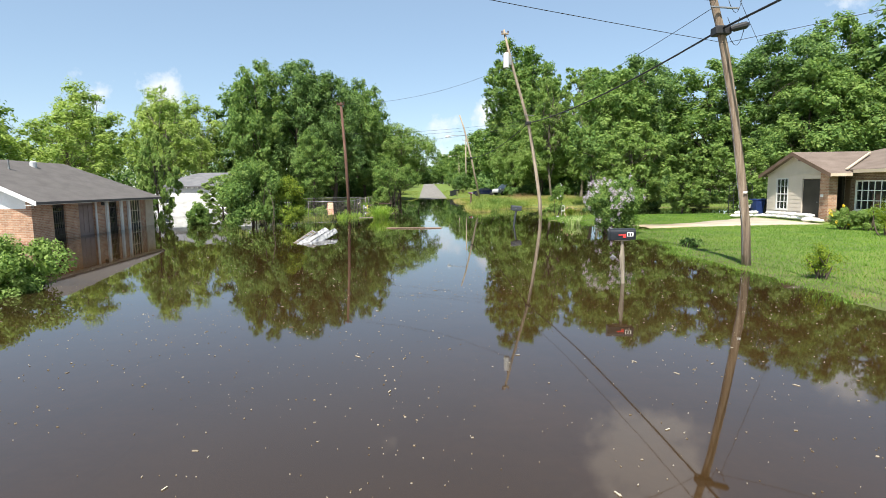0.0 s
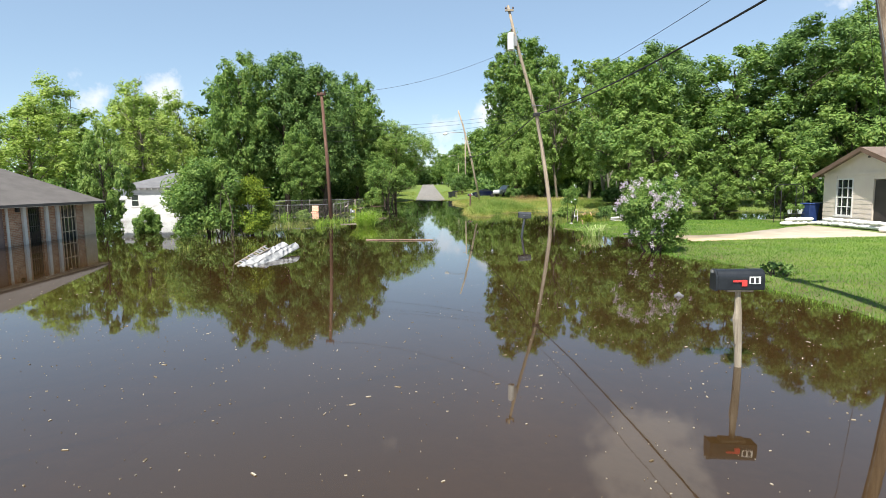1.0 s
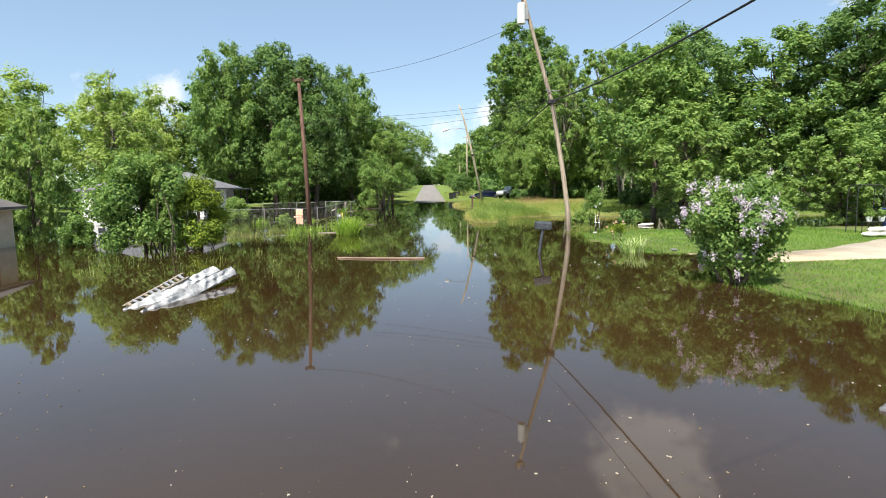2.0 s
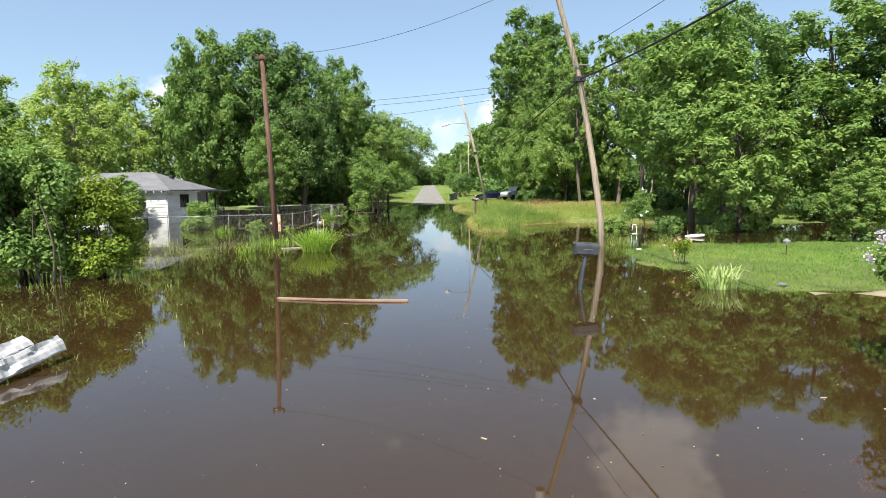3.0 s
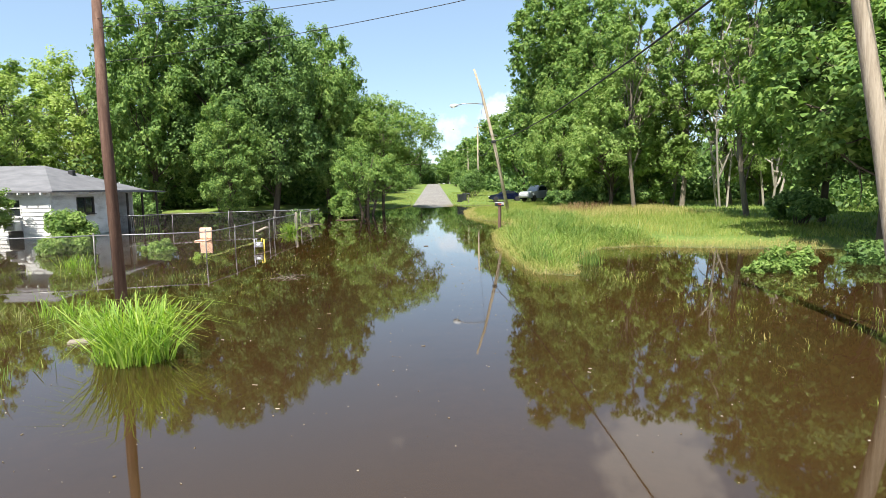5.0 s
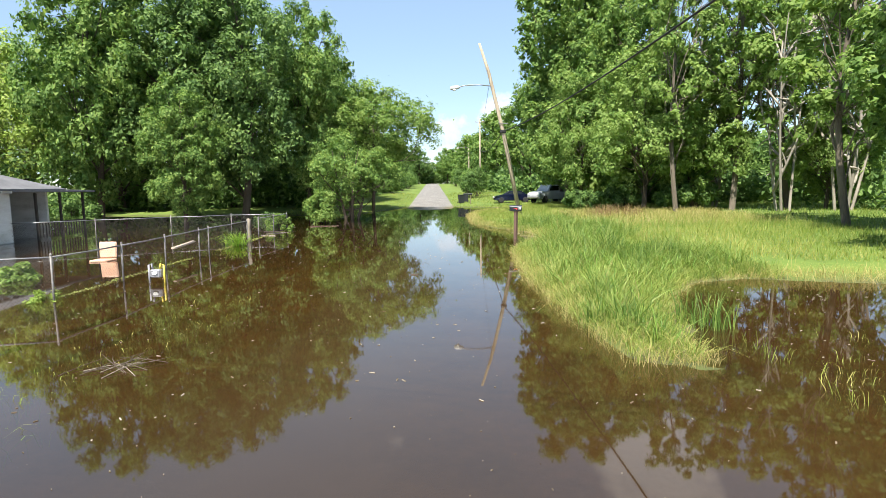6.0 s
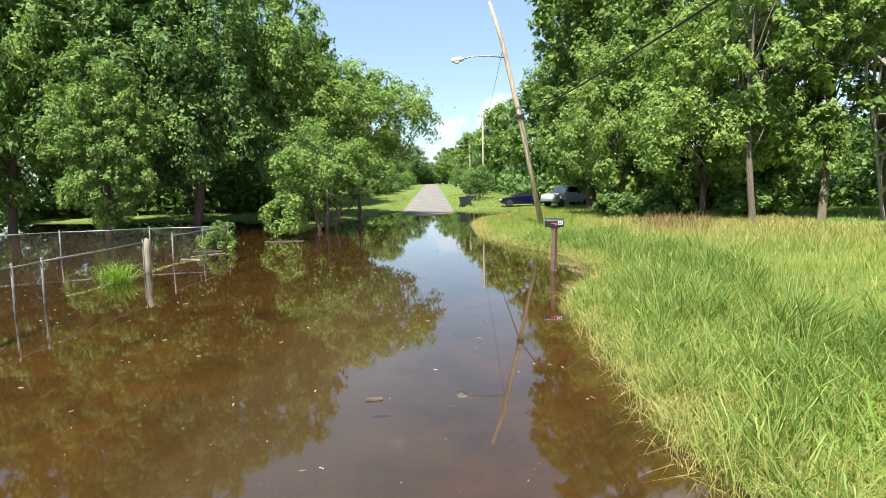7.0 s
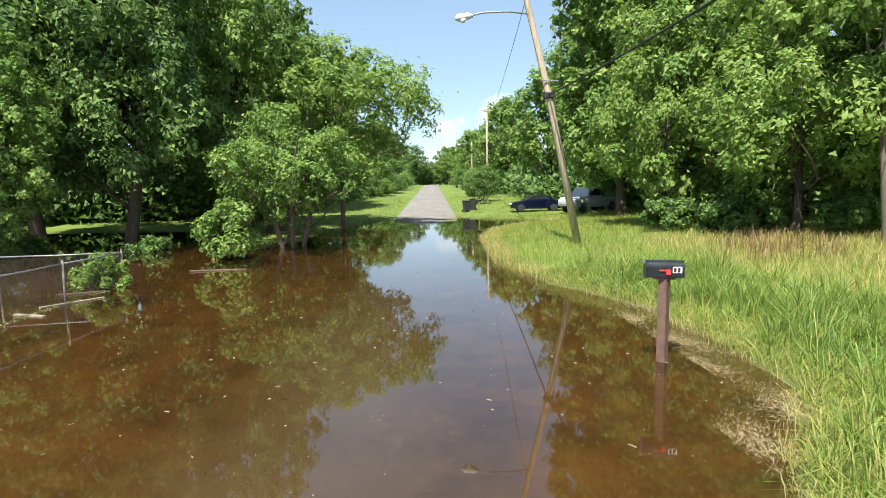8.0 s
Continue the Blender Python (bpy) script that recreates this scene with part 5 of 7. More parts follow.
    part("gable_fascia", Geo().box(W + o, W + o + 0.04, -o, 0.74, e2 - 0.08, e2 + 0.08, west), M_TAN, ob)
    part("soffit", Geo().box(W, 20.4, 0.8, 1.25, eave - 0.07, eave - 0.03, west), M_TAN, ob)
    part("corner_lamp", Geo().tube([west @ Vector((-0.1, -0.15, 2.3)), west @ Vector((-0.1, -0.15, 2.4))], [0.07, 0.04], 10), M_LENS, ob)


cream_house()


def shed():
    g = float(ground_z(22.5, 96))
    ob = thing("shed", pose(22.5, 96, g), "tan board shed half hidden in the woods", "shed")
    part("wall", Geo().box(-2.6, 2.6, -1.6, 1.6, 0.35, 2.7), M_TAN, ob, bevel=0.02)
    part("roof", Geo().prism([(-2.0, 2.65), (2.0, 2.65), (0, 3.4)], "x", -2.9, 2.9), M_SHINGLE_BR, ob)
    part("door", Geo().box(-0.5, 0.5, -1.65, -1.605, 0.4, 2.35), M_DARKDOOR, ob)
    for x in (-2.3, 0, 2.3):
        part("pier", Geo().box(x - 0.15, x + 0.15, -1.5, -1.2, -0.3, 0.345), M_CONCRETE, ob)
    window(ob, Matrix.Translation((1.5, -1.6, 1.3)), 0.8, 0.8, 2, 2, M_WHITE)


shed()

# driveway of the cream house, its lower end under the water
dx = np.linspace(8.7, 18.6, 26)
dv, df = [], []
for i, x in enumerate(dx):
    mid, half = 29.05 + 0.3 * max(0, x - 13), 1.15 + 0.36 * max(0, x - 13)
    for k, s in enumerate((-1, -0.96, 0, 0.96, 1)):
        y = mid + s * half + 0.08 * math.sin(x * 3 + s)
        z = max(float(ground_z(x, y)) + 0.02, -0.075 + 0.045 * (x - 8.7) if x < 11 else 0.028)
        dv.append((x, y, z if abs(s) < 1 else z - 0.1))
    if i:
        for k in range(4):
            a = (i - 1) * 5 + k
            df.append((a, a + 5, a + 6, a + 1))
tagged(part("driveway", Geo().add(dv, df), M_DRIVE, smooth=True), "pale concrete driveway across the lawn", "driveway", kind="structure")


def sandbag(seed):
    rng = np.random.default_rng(seed)
    g = Geo()
    rings, sides = 9, 10
    for i in range(rings):
        u = -1 + 2 * i / (rings - 1)
        w = max(0.04, (1 - abs(u) ** 3.2)) ** 0.6
        for k in range(sides):
            a = 2 * math.pi * k / sides
            g.v.append((u * 0.33 + rng.normal() * 0.006, math.cos(a) * 0.2 * w + rng.normal() * 0.008, 0.1 + math.sin(a) * 0.105 * w + rng.normal() * 0.006))
    for i in range(rings - 1):
        for k in range(sides):
            a, b = i * sides + k, i * sides + (k + 1) % sides
            g.f.append((a, b, b + sides, a + sides))
    me = g.mesh("sandbag", smooth=True)
    me.materials.append(M_SANDBAG)
    return me


BAGS = [sandbag(s) for s in range(4)]
rng = np.random.default_rng(8)
spots = [(19.3, y, 0) for y in np.arange(29.2, 34.2, 0.44)] + [(19.36, y + 0.2, 1) for y in np.arange(29.6, 33.9, 0.48)] + [(17.5 + i * 0.46, 33.9 + 0.1 * i, 0) for i in range(4)] + [(17.8 + i * 0.46, 33.95 + 0.1 * i, 1) for i in range(3)] + [(18.75, 29.0, 0), (19.0, 28.6, 0)]
for i, (x, y, row) in enumerate(spots):
    ob = new("sandbag", BAGS[i % 4])
    ob.matrix_basis = pose(x + rng.normal() * 0.04, y, float(ground_z(x, y)) + (0.02 if row == 0 else 0.2), rng.normal() * 3, rng.normal() * 3, 90 + rng.normal() * 9 if x > 19.2 else rng.normal() * 12)
    tagged(ob, "filled white woven sandbag laid along the house wall", "sandbag", "sandbags round the house")


# ---------------------------------------------------------------- mailboxes
def mailbox(label, foot, top, yaw, body_mat, post_mat, post_r, flag, size=(0.56, 0.2, 0.25), square=False, split=False):
    foot, top = Vector(foot), Vector(top)
    ob = thing("mailbox", Matrix.Translation(foot), label, "mailbox", "mailboxes along the street")
    d = top - foot
    low = Vector((-d.x * 0.3, -d.y * 0.3, -0.45))
    if split:
        part("post", Geo().tube([low, d * 0.3, d * 0.62, d], [post_r, post_r * 1.1, post_r * 1.15, post_r * 0.75], 7), post_mat, ob, "grey split wooden post")
        part("splinter", Geo().tube([d * 0.3 + Vector((-0.05, -0.03, 0)), d * 0.62 + Vector((-0.045, -0.03, 0)), d * 0.85 + Vector((-0.02, -0.02, 0))], [0.008, 0.035, 0.006], 5), post_mat, ob)
    else:
        part("post", Geo().tube([low, d * 0.5, d], post_r, 4 if square else 10), post_mat, ob)
    L, w, h = size
    roll = math.degrees(math.atan2(d.x, d.z)) * 0.5
    m = Matrix.Translation(d) @ pose(0, 0, 0, 0, roll, yaw)
    out = [(-w / 2, 0), (w / 2, 0), (w / 2, h * 0.58)] + [(w / 2 * math.cos(t), h * 0.58 + h * 0.42 * math.sin(t)) for t in np.linspace(0.25, math.pi - 0.25, 9)] + [(-w / 2, h * 0.58)]
    g = Geo().prism(out, "x", -L / 2, L / 2)
    g.v = [tuple(m @ Vector(p)) for p in g.v]
    box = part("box", g, body_mat, ob, bevel=0.006)
    g = Geo().prism([(u * 1.05, -0.008 + v * 1.05) for u, v in out], "x", -L / 2 - 0.025, -L / 2 - 0.004)
    g.v = [tuple(m @ Vector(p)) for p in g.v]
    door = part("door", g, body_mat, box)
    part("latch", Geo().box(-L / 2 - 0.05, -L / 2 - 0.026, -0.02, 0.02, h * 0.82, h * 0.95, m), M_STEEL, door)
    part("bracket", Geo().box(-L * 0.28, L * 0.28, -w * 0.35, w * 0.35, -0.03, -0.002, m), post_mat, ob)
    if flag:
        part("flag", Geo().box(-0.1, 0.02, -w / 2 - 0.016, -w / 2 - 0.008, 0.1, 0.122, m).box(0.0, 0.06, -w / 2 - 0.018, -w / 2 - 0.009, 0.05, 0.125, m), M_RED, box, "red signal flag")
        part("sticker", Geo().box(0.09, 0.22, -w / 2 - 0.007, -w / 2 - 0.003, 0.075, 0.165, m), M_STICKER, box, "white sticker")
        bars = Geo()
        for i in range(2):
            bars.box(0.105 + i * 0.055, 0.14 + i * 0.055, -w / 2 - 0.011, -w / 2 - 0.0075, 0.085, 0.155, m)
        part("sticker_marks", bars, M_BLACK, box)
    else:
        bars = Geo()
        for i in range(5):
            bars.box(-0.1 + i * 0.05, -0.07 + i * 0.05, -w / 2 - 0.006, -w / 2 - 0.002, 0.1, 0.115, m)
        part("faint_marks", bars, M_STEEL, box)
    return ob


mailbox("black steel mailbox with red flag on split post", (4.01, 12.5, 0.0), (3.99, 12.54, 0.98), -6, M_BOXBLACK, M_POSTWOOD, 0.042, True, size=(0.55, 0.2, 0.25), split=True)
mailbox("scuffed grey-blue steel mailbox on a leaning dark post", (3.89, 31.03, 0.0), (4.04, 31.05, 0.84), 4, M_BOXGREY, M_BOXGREY, 0.055, False, size=(0.54, 0.2, 0.27))
mailbox("black steel mailbox with red flag on brown post", (3.3, 65.75, 0.0), (3.33, 65.8, 1.27), -8, M_BOXBLACK, M_POSTRED, 0.088, True, size=(0.52, 0.2, 0.25), square=True)


# ---------------------------------------------------------------- chain-link fence
M_OLDSTEEL = material("weathered_galvanised_pipe", [(0.09, 0.08, 0.07), (0.18, 0.17, 0.16), (0.26, 0.25, 0.24)], 0.65, 6, 40, 0.2, metal=0.4)
M_WIRE = material("rusty_wire", [(0.05, 0.043, 0.036), (0.11, 0.1, 0.09)], 0.6, 5, 40, 0, metal=0.5)

def fence():
    ob = thing("fence", pose(-8.9, 53.2, 0), "galvanised chain-link yard fence standing in floodwater", "fence")
    O = Vector((-8.9, 53.2, 0))
    runs = [[(-18.5, 50.2), (-15.6, 51.2), (-12.3, 52.0), (-8.7, 52.9)],
            [(-8.7, 52.9), (-8.6, 55.5), (-8.7, 58.05), (-8.9, 60.95), (-8.95, 61.9), (-9.0, 66.25)],
            [(-9.3, 68.7), (-9.25, 71.0), (-9.2, 73.4)],
            [(-9.2, 73.4), (-12.2, 72.7), (-15.0, 71.3), (-18.0, 69.4), (-21, 67.4)]]
    top = 0.97
    seen = set()
    for run in runs:
        P = [Vector((x, y, 0)) - O for x, y in run]
        for p in P:
            key = (round(p.x, 1), round(p.y, 1))
            if key in seen:
                continue
            seen.add(key)
            post = part("post", Geo().tube([(p.x, p.y, -0.5), (p.x + 0.02, p.y, top + 0.06)], 0.026, 8), M_OLDSTEEL, ob, smooth=True)
            part("cap", Geo().tube([(p.x + 0.02, p.y, top + 0.055), (p.x + 0.02, p.y, top + 0.1)], [0.034, 0.012], 8), M_OLDSTEEL, post)
        for a, b in zip(P, P[1:]):
            part("top_rail", Geo().tube([(a.x, a.y, top), ((a.x + b.x) / 2, (a.y + b.y) / 2, top - 0.015), (b.x, b.y, top)], 0.021, 7), M_STEEL, ob, smooth=True)
            L = (b - a).length
            u = (b - a).normalized()
            g = Geo()
            pitch, h0, h1 = 0.09, -0.15, top - 0.02
            H = h1 - h0
            side = Vector((-u.y, u.x, 0)) * 0.0019
            k = -int(H / pitch) - 1
            while k * pitch < L:
                for sgn in (1, -1):
                    s0, s1 = (k * pitch, k * pitch + H)
                    za, zb = (h0, h1) if sgn > 0 else (h1, h0)
                    ca, cb = max(s0, 0), min(s1, L)
                    if cb - ca < 0.02:
                        continue
                    fa, fb = (ca - s0) / H, (cb - s0) / H
                    p = a + u * ca + Vector((0, 0, za + (zb - za) * fa))
                    q = a + u * cb + Vector((0, 0, za + (zb - za) * fb))
                    n = (q - p).normalized().cross(side).normalized() * 0.0019
                    g.add([p + n, p - n + side, p - n - side, q + n, q - n + side, q - n - side], [(0, 1, 4, 3), (1, 2, 5, 4), (2, 0, 3, 5)])
                k += 1
            part("chain_link_mesh", g, M_WIRE, ob, "grey wire mesh")


fence()


M_YELLOWPIPE = material("yellow_pipe_paint", [(0.5, 0.4, 0.05), (0.62, 0.5, 0.1)], 0.5, 4, 30, 0.05)


def gas_meter():
    ob = thing("gas_meter", pose(-7.45, 55.08, 0) @ Matrix.Diagonal((1, 1, 0.66, 1)), "pale grey gas meter with a yellow pipe in floodwater", "gas meter")
    part("body", Geo().box(-0.15, 0.15, -0.1, 0.1, 0.22, 0.55), M_ALU, ob, "grey meter body", bevel=0.04)
    part("dial", Geo().tube([(0, -0.1, 0.42), (0, -0.13, 0.42)], 0.07, 12), M_STICKER, ob)
    for s in (-1, 1):
        part("pipe", Geo().tube([(s * 0.2, 0, -0.4), (s * 0.2, 0, 0.72), (s * 0.12, 0, 0.78), (s * 0.1, 0, 0.55)], 0.026, 8), M_YELLOWPIPE if s > 0 else M_ALU, ob, "yellow painted pipe" if s > 0 else "", smooth=True)


gas_meter()

ob = thing("plastic_chair", pose(-11.9, 60.0, -0.41) @ Matrix.Diagonal((1.25, 1.25, 1.25, 1)), "peach plastic chair half sunk behind the fence", "chair")
part("seat", Geo().box(-0.26, 0.26, -0.25, 0.25, 0.32, 0.37), M_PEACH, ob, bevel=0.02)
part("backrest", Geo().box(-0.25, 0.25, 0.2, 0.26, 0.4, 0.86, pose(0, 0, 0, -4)), M_PEACH, ob, "peach plastic backrest", bevel=0.03)
for sx in (-1, 1):
    for sy in (-1, 1):
        part("leg", Geo().tube([(sx * 0.23, sy * 0.2, -0.45), (sx * 0.21, sy * 0.18, 0.33)], 0.022, 6), M_BOXBLACK, ob)
part("frame", Geo().tube([(-0.27, 0.24, 0.36), (-0.27, 0.3, 0.95), (0.27, 0.3, 0.95), (0.27, 0.24, 0.36)], 0.014, 6), M_BOXBLACK, ob)

ob = part("wooden_post", Geo().tube([(0, 0, -0.5), (0.01, 0, 0.3), (-0.02, 0.01, 0.7), (0, 0, 1.04), (0.01, 0, 1.06)], [0.1, 0.098, 0.092, 0.088, 0.06], 12), M_POSTWOOD, smooth=True)
ob.matrix_basis = pose(-9.02, 66.52, 0, 0, 2, 35)
tagged(ob, "grey weathered wooden post at the gap of the fence", "post")
ob = part("drift_board", Geo().box(-0.9, 0.9, -0.07, 0.07, -0.02, 0.03), M_TAN, bevel=0.008)
ob.matrix_basis = pose(-8.77, 59.5, 0.57, 4, -2, 94)
tagged(ob, "pale weathered board caught against the fence", "board")


for x, y, L, turn, mat, label in ((-9.05, 71.0, 0.75, 62, M_POSTWOOD, "weathered plank adrift by the wire fence"), (-9.6, 72.3, 0.6, 30, M_BARK, "dark soaked branch adrift by the wire fence"),
                                  (-9.1, 69.6, 0.4, -12, M_POSTWOOD, "short grey board adrift by the wire fence"), (-7.6, 76.2, 0.9, 12, M_POSTRED, "reddish board adrift under the small tree")):
    ob = part("drift_board", Geo().box(-L, L, -0.045, 0.045, -0.02, 0.025), mat, bevel=0.008)
    ob.matrix_basis = pose(x, y, 0.012, 0, 1, turn)
    tagged(ob, label, "board")


# ---------------------------------------------------------------- floating wreckage
def wreckage():
    O = Vector((-5.0, 23.2, 0))
    ob = thing("broken_awning", Matrix.Translation(O), "crumpled pale grey sheet panels and slats in floodwater", "wreckage")
    rng = np.random.default_rng(3)

    def bale(a, b, across, thick):
        """A crumpled sheet folded over into a long flat bale."""
        a, b, across = Vector(a) - O, Vector(b) - O, Vector(across)
        up = (b - a).cross(across).normalized()
        up = -up if up.z < 0 else up
        ring = [(-0.5, 0), (-0.5, 0.8), (-0.46, 1), (-0.2, 1.02), (0, 0.94), (0.22, 1.03), (0.47, 1), (0.5, 0.75), (0.49, 0), (0.1, -0.05)]
        n, m = 64, len(ring)
        g = Geo()
        for i in range(n):
            u = i / (n - 1)
            for j, (s, h) in enumerate(ring):
                jig = 0.006 * rng.normal() + 0.02 * math.sin(u * 41 + j * 0.9 + 2 * math.sin(u * 9)) * (0.3 + 0.7 * math.sin(u * 5 + 1) ** 2) + 0.01 * math.sin(u * 13 + j * 1.7)
                g.v.append(tuple(a + (b - a) * u + across * (s + 0.05 * math.sin(u * 7 + j)) + up * (h * thick + jig)))
        for i in range(n - 1):
            for j in range(m):
                k = i * m
                g.f.append((k + j, k + (j + 1) % m, k + m + (j + 1) % m, k + m + j))
        g.f += [tuple(range(m - 1, -1, -1)), tuple(range((n - 1) * m, n * m))]
        return g

    def slat(a, b, w):
        a, b = Vector(a) - O, Vector(b) - O
        d = (b - a).normalized()
        s = d.cross(Vector((0, 0, 1))).normalized() * w
        t = s.cross(d).normalized() * 0.018
        v = [p + q for p in (a, b) for q in (-s - t, s - t, s + t, -s + t)]
        return Geo().add([tuple(p) for p in v], [(0, 1, 5, 4), (1, 2, 6, 5), (2, 3, 7, 6), (3, 0, 4, 7), (3, 2, 1, 0), (4, 5, 6, 7)])
    part("panel", bale((-5.32, 22.3, -0.1), (-4.97, 26.1, 0.24), (0.16, -0.05, -0.2), 0.06), M_VINYL, ob, "crumpled grey-white sheet")
    part("panel", bale((-5.75, 22.5, -0.08), (-5.34, 25.95, 0.3), (0.22, -0.05, -0.12), 0.06), M_VINYL, ob, "crumpled grey-white sheet")
    rails = [((-6.08, 22.95, -0.02), (-5.68, 24.85, 0.38)), ((-5.86, 22.8, -0.03), (-5.5, 24.75, 0.3))]
    for p, q in rails:
        part("rail", slat(p, q, 0.03), M_POSTWOOD, ob)
    for i in range(11):
        u = 0.06 + i * 0.085
        p, q = (tuple(np.array(r[0]) + (np.array(r[1]) - np.array(r[0])) * u + np.array([0, 0, 0.02])) for r in rails)
        part("slat", slat(p, q, 0.022), M_ALU if i % 3 else M_POSTWOOD, ob)


wreckage()

pts = []
for t in np.linspace(0, 1, 15):
    pts.append((-3.03 + 2.97 * t, 30.48 - 0.52 * t - 0.12 * math.sin(math.pi * t), 0.028 + 0.01 * math.sin(math.pi * t)))
g = Geo()
for i, p in enumerate(pts):
    w = 0.042 + 0.012 * i / 14
    g.v += [(p[0], p[1] - w, p[2] - 0.03), (p[0], p[1] + w, p[2] - 0.03), (p[0], p[1] + w, p[2] + 0.015), (p[0], p[1] - w, p[2] + 0.015)]
    if i:
        a = (i - 1) * 4
        g.f += [(a + k, a + 4 + k, a + 4 + (k + 1) % 4, a + (k + 1) % 4) for k in range(4)]
g.f += [(0, 1, 2, 3), (59, 58, 57, 56)]
tagged(part("plank", g, M_PLANK, bevel=0.006), "long curved pine plank floating on the floodwater", "plank")
tagged(part("driftwood", Geo().tube([(2.17, 34.25, 0.02), (2.08, 33.7, 0.05), (2.04, 33.2, 0.03)], [0.014, 0.022, 0.016], 8), M_BARK), "dark broken branch floating in floodwater", "branch")
tagged(part("driftwood", Geo().box(-0.1, 0.1, -0.03, 0.03, -0.01, 0.025, pose(-0.67, 55.8, 0, 0, 0, 8)), M_BARK, bevel=0.006), "small grey wood scrap floating in floodwater", "wood scrap")
tagged(part("driftwood", Geo().box(-0.5, 0.5, -0.1, 0.1, -0.01, 0.04, pose(-5.6, 41.5, 0, 0, 0, 24)), M_POSTWOOD, bevel=0.01), "soaked grey board beside the bright sedge", "board")


# ---------------------------------------------------------------- vehicles and bins
def wheel(parent, x, y, r):
    ty = part("wheel", Geo().tube([(x, y - 0.1, r), (x, y - 0.08, r), (x, y + 0.08, r), (x, y + 0.1, r)], [r * 0.86, r, r, r * 0.86], 18), M_TYRE, parent, smooth=False)
    part("rim", Geo().tube([(x, y - 0.105, r), (x, y - 0.09, r)], [r * 0.5, r * 0.6], 12), M_STEEL, ty)


def car_body(profile, width, mat, parent, name="body", taper=0.82, belt=0.85):
    """A side profile drawn out in slices that narrow towards the roof."""
    g = Geo()
    n = len(profile)
    for side in (-1, -0.94, 0.94, 1):
        for x, z in profile:
            k = 1.0 if z < belt else 1.0 - (1 - taper) * (z - belt) / 0.55
            inset = 0.0 if abs(side) < 1 else 0.04
            zz = z - (0.03 if abs(side) == 1 and z > 0.4 else 0)
            g.v.append((x * (1 - inset * 0.15), side * width / 2 * k, zz))
    for s in range(3):
        for i in range(n):
            a, b = s * n + i, s * n + (i + 1) % n
            g.f.append((a, b, b + n, a + n))
    g.f += [tuple(range(n)), tuple(reversed(range(3 * n, 4 * n)))]
    return part(name, g, mat, parent, bevel=0.015)


def sedan():
    x, y = 7.9, 107.5
    ob = thing("car", pose(x, y, float(ground_z(x, y)), 0, 0, 180), "dark blue parked sedan on the grass verge", "car")
    prof = [(-2.3, 0.35), (-2.32, 0.62), (-2.2, 0.86), (-1.55, 0.95), (-0.95, 1.32), (-0.2, 1.42), (0.5, 1.36), (1.1, 0.98), (2.0, 0.82), (2.3, 0.62), (2.32, 0.35), (1.8, 0.24), (-1.8, 0.24)]
    car_body(prof, 1.75, M_BLUE, ob)
    for s in (-1, 1):
        part("side_window", Geo().prism([(-1.25, 0.97), (-0.85, 1.27), (-0.2, 1.35), (0.4, 1.29), (0.88, 0.98)], "y", s * 0.79 - 0.02, s * 0.79 + 0.02), M_GLASS, ob)
        part("headlight", Geo().box(2.22, 2.32, s * 0.6 - 0.16, s * 0.6 + 0.16, 0.6, 0.74), M_LENS, ob, bevel=0.02)
        part("tail_light", Geo().box(-2.34, -2.26, s * 0.65 - 0.15, s * 0.65 + 0.15, 0.68, 0.82), M_RED, ob, bevel=0.02)
        for wx in (-1.4, 1.42):
            wheel(ob, wx, s * 0.8, 0.32)
    part("windscreen", Geo().add([(0.56, -0.62, 1.35), (0.56, 0.62, 1.35), (1.12, 0.72, 1.0), (1.12, -0.72, 1.0), (0.5, -0.62, 1.33), (0.5, 0.62, 1.33), (1.06, 0.72, 0.97), (1.06, -0.72, 0.97)],
                                [(0, 1, 2, 3), (7, 6, 5, 4), (0, 4, 5, 1), (1, 5, 6, 2), (2, 6, 7, 3), (3, 7, 4, 0)]), M_GLASS, ob)


def pickup():
    x, y = 11.8, 104.5
    ob = thing("pickup_truck", pose(x, y, float(ground_z(x, y)), 0, 0, 215) @ Matrix.Diagonal((1.0, 1.0, 1.15, 1)), "dusty silver pickup truck parked under the trees", "truck")
    prof = [(-2.6, 0.5), (-2.62, 1.05), (-0.5, 1.08), (-0.45, 1.75), (0.75, 1.8), (1.3, 1.18), (2.4, 1.08), (2.62, 0.85), (2.62, 0.5), (2.0, 0.42), (-2.0, 0.42)]
    car_body(prof, 1.95, M_TRUCK, ob, belt=1.1)
    for s in (-1, 1):
        part("side_window", Geo().prism([(-0.35, 1.2), (-0.32, 1.65), (0.68, 1.68), (1.08, 1.2)], "y", s * 0.86 - 0.03, s * 0.86 + 0.05 * s + 0.03), M_GLASS, ob)
        part("headlight", Geo().box(2.58, 2.66, s * 0.75 - 0.14, s * 0.75 + 0.14, 0.78, 0.98), M_LENS, ob, bevel=0.02)
        for wx in (-1.7, 1.75):
            wheel(ob, wx, s * 0.88, 0.4)
    part("bed_liner", Geo().box(-2.5, -0.6, -0.8, 0.8, 1.081, 1.1), M_BLACK, ob)
    part("bumper", Geo().box(2.6, 2.72, -0.9, 0.9, 0.5, 0.68), M_STEEL, ob, bevel=0.02)


sedan()
pickup()


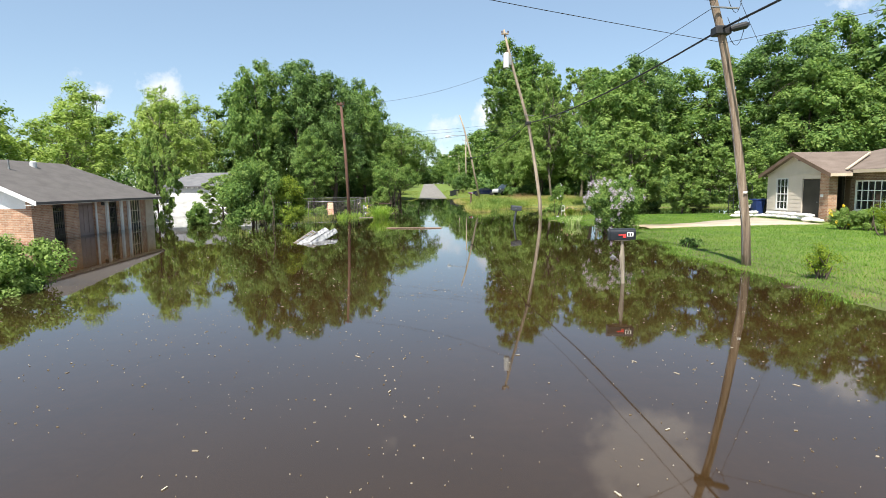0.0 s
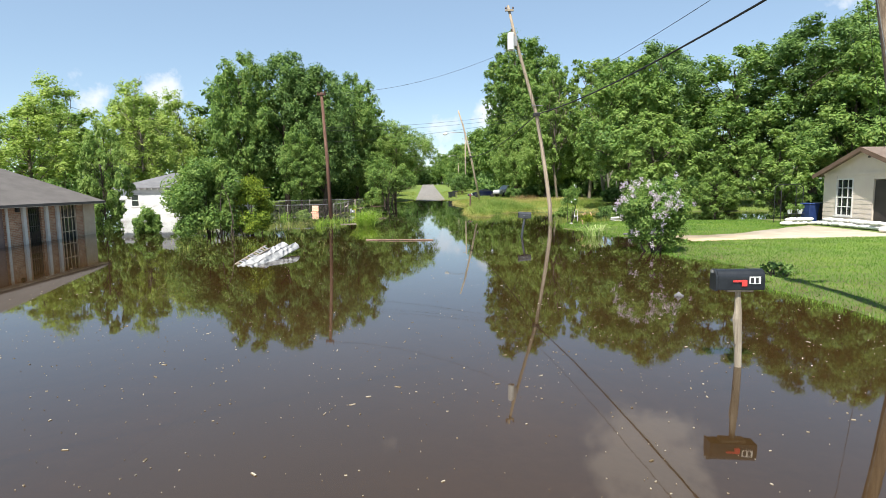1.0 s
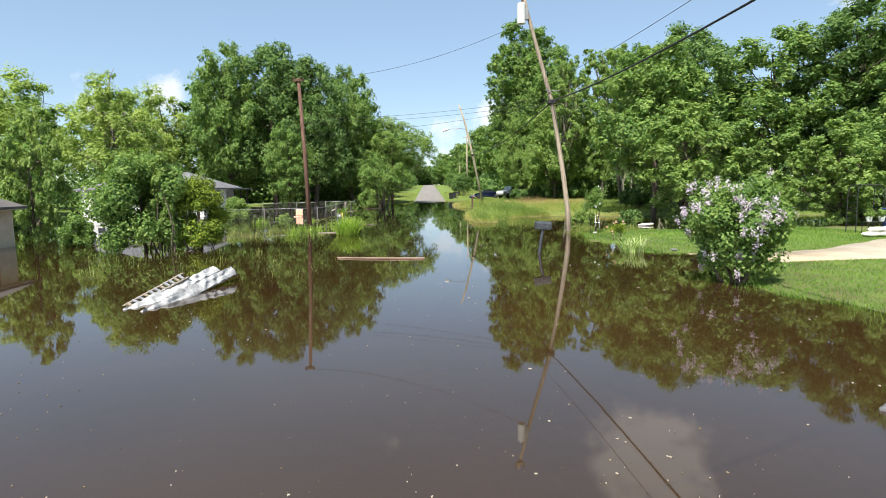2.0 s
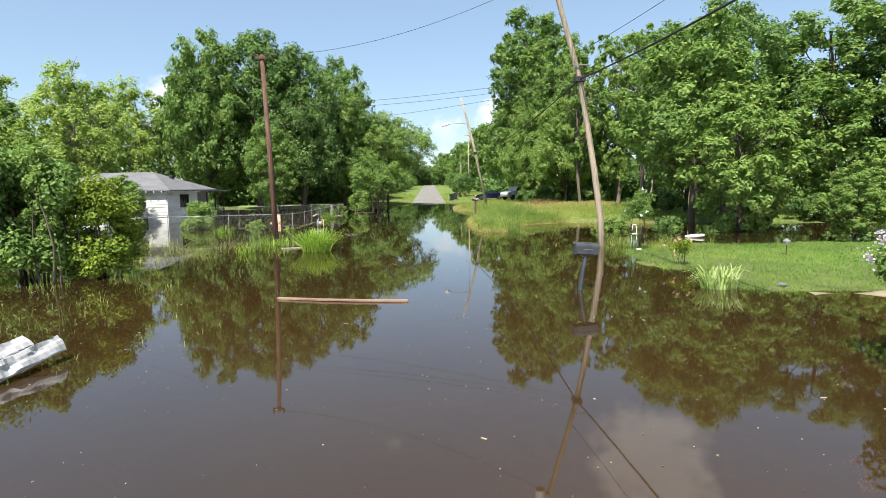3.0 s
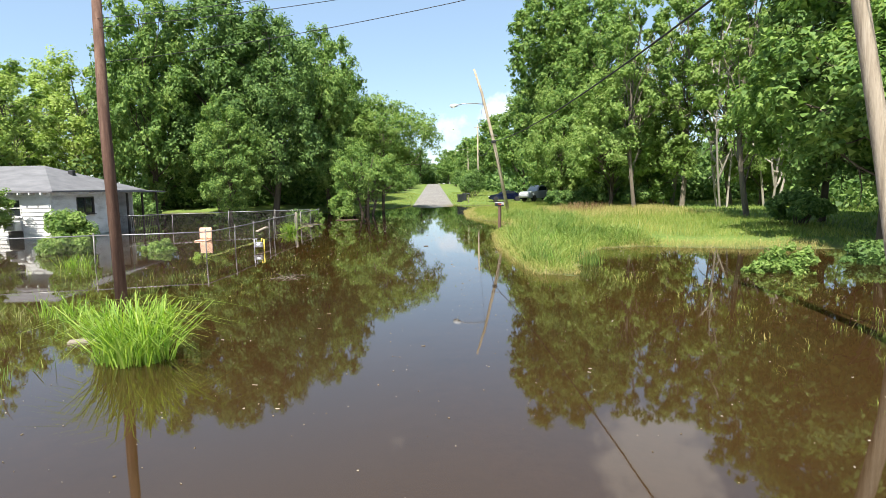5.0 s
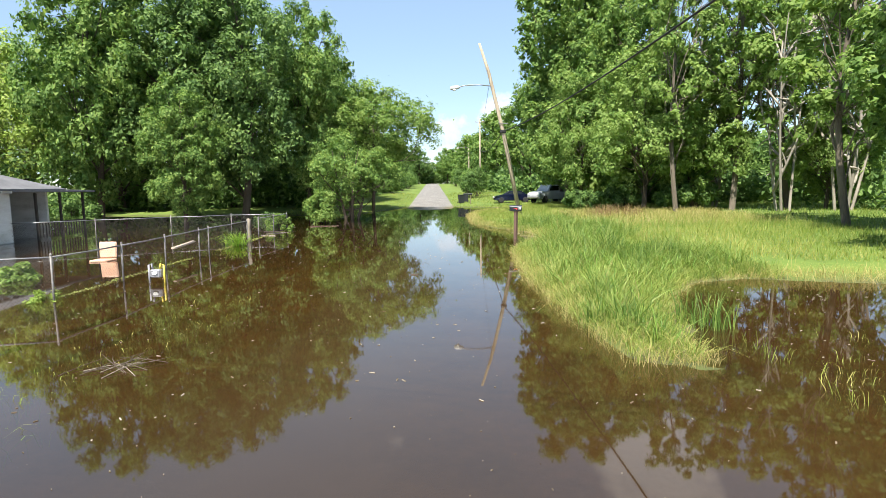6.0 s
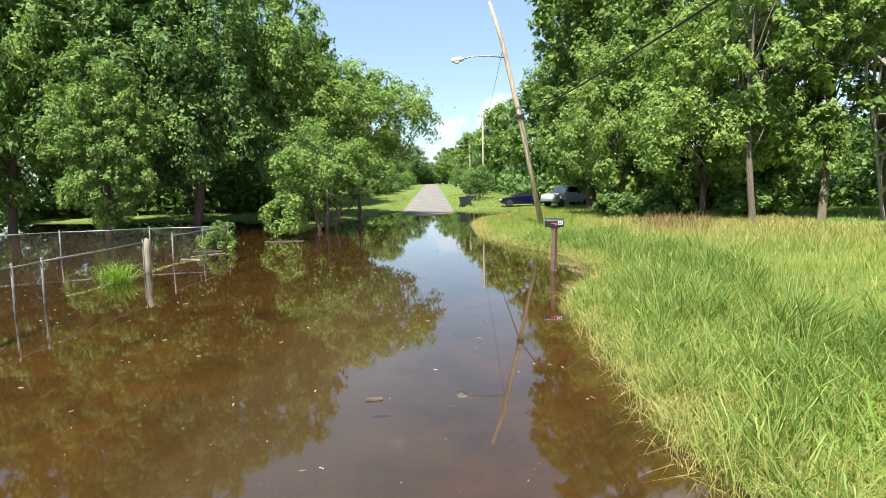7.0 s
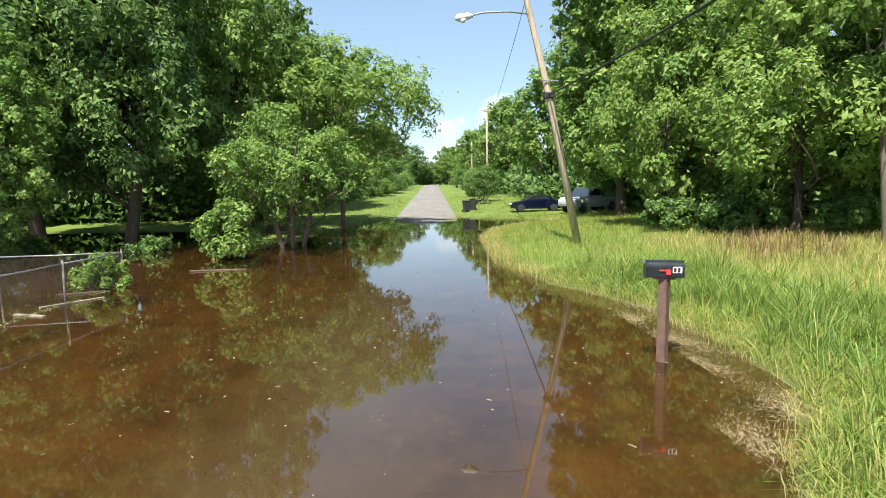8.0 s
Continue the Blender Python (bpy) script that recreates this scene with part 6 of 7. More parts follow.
def wheelie_bin(x, y, mat, label, yaw=0):
    ob = thing("wheelie_bin", pose(x, y, float(ground_z(x, y)), 0, 0, yaw), label, "bin")
    g = Geo().add([(-0.24, -0.26, 0.05), (0.24, -0.26, 0.05), (0.24, 0.26, 0.05), (-0.24, 0.26, 0.05), (-0.3, -0.34, 1.0), (0.3, -0.34, 1.0), (0.3, 0.34, 1.0), (-0.3, 0.34, 1.0)],
                  [(0, 3, 2, 1), (4, 5, 6, 7), (0, 1, 5, 4), (1, 2, 6, 5), (2, 3, 7, 6), (3, 0, 4, 7)])
    part("body", g, mat, ob, bevel=0.02)
    part("lid", Geo().box(-0.32, 0.32, -0.37, 0.37, 1.003, 1.08), mat, ob, bevel=0.03)
    part("handle", Geo().tube([(-0.25, 0.4, 0.98), (0.25, 0.4, 0.98)], 0.02, 6), mat, ob)
    for s in (-1, 1):
        part("wheel", Geo().tube([(s * 0.3, 0.25, 0.12), (s * 0.35, 0.25, 0.12)], 0.12, 12), M_TYRE, ob)


wheelie_bin(1.85, 110, M_BIN, "dark plastic wheelie bin at the roadside", 20)
wheelie_bin(2.5, 111.2, M_BIN, "dark plastic wheelie bin at the roadside", -10)
wheelie_bin(19.7, 35.5, M_BLUEBIN, "blue plastic wheelie bin beside the cream house", 10)
wheelie_bin(20.45, 35.6, M_BIN, "dark plastic wheelie bin beside the cream house", -8)
ob = thing("mailbox", pose(2.9, 107.5, float(ground_z(2.9, 107.5))), "small dark mailbox on a post by the dry road", "mailbox", "mailboxes along the street")
part("post", Geo().tube([(0, 0, -0.3), (0, 0, 1.05)], 0.045, 8), M_POSTWOOD, ob)
part("box", Geo().tube([(-0.24, 0, 1.16), (0.24, 0, 1.16)], 0.11, 10), M_BOXBLACK, ob)

# garden trellis arch by the cream house
ob = thing("garden_arch", pose(19.0, 36.2, float(ground_z(19.0, 36.2))) @ Matrix.Diagonal((1.05, 1, 1.08, 1)), "black metal garden arch beside the cream house", "garden arch")
for y in (-0.3, 0.3):
    part("hoop", Geo().tube([(-0.55, y, -0.1), (-0.55, y, 1.75), (-0.4, y, 1.92), (0.4, y, 1.92), (0.55, y, 1.75), (0.55, y, -0.1)], 0.018, 6), M_BLACK, ob)
for z in np.arange(0.3, 1.9, 0.3):
    part("rung", Geo().tube([(-0.55, -0.3, z), (-0.55, 0.3, z)], 0.01, 5).tube([(0.55, -0.3, z), (0.55, 0.3, z)], 0.01, 5), M_BLACK, ob)

# pots on a low rack beside the bins
ob = thing("plant_rack", pose(18.85, 35.4, float(ground_z(18.85, 35.4))), "low black metal plant rack beside the bins", "plant rack")
part("top", Geo().box(-0.42, 0.42, -0.2, 0.2, 0.5, 0.53), M_BLACK, ob, bevel=0.005)
for sx in (-0.4, 0.4):
    for sy in (-0.18, 0.18):
        part("leg", Geo().tube([(sx, sy, -0.1), (sx, sy, 0.498)], 0.014, 6), M_BLACK, ob)
for px in (18.6, 19.13):
    z = float(ground_z(18.85, 35.4)) + 0.533
    ob = thing("potted_plant", pose(px, 35.4, z), "leafy green plant in a white pot", "potted plant", "pots beside the cream house")
    part("pot", Geo().tube([(0, 0, 0), (0, 0, 0.2), (0, 0, 0.22)], [0.09, 0.13, 0.11], 14), M_WHITE, ob, "white pot")
    pr = np.random.default_rng(int(px * 100))
    d = unit(pr.normal(size=(260, 3)) + np.array([0, 0, 0.6]))
    c = d * pr.uniform(0.05, 0.26, (260, 1)) + np.array([0, 0, 0.3])
    part("foliage", quads_mesh("foliage", leaf_tris(pr, c, d, np.full(260, 0.1), np.full(260, 0.06)), 3), M_LEAF_LIGHT, ob)
tagged(part("stone", Geo().tube([(5.05, 17.0, -0.08), (5.09, 17.0, 0.0), (5.14, 17.0, 0.03), (5.2, 17.0, 0.0), (5.23, 17.0, -0.08)], [0.02, 0.05, 0.065, 0.05, 0.02], 12), M_SHINGLE_PALE, smooth=True), "grey rounded stone breaking the water's surface", "stone")

# white wire plant stand, path light, sunk bench board
ob = thing("plant_stand", pose(9.2, 43.2, -0.32) @ Matrix.Diagonal((0.8, 0.8, 0.88, 1)), "white wire plant stand in shallow floodwater", "plant stand")
for sx in (-1, 1):
    part("leg", Geo().tube([(sx * 0.16, 0, -0.2), (sx * 0.13, 0, 0.75), (sx * 0.1, 0, 1.0)], 0.016, 6), M_WHITE, ob)
part("shelf", Geo().box(-0.15, 0.15, -0.12, 0.12, 0.6, 0.64), M_WHITE, ob, bevel=0.01)
part("hoop", Geo().tube([(-0.12, 0, 0.98), (-0.1, 0, 1.08), (0.1, 0, 1.08), (0.12, 0, 0.98)], 0.016, 6), M_WHITE, ob)
ob = thing("path_light", pose(11.8, 36.2, float(ground_z(11.8, 36.2))), "small black garden path light on the lawn", "path light")
part("stake", Geo().tube([(0, 0, -0.1), (0, 0, 0.38)], 0.012, 6), M_BLACK, ob)
part("shade", Geo().tube([(0, 0, 0.4), (0, 0, 0.44), (0, 0, 0.52)], [0.11, 0.12, 0.03], 12), M_ALU, ob)
part("lens", Geo().tube([(0, 0, 0.33), (0, 0, 0.4)], 0.05, 10), M_LENS, ob)
hoop = [(0.4 * math.cos(t), 0.24 * math.sin(t), 0.05 + 0.03 * math.cos(t)) for t in np.linspace(0, 2 * math.pi, 29)]
ob = part("sunken_tub", Geo().tube(hoop, 0.05, 8, cap=False), M_STONE, smooth=True)
ob.matrix_basis = pose(12.0, 43.4, 0.02, 0, 0, 4)
tagged(ob, "pale plastic tub rim showing above shallow floodwater", "tub")
tagged(part("stone", Geo().tube([(8.42, 30.95, -0.02), (8.49, 30.95, 0.06), (8.64, 30.93, 0.05), (8.72, 30.93, -0.02)], [0.03, 0.055, 0.05, 0.02], 8), M_SHINGLE_PALE, bevel=0.01), "grey stone lying on the wet lawn", "stone")
tagged(part("stone", Geo().tube([(7.76, 38.62, -0.02), (7.8, 38.62, 0.05), (7.92, 38.6, 0.05), (7.97, 38.6, -0.02)], [0.02, 0.06, 0.05, 0.02], 8), M_STONE, bevel=0.01), "pale stone at the foot of the flowering shrub", "stone")

# ---------------------------------------------------------------- shrubs
bush("lilac_bush", "flowering lilac bush with pale purple blossom", "bush", 7.55, 24.7, 1.24, 2.5, 16000, 0.105, M_LEAF, 301, vase=0.45, folded=True, clumps=62, rough=(0.55, 1.0), flower=M_LILAC, head=0.8, flowers=62, low=0.1, fill=0.31)
bush("round_shrub", "large rounded green shrub standing in floodwater", "shrub", -11.3, 33.9, 1.95, 4.4, 17000, 0.135, M_LEAF, 302, folded=True, clumps=52, rough=(0.6, 1.06), low=0.0, fill=0.3)
bush("round_shrub", "small rounded green shrub in the flooded yard", "shrub", -15.8, 36.5, 0.75, 1.9, 4500, 0.12, M_LEAF, 306)
bush("arborvitae", "slim bright green leader rising from the big shrub", "shrub", -10.4, 33.6, 0.55, 4.9, 4000, 0.11, M_LEAF_LIGHT, 319, clumps=26)
bush("arborvitae", "dark green arborvitae with yellow-green tips in floodwater", "shrub", -9.35, 34.5, 1.3, 3.7, 13000, 0.098, M_ARBOR, 303, folded=True, clumps=60, low=0.0, fill=0.27)
bush("round_shrub", "small bright green shrub against the white house", "shrub", -15.6, 55.5, 1.2, 2.3, 8000, 0.14, M_LEAF_LIGHT, 304)
bush("round_shrub", "low leafy shrub standing in floodwater", "shrub", -10.1, 12.6, 1.4, 1.75, 15000, 0.08, M_LEAF_LIGHT, 305, folded=True, clumps=70, rough=(0.4, 1.12), fill=0.3, stems=22)
bush("round_shrub", "small green shrub inside the wire fence", "shrub", -12.0, 56.0, 0.8, 0.9, 3000, 0.13, M_LEAF_LIGHT, 307)
bush("vine_clump", "leafy vine climbing the corner of the wire fence", "vine", -9.5, 72.9, 0.85, 1.35, 1700, 0.11, M_LEAF_LIGHT, 308, low=0.35, rough=(0.3, 1.25), fill=0.25)
bush("weed_clump", "yellow-green weed clump at the fence corner", "weed", -8.95, 52.75, 0.4, 0.75, 1200, 0.07, M_LEAF_YELLOW, 309, rough=(0.3, 1.2), fill=0.3)
bush("rose_of_sharon", "slender shrub with white flowers in floodwater", "shrub", 7.85, 38.8, 0.55, 2.3, 2800, 0.06, M_LEAF, 310, rough=(0.2, 1.2), clumps=26, flower=M_WHITEPETAL, flowers=7, head=0.45, low=0.75, stems=4, stem_r=0.02)
bush("weed_clump", "broad-leaved green weeds at the water's edge", "weed", 8.75, 47.8, 0.55, 0.8, 1500, 0.11, M_LEAF_LIGHT, 311, rough=(0.3, 1.2), fill=0.3, stem_r=0.015)
bush("weed_clump", "tall broad-leaved green weeds at the water's edge", "weed", 9.6, 47.6, 0.75, 1.2, 2000, 0.11, M_LEAF_LIGHT, 312, rough=(0.3, 1.2), fill=0.3, stem_r=0.015)
bush("garden_shrub", "green garden shrub with yellow flowers", "shrub", 17.35, 24.5, 0.55, 0.95, 3000, 0.07, M_LEAF_LIGHT, 313, flower=M_YELLOW, flowers=7, head=0.5)
bush("garden_shrub", "bushy green shrub under the house window", "shrub", 18.1, 23.9, 0.95, 1.0, 6000, 0.07, M_LEAF_LIGHT, 314)
bush("garden_shrub", "wispy tall shrub in front of the brick wall", "shrub", 16.9, 21.4, 0.5, 1.9, 1700, 0.055, M_CONIFER, 315, rough=(0.2, 1.25), fill=0.4)
bush("garden_shrub", "small wispy yellow-green shrub on the lawn", "shrub", 8.5, 12.6, 0.42, 0.75, 1300, 0.04, M_CONIFER, 316, rough=(0.3, 1.2), fill=0.42)
bush("garden_shrub", "small dark-leaved plant on the lawn's wet edge", "shrub", 8.5, 19.3, 0.5, 0.32, 420, 0.1, M_LEAF_DARK, 317)
bush("garden_shrub", "leggy rose bush with peach flowers on the wet lawn", "shrub", 7.8, 34.7, 0.42, 0.75, 520, 0.055, M_CONIFER, 318, rough=(0.3, 1.15), flower=M_PEACH, flowers=10, head=0.3, low=0.25, stem_r=0.012)
for i, (x, y, r, h, mat) in enumerate(((10.2, 83.4, 1.4, 1.7, M_LEAF_DARK), (11.4, 80.4, 1.4, 1.6, M_LEAF_DARK), (12.8, 81.2, 1.8, 2.4, M_LEAF_DARK), (15.3, 78.6, 1.5, 1.9, M_LEAF_DARK), (14.0, 86, 2.2, 3.2, M_LEAF_DARK), (14.5, 93, 2.0, 3.0, M_LEAF_DARK), (17, 80, 2.4, 3.0, M_LEAF_DARK),
                                       (18.5, 50.5, 1.4, 1.5, M_LEAF_DARK), (23, 52, 1.8, 1.7, M_LEAF_DARK), (28.5, 49.5, 1.8, 1.6, M_LEAF_DARK), (35, 47, 2.2, 2.2, M_LEAF_DARK), (41, 45, 2.6, 3.4, M_LEAF),
                                       (-13.5, 83, 1.1, 1.2, M_LEAF_DARK), (-19, 82, 1.5, 1.6, M_LEAF_DARK), (-8.5, 79.6, 1.2, 2.7, M_LEAF_LIGHT), (-26, 79, 2.4, 3.0, M_LEAF_DARK), (-13.5, 100, 2.2, 3.2, M_LEAF),
                                       (-13.5, 114, 2.2, 3.2, M_LEAF), (-33, 70, 2.4, 3.4, M_LEAF), (-38, 60, 2.6, 3.6, M_LEAF), (-44, 50, 2.8, 3.6, M_LEAF_DARK), (-30, 50, 2.0, 2.6, M_LEAF), (-40, 38, 2.8, 3.6, M_LEAF),
                                       
                                       (16.5, 58.5, 1.6, 1.8, M_LEAF_DARK), (13.0, 49.3, 1.0, 1.1, M_LEAF_DARK), (3.4, 121, 1.5, 4.2, M_LEAF_DARK), (4.6, 127, 2.0, 5.0, M_LEAF_DARK), (4.2, 146, 1.8, 4.6, M_LEAF_DARK), (4.6, 165, 2.2, 5.0, M_LEAF), (3.6, 190, 2.4, 5.4, M_LEAF_DARK), (2.6, 215, 2.6, 6, M_LEAF), (-10.5, 150, 2.0, 3.4, M_LEAF), (-10.2, 168, 2.2, 4, M_LEAF_DARK), (-10.4, 190, 2.4, 4.4, M_LEAF), (-11, 214, 2.6, 5, M_LEAF_DARK))):
    bush("undergrowth_shrub", "wild leafy shrub under the woodland trees", "shrub", x, y, r, h, 4000 if y < 84 else 2600, 0.2, mat, 400 + i, "undergrowth along the woods", clumps=34)


# ---------------------------------------------------------------- grass
def blades(name, label, category, rng, xy, h, w, mat, lean=0.35, tri=False, swing=None):
    """Grass: plain spikes where tri is set, else blades of three pieces that arch over at the tip."""
    n = len(xy)
    g = np.maximum(ground_z(xy[:, 0], xy[:, 1]), -0.25) - 0.02
    a = rng.uniform(0, 2 * math.pi, n)
    side = np.stack([np.cos(a), np.sin(a), np.zeros(n)], 1)
    b = rng.uniform(0, 2 * math.pi, n) if swing is None else swing
    k = lean * rng.uniform(0.2, 1.3, n)
    bend = np.stack([np.cos(b), np.sin(b), np.zeros(n)], 1) * (h * k)[:, None]
    foot = np.stack([xy[:, 0], xy[:, 1], g], 1)
    up = np.array([0, 0, 1.0]) * h[:, None]
    W = w[:, None]
    if tri:
        return tagged(part(name, quads_mesh(name, np.stack([foot - side * W, foot + side * W, foot + bend + up], 1).reshape(-1, 3), 3), mat), label, category, kind="stuff")
    m1 = foot + bend * 0.18 + up * 0.45
    m2 = foot + bend * 0.58 + up * (0.86 - 0.12 * np.minimum(k, 1.4))[:, None]
    tip = foot + bend * 1.12 + up * (1 - 0.42 * np.minimum(k, 1.5))[:, None]
    v = np.stack([foot - side * W, foot + side * W, m1 + side * W * 0.9, m1 - side * W * 0.9, m2 + side * W * 0.6, m2 - side * W * 0.6, tip], 1).reshape(-1, 3)
    me = bpy.data.meshes.new(name)
    i = np.arange(n)[:, None] * 7
    loops = np.concatenate([i + np.array([0, 1, 2, 3]), i + np.array([3, 2, 4, 5]), i + np.array([5, 4, 6])], 1)
    me.vertices.add(n * 7)
    me.vertices.foreach_set("co", v.astype(np.float32).ravel())
    me.loops.add(n * 11)
    me.loops.foreach_set("vertex_index", loops.astype(np.int32).ravel())
    me.polygons.add(n * 3)
    me.polygons.foreach_set("loop_start", (np.arange(n)[:, None] * 11 + np.array([0, 4, 8])).astype(np.int32).ravel())
    me.update(calc_edges=True)
    return tagged(part(name, me, mat), label, category, kind="stuff")


def scatter(rng, n, x0, x1, y0, y1, keep):
    xy = np.stack([rng.uniform(x0, x1, n), rng.uniform(y0, y1, n)], 1)
    return xy[keep(xy[:, 0], xy[:, 1])]


rng = np.random.default_rng(77)
clump_n = lambda x, y: 0.5 + 0.5 * np.sin(x * 1.7 + 1.3 * np.sin(y * 0.9)) * np.sin(y * 1.2 + 0.7 * np.sin(x * 1.1))
off_road = lambda x, y: np.abs(x - road_x(y)) > 2.75
edge_d = lambda x, y: edge_distance(x, y, NORTH)
pond = lambda x, y: np.clip(1.6 - np.hypot(np.maximum(x - 6.5, 0) + np.maximum(3.4 - x, 0) * 3, np.maximum(y - 54.2, 0)), 0, 1) * np.clip((x - 3.3) / 0.8, 0, 1)
core = scatter(rng, 5200, 1.5, 8.5, 47.4, 74, lambda x, y: (edge_d(x, y) > 0.2) & (edge_d(x, y) < 3.6) & (rng.random(len(x)) < 0.25 + 0.75 * clump_n(x, y)))
per = 20
e = edge_d(core[:, 0], core[:, 1])
tall = (0.22 + 0.55 * rng.random(len(core)) ** 1.5) * (0.5 + 0.7 * clump_n(core[:, 0] * 1.7, core[:, 1] * 1.4)) * np.clip(0.35 + 0.8 * e, 0.4, 1.15) * np.clip(1.5 - 0.2 * e, 0.6, 1.0) * (1 - 0.45 * pond(core[:, 0], core[:, 1]))
off = rng.normal(size=(len(core) * per, 2)) * 0.1
xy = np.repeat(core, per, 0) + off
blades("tall_grass", "tall lush green verge grass beside the flooded road", "grass", rng, xy, np.repeat(tall, per) * rng.uniform(0.5, 1.2, len(xy)) + 0.12,
       rng.uniform(0.003, 0.01, len(xy)), M_GRASS, 0.8, swing=np.arctan2(off[:, 1], off[:, 0]) + rng.normal(size=len(xy)) * 0.9)
xy = scatter(rng, 52000, 1.5, 8.5, 47.4, 74, lambda x, y: (edge_d(x, y) > 0.05) & (edge_d(x, y) < 3.8))
blades("matted_grass", "matted low grass between the tall verge blades", "grass", rng, xy, rng.uniform(0.15, 0.42, len(xy)), rng.uniform(0.003, 0.008, len(xy)), M_MEADOW, 1.5)
xy = scatter(rng, 4200, 1.8, 8, 47.4, 74, lambda x, y: (edge_d(x, y) > 0.4) & (edge_d(x, y) < 3.5) & (clump_n(x * 1.3 + 2, y * 1.5) > 0.5))
blades("broad_grass", "broad arching cane-grass leaves on the verge", "grass", rng, xy, rng.uniform(0.35, 0.75, len(xy)), rng.uniform(0.006, 0.013, len(xy)), M_CANE, 1.25)
xy = scatter(rng, 130000, 1.2, 17, 47.4, 104, lambda x, y: (edge_d(x, y) > 0.1) & off_road(x, y) & ((edge_d(x, y) > 2.4) | (y > 73)))
blades("meadow_grass", "knee-high yellowing green meadow grass", "grass", rng, xy, (0.12 + 0.3 * rng.random(len(xy)) ** 2 * (0.4 + 0.9 * clump_n(xy[:, 0], xy[:, 1]))), rng.uniform(0.006, 0.014, len(xy)), M_MEADOW, 0.55, True)
xy = scatter(rng, 900, 2.5, 9, 49, 72, lambda x, y: (edge_d(x, y) > 0.3) & (clump_n(x * 2, y * 2) > 0.5))
blades("seeding_grass", "tall pale seed stalks above the verge grass", "grass", rng, xy, rng.uniform(0.7, 1.1, len(xy)), rng.uniform(0.002, 0.004, len(xy)), M_DRYGRASS, 0.4)
xy = scatter(rng, 150000, 1.5, 14, 47.2, 100, lambda x, y: (edge_d(x, y) > -0.12) & (edge_d(x, y) < 0.8 + 0.45 * np.clip((57 - y) / 3, 0, 1)) & off_road(x, y))
blades("bleached_grass", "bleached straw-coloured grass along the water's edge", "grass", rng, xy, rng.uniform(0.14, 0.38, len(xy)) * (1 - 0.6 * pond(xy[:, 0], xy[:, 1])), rng.uniform(0.0018, 0.0045, len(xy)), M_DRYGRASS, 0.9)
xy = scatter(rng, 165000, 7.0, 19.4, 10, 41, lambda x, y: (edge_distance(x, y, LAWN) > -0.3) & ~((x > 8.7) & (np.abs(y - 29.05 - 0.3 * np.maximum(0, x - 13)) < 1.15 + 0.36 * np.maximum(0, x - 13))))
blades("lawn_grass", "mown bright green lawn grass", "grass", rng, xy, rng.uniform(0.04, 0.09, len(xy)), rng.uniform(0.007, 0.014, len(xy)), M_LAWN, 0.9, True)
xy = scatter(rng, 16000, 6.2, 11.5, 9, 40, lambda x, y: (edge_distance(x, y, LAWN) > -0.8) & (edge_distance(x, y, LAWN) < 0.35) & (clump_n(x * 2.1, y * 1.6) > 0.45) & ((y < 26.5) | (y > 30.6)))
blades("drowned_turf", "green lawn blades poking up through shallow water", "grass", rng, xy, rng.uniform(0.1, 0.24, len(xy)), rng.uniform(0.003, 0.006, len(xy)), M_LAWN, 0.6, True)
xy = scatter(rng, 45000, -16, 30, 84, 150, lambda x, y: (edge_distance(x, y, NORTH) > 0.1) & off_road(x, y) & (x < road_x(y) + 30))
blades("verge_grass", "short sunlit grass on the road verges", "grass", rng, xy, rng.uniform(0.08, 0.25, len(xy)), rng.uniform(0.015, 0.03, len(xy)), M_MEADOW, 0.6, True)
xy = scatter(rng, 40000, 14, 42, 38, 90, lambda x, y: edge_distance(x, y, NORTH) > 0.1)
blades("woodland_grass", "shaded grass under the woodland trees", "grass", rng, xy, rng.uniform(0.1, 0.3, len(xy)), rng.uniform(0.012, 0.025, len(xy)), M_GRASS, 0.6, True)
xy = scatter(rng, 14000, 1.6, 8, 47.2, 58, lambda x, y: (edge_d(x, y) > -0.1) & (edge_d(x, y) < 1.0) & (clump_n(x * 1.2, y * 1.5) > 0.25))
blades("flattened_straw", "flattened straw-coloured grass lying at the water's edge", "grass", rng, xy, rng.uniform(0.16, 0.4, len(xy)) * (1 - 0.6 * pond(xy[:, 0], xy[:, 1])), rng.uniform(0.0015, 0.004, len(xy)), M_DRYGRASS, 1.5)
# leaf litter that has drifted against the fence
lt = rng.uniform(0, 1, 2600)
ly = 53 + lt * 20.2
lc = np.stack([-8.72 - 0.5 * lt ** 0.8 + rng.normal(size=2600) * 0.06 + 0.05 * np.sin(ly * 2.1), ly, rng.uniform(0.004, 0.02, 2600)], 1)
lc = lc[(np.sin(ly * 1.3) + np.sin(ly * 0.47 + 1)) > -0.9]
ln = rng.uniform(0.03, 0.08, len(lc))
tagged(part("leaf_litter", quads_mesh("leaf_litter", leaf_tris(rng, lc, unit(rng.normal(size=(len(lc), 3)) * 0.25 + np.array([0, 0, 1.0])), ln, ln * 0.5), 3), M_DYING), "brown leaf litter floating along the wire fence", "litter", kind="stuff")
xy = scatter(rng, 9000, 7.5, 17, 66, 80, lambda x, y: (edge_d(x, y) > 2.0) & (rng.random(len(x)) < np.clip((y - 64) / 10, 0, 1)))
blades("straw_meadow", "pale straw-coloured grass towards the trees", "grass", rng, xy, rng.uniform(0.3, 0.55, len(xy)), rng.uniform(0.004, 0.008, len(xy)), M_DRYGRASS, 0.7)
xy = scatter(rng, 800, 8.6, 12.0, 73.2, 76.5, lambda x, y: clump_n(x * 1.9, y * 2.2) > 0.4)
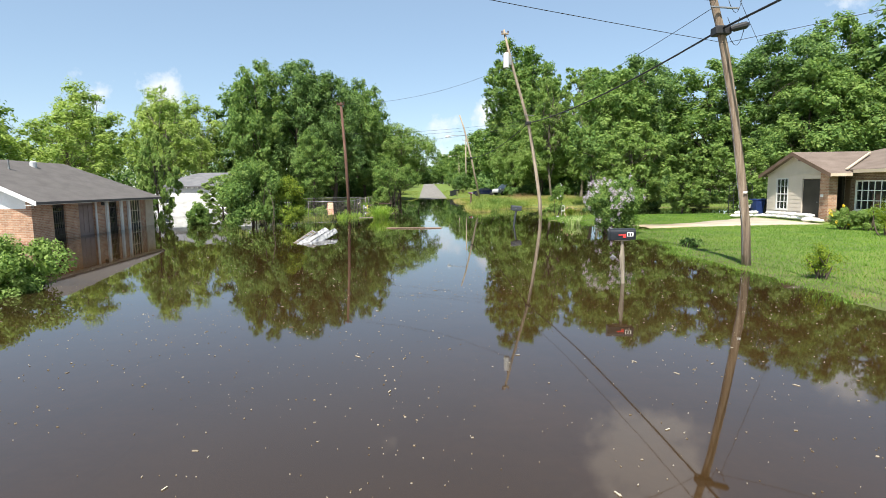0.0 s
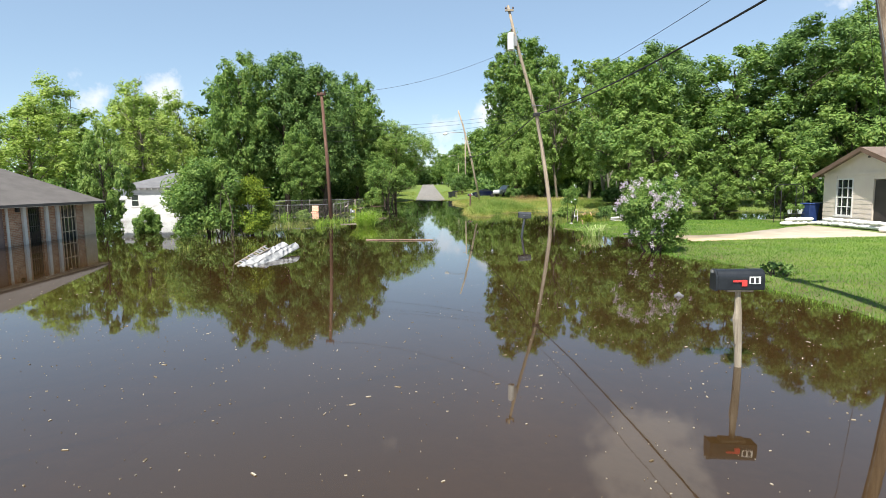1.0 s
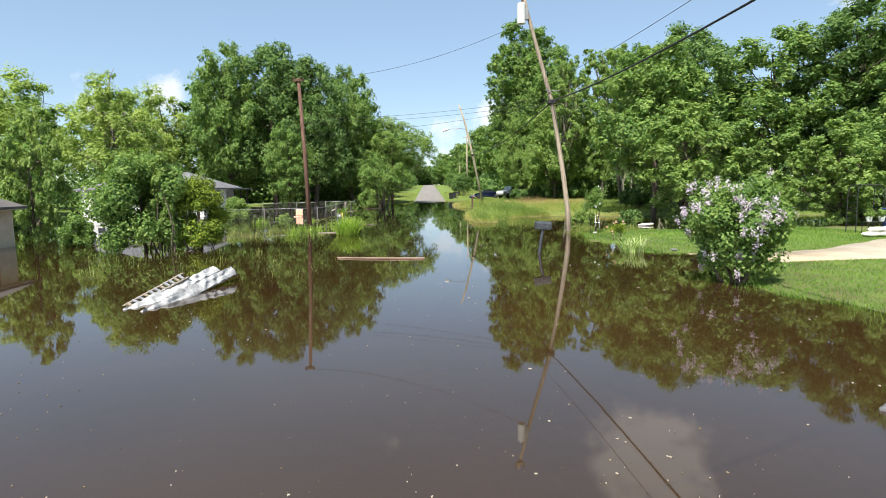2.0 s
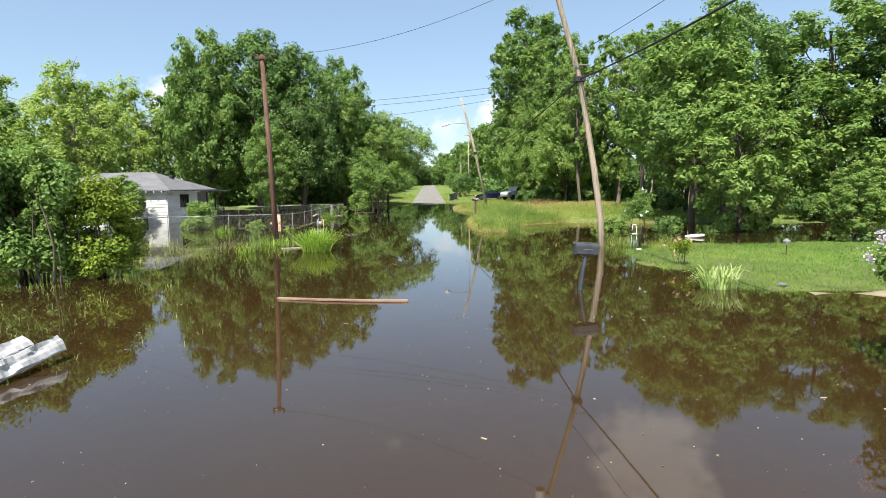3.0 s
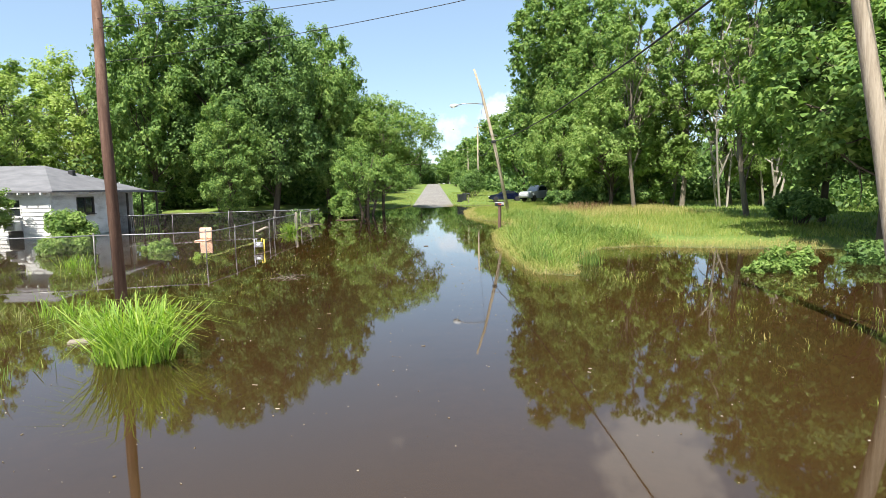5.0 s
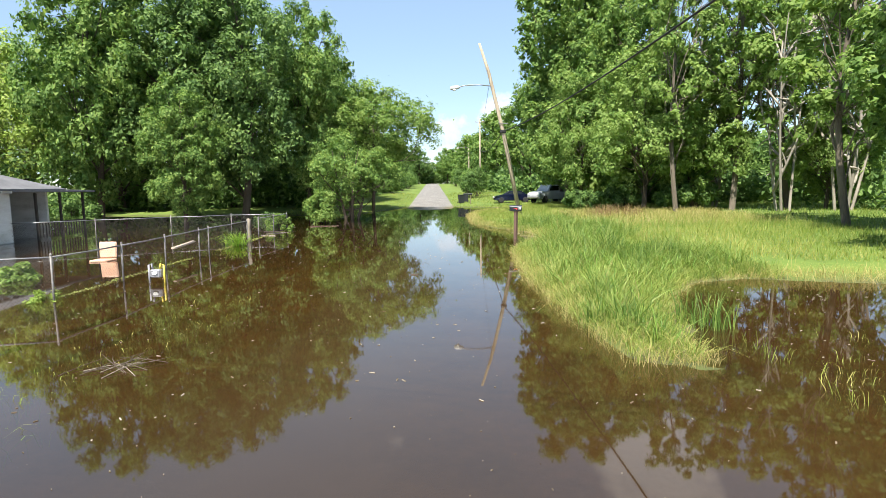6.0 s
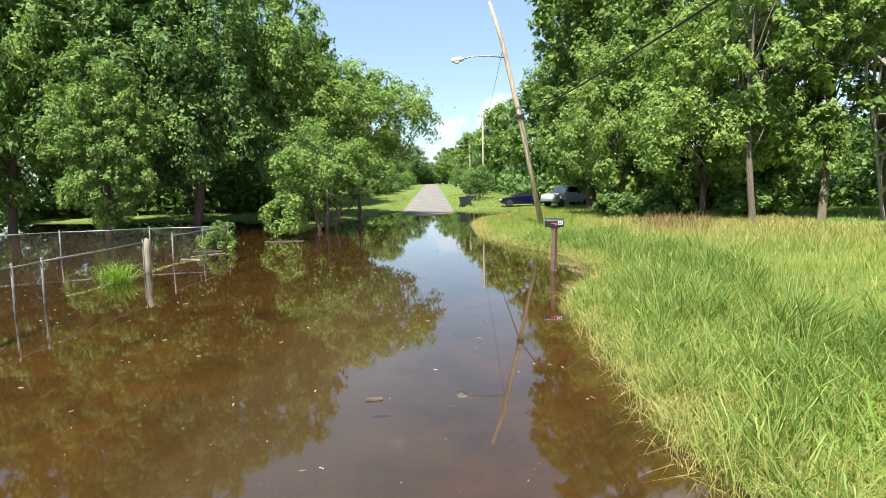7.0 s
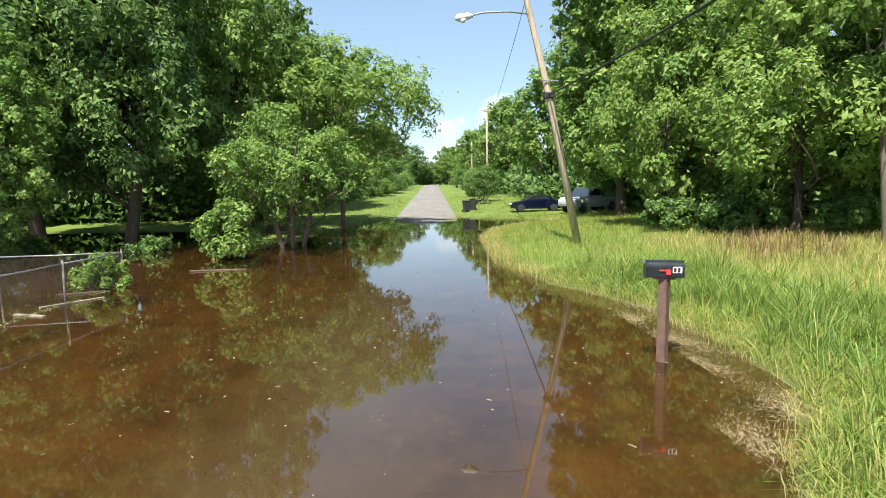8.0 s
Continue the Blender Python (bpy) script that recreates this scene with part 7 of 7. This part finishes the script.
blades("rusty_weeds", "rusty brown seeding weeds at the edge of the trees", "weeds", rng, xy, rng.uniform(0.5, 0.95, len(xy)), rng.uniform(0.004, 0.009, len(xy)), M_RUSTWEED, 0.5)
# weeds that stand up through the shallow water
xy = scatter(rng, 6500, -17, -5.2, 27, 50, lambda x, y: (clump_n(x * 1.3, y * 1.1) > 0.62) & ((x > -12.5) | (y > 38)))
blades("flooded_weeds", "thin green weeds standing up through floodwater", "weeds", rng, xy, rng.uniform(0.25, 0.5, len(xy)) + 0.1, rng.uniform(0.004, 0.009, len(xy)), M_GRASS, 0.4)
xy = scatter(rng, 3000, -13.5, -7.6, 36.5, 44, lambda x, y: clump_n(x * 1.1 + 1, y * 1.3) > 0.5)
blades("dying_weeds", "yellow-brown weeds drowning in the flooded yard", "weeds", rng, xy, rng.uniform(0.2, 0.5, len(xy)) + 0.12, rng.uniform(0.004, 0.009, len(xy)), M_DYING, 0.7)
xy = scatter(rng, 420, -8.5, -2.8, 25, 32, lambda x, y: clump_n(x * 1.9, y * 1.6) > 0.45)
blades("flooded_weeds", "thin green weeds standing up through floodwater", "weeds", rng, xy, rng.uniform(0.3, 0.46, len(xy)), rng.uniform(0.003, 0.007, len(xy)), M_DYING, 0.7)
xy = scatter(rng, 900, -6.2, -3.6, 44.5, 53, lambda x, y: (np.abs(x + 4.7) < 0.75) & (clump_n(x * 2.3, y * 1.3) > 0.4))
blades("flooded_weeds", "thin green weeds standing up through floodwater", "weeds", rng, xy, rng.uniform(0.26, 0.42, len(xy)), rng.uniform(0.004, 0.008, len(xy)), M_MEADOW, 0.8)
xy = scatter(rng, 5000, 4.6, 11, 38, 49, lambda x, y: clump_n(x * 1.6, y * 1.7) > 0.55)
blades("flooded_weeds", "thin green weeds standing up through floodwater", "weeds", rng, xy, rng.uniform(0.24, 0.42, len(xy)), rng.uniform(0.003, 0.007, len(xy)), M_MEADOW, 0.4)


rng = np.random.default_rng(61)
ob = thing("twig_pile", pose(-4.2, 47.9, 0), "raft of dead brown twigs floating on the floodwater", "twigs")
for i in range(16):
    a, b = rng.uniform(0, math.pi), rng.normal(size=2) * 0.22
    L, lift = rng.uniform(0.15, 0.45), rng.uniform(0.0, 0.12)
    u = (math.cos(a) * L, math.sin(a) * L)
    part("twig", Geo().tube([(b[0] - u[0], b[1] - u[1], 0.005), (b[0] + rng.normal() * 0.03, b[1], 0.02 + lift * 0.4), (b[0] + u[0], b[1] + u[1], 0.01 + lift)], [0.006, 0.005, 0.002], 5), M_BARK if i % 4 else M_POSTWOOD, ob)


def tuft(label, x, y, r, h, n, w, mat, seed, lean=0.5):
    rng = np.random.default_rng(seed)
    a, d = rng.uniform(0, 2 * math.pi, n), r * np.sqrt(rng.random(n))
    ob = blades("sedge_tuft", label, "sedge", rng, np.stack([x + d * np.cos(a), y + d * np.sin(a) * 0.7], 1), h * rng.uniform(0.6, 1.15, n), w * rng.uniform(0.7, 1.3, n), mat, lean)
    ob["kind"] = ""
    del ob["kind"]
    return ob


tuft("bright green sedge tuft growing out of floodwater", -4.38, 40.3, 0.5, 1.3, 480, 0.012, M_TUFT, 1, 0.85)
tuft("thin bright green sedge tuft in floodwater", -7.1, 40.0, 0.32, 0.75, 80, 0.012, M_TUFT, 2)
tuft("thin bright green sedge tuft in floodwater", -6.7, 43.0, 0.5, 0.7, 90, 0.012, M_TUFT, 3)
tuft("thin bright green sedge tuft in floodwater", -7.6, 43.4, 0.5, 0.75, 70, 0.012, M_TUFT, 7)
tuft("sparse yellowing sedge tuft in floodwater", -5.9, 43.6, 0.6, 0.55, 50, 0.012, M_TUFT, 8)
tuft("sparse yellowing sedge tuft in floodwater", -12.2, 50.9, 0.6, 0.8, 90, 0.01, M_TUFT, 9)
tuft("spiky green grass clump growing through the wire fence", -9.0, 64.8, 0.42, 0.95, 130, 0.016, M_TUFT, 10, 0.9)
tuft("pale striped iris leaves at the lawn's wet edge", 7.12, 30.95, 0.38, 0.68, 115, 0.02, M_IRIS, 4, 0.85)
tuft("dry sedge tuft leaning over the water's edge", 4.6, 49.7, 0.5, 0.7, 110, 0.008, M_GRASS, 6)

# ---------------------------------------------------------------- flecks on the water
rng = np.random.default_rng(99)
n = 13000
x, y = rng.uniform(-12, 9, n), rng.uniform(1.5, 80, n)
x[:3200], y[:3200] = rng.uniform(-8, 8, 3200), rng.uniform(2, 16, 3200)      # more litter drifts at the near end
dens = clump_n(x * 0.5, y * 0.4)
near_edge = np.clip((np.abs(x - 0.0)) / 8, 0, 1)
keep = (ground_z(x, y) < -0.05) & (rng.random(n) < 0.3 + 0.4 * dens + 0.3 * near_edge)
x, y = x[keep], y[keep]
n = len(x)
ln = 0.007 + 0.02 * rng.random(n) ** 3 + np.where(rng.random(n) < 0.04 + 0.16 * (y > 46), rng.uniform(0.02, 0.07, n), 0)
wd = np.minimum(ln * rng.uniform(0.2, 0.8, n), 0.016)
a = rng.uniform(0, 2 * math.pi, n)
u, v = np.stack([np.cos(a), np.sin(a)], 1), np.stack([-np.sin(a), np.cos(a)], 1)
c = np.stack([x, y], 1)
top = np.stack([np.concatenate([c + s * u * ln[:, None] / 2 + t * v * wd[:, None] / 2, np.full((n, 1), 0.007)], 1) for s, t in ((-1, -1), (1, -0.7), (1, 0.8), (-0.8, 1))], 1)
low = top.copy()
low[:, :, 2] = -0.004
sides = np.stack([np.stack([low[:, i], low[:, (i + 1) % 4], top[:, (i + 1) % 4], top[:, i]], 1) for i in range(4)], 1).reshape(n, 16, 3)
tagged(part("floating_flecks", quads_mesh("flecks", np.concatenate([top, sides], 1).reshape(-1, 3), 4), M_FLECK), "straw flecks, petals and leaf scraps on floodwater", "floating debris", kind="stuff")
# straw rafts drifted against the verge
xy = scatter(rng, 90000, 3.0, 6.5, 61.0, 70, lambda x, y: (edge_distance(x, y, NORTH) < 0.2) & (edge_distance(x, y, NORTH) > -0.8) & (rng.random(len(x)) < 0.9 * clump_n(x * 2.6 + 1, y * 1.9) ** 3 + 0.03))
n = len(xy)
a = rng.normal(size=n) * 0.55 + 2.2 * clump_n(xy[:, 0] * 0.9, xy[:, 1] * 0.8)
u, v = np.stack([np.cos(a), np.sin(a), 0 * a], 1), np.stack([-np.sin(a), np.cos(a), 0 * a], 1)
c = np.stack([xy[:, 0], xy[:, 1], rng.uniform(0.006, 0.03, n)], 1)
L = rng.uniform(0.012, 0.06, n)[:, None]
tagged(part("drifted_straw", quads_mesh("straw", np.stack([c - u * L - v * 0.0018, c + u * L - v * 0.001, c + u * L + v * 0.001, c - u * L + v * 0.0018], 1).reshape(-1, 3), 4), M_STRAW), "drifted straw floating along the verge", "straw", kind="stuff")
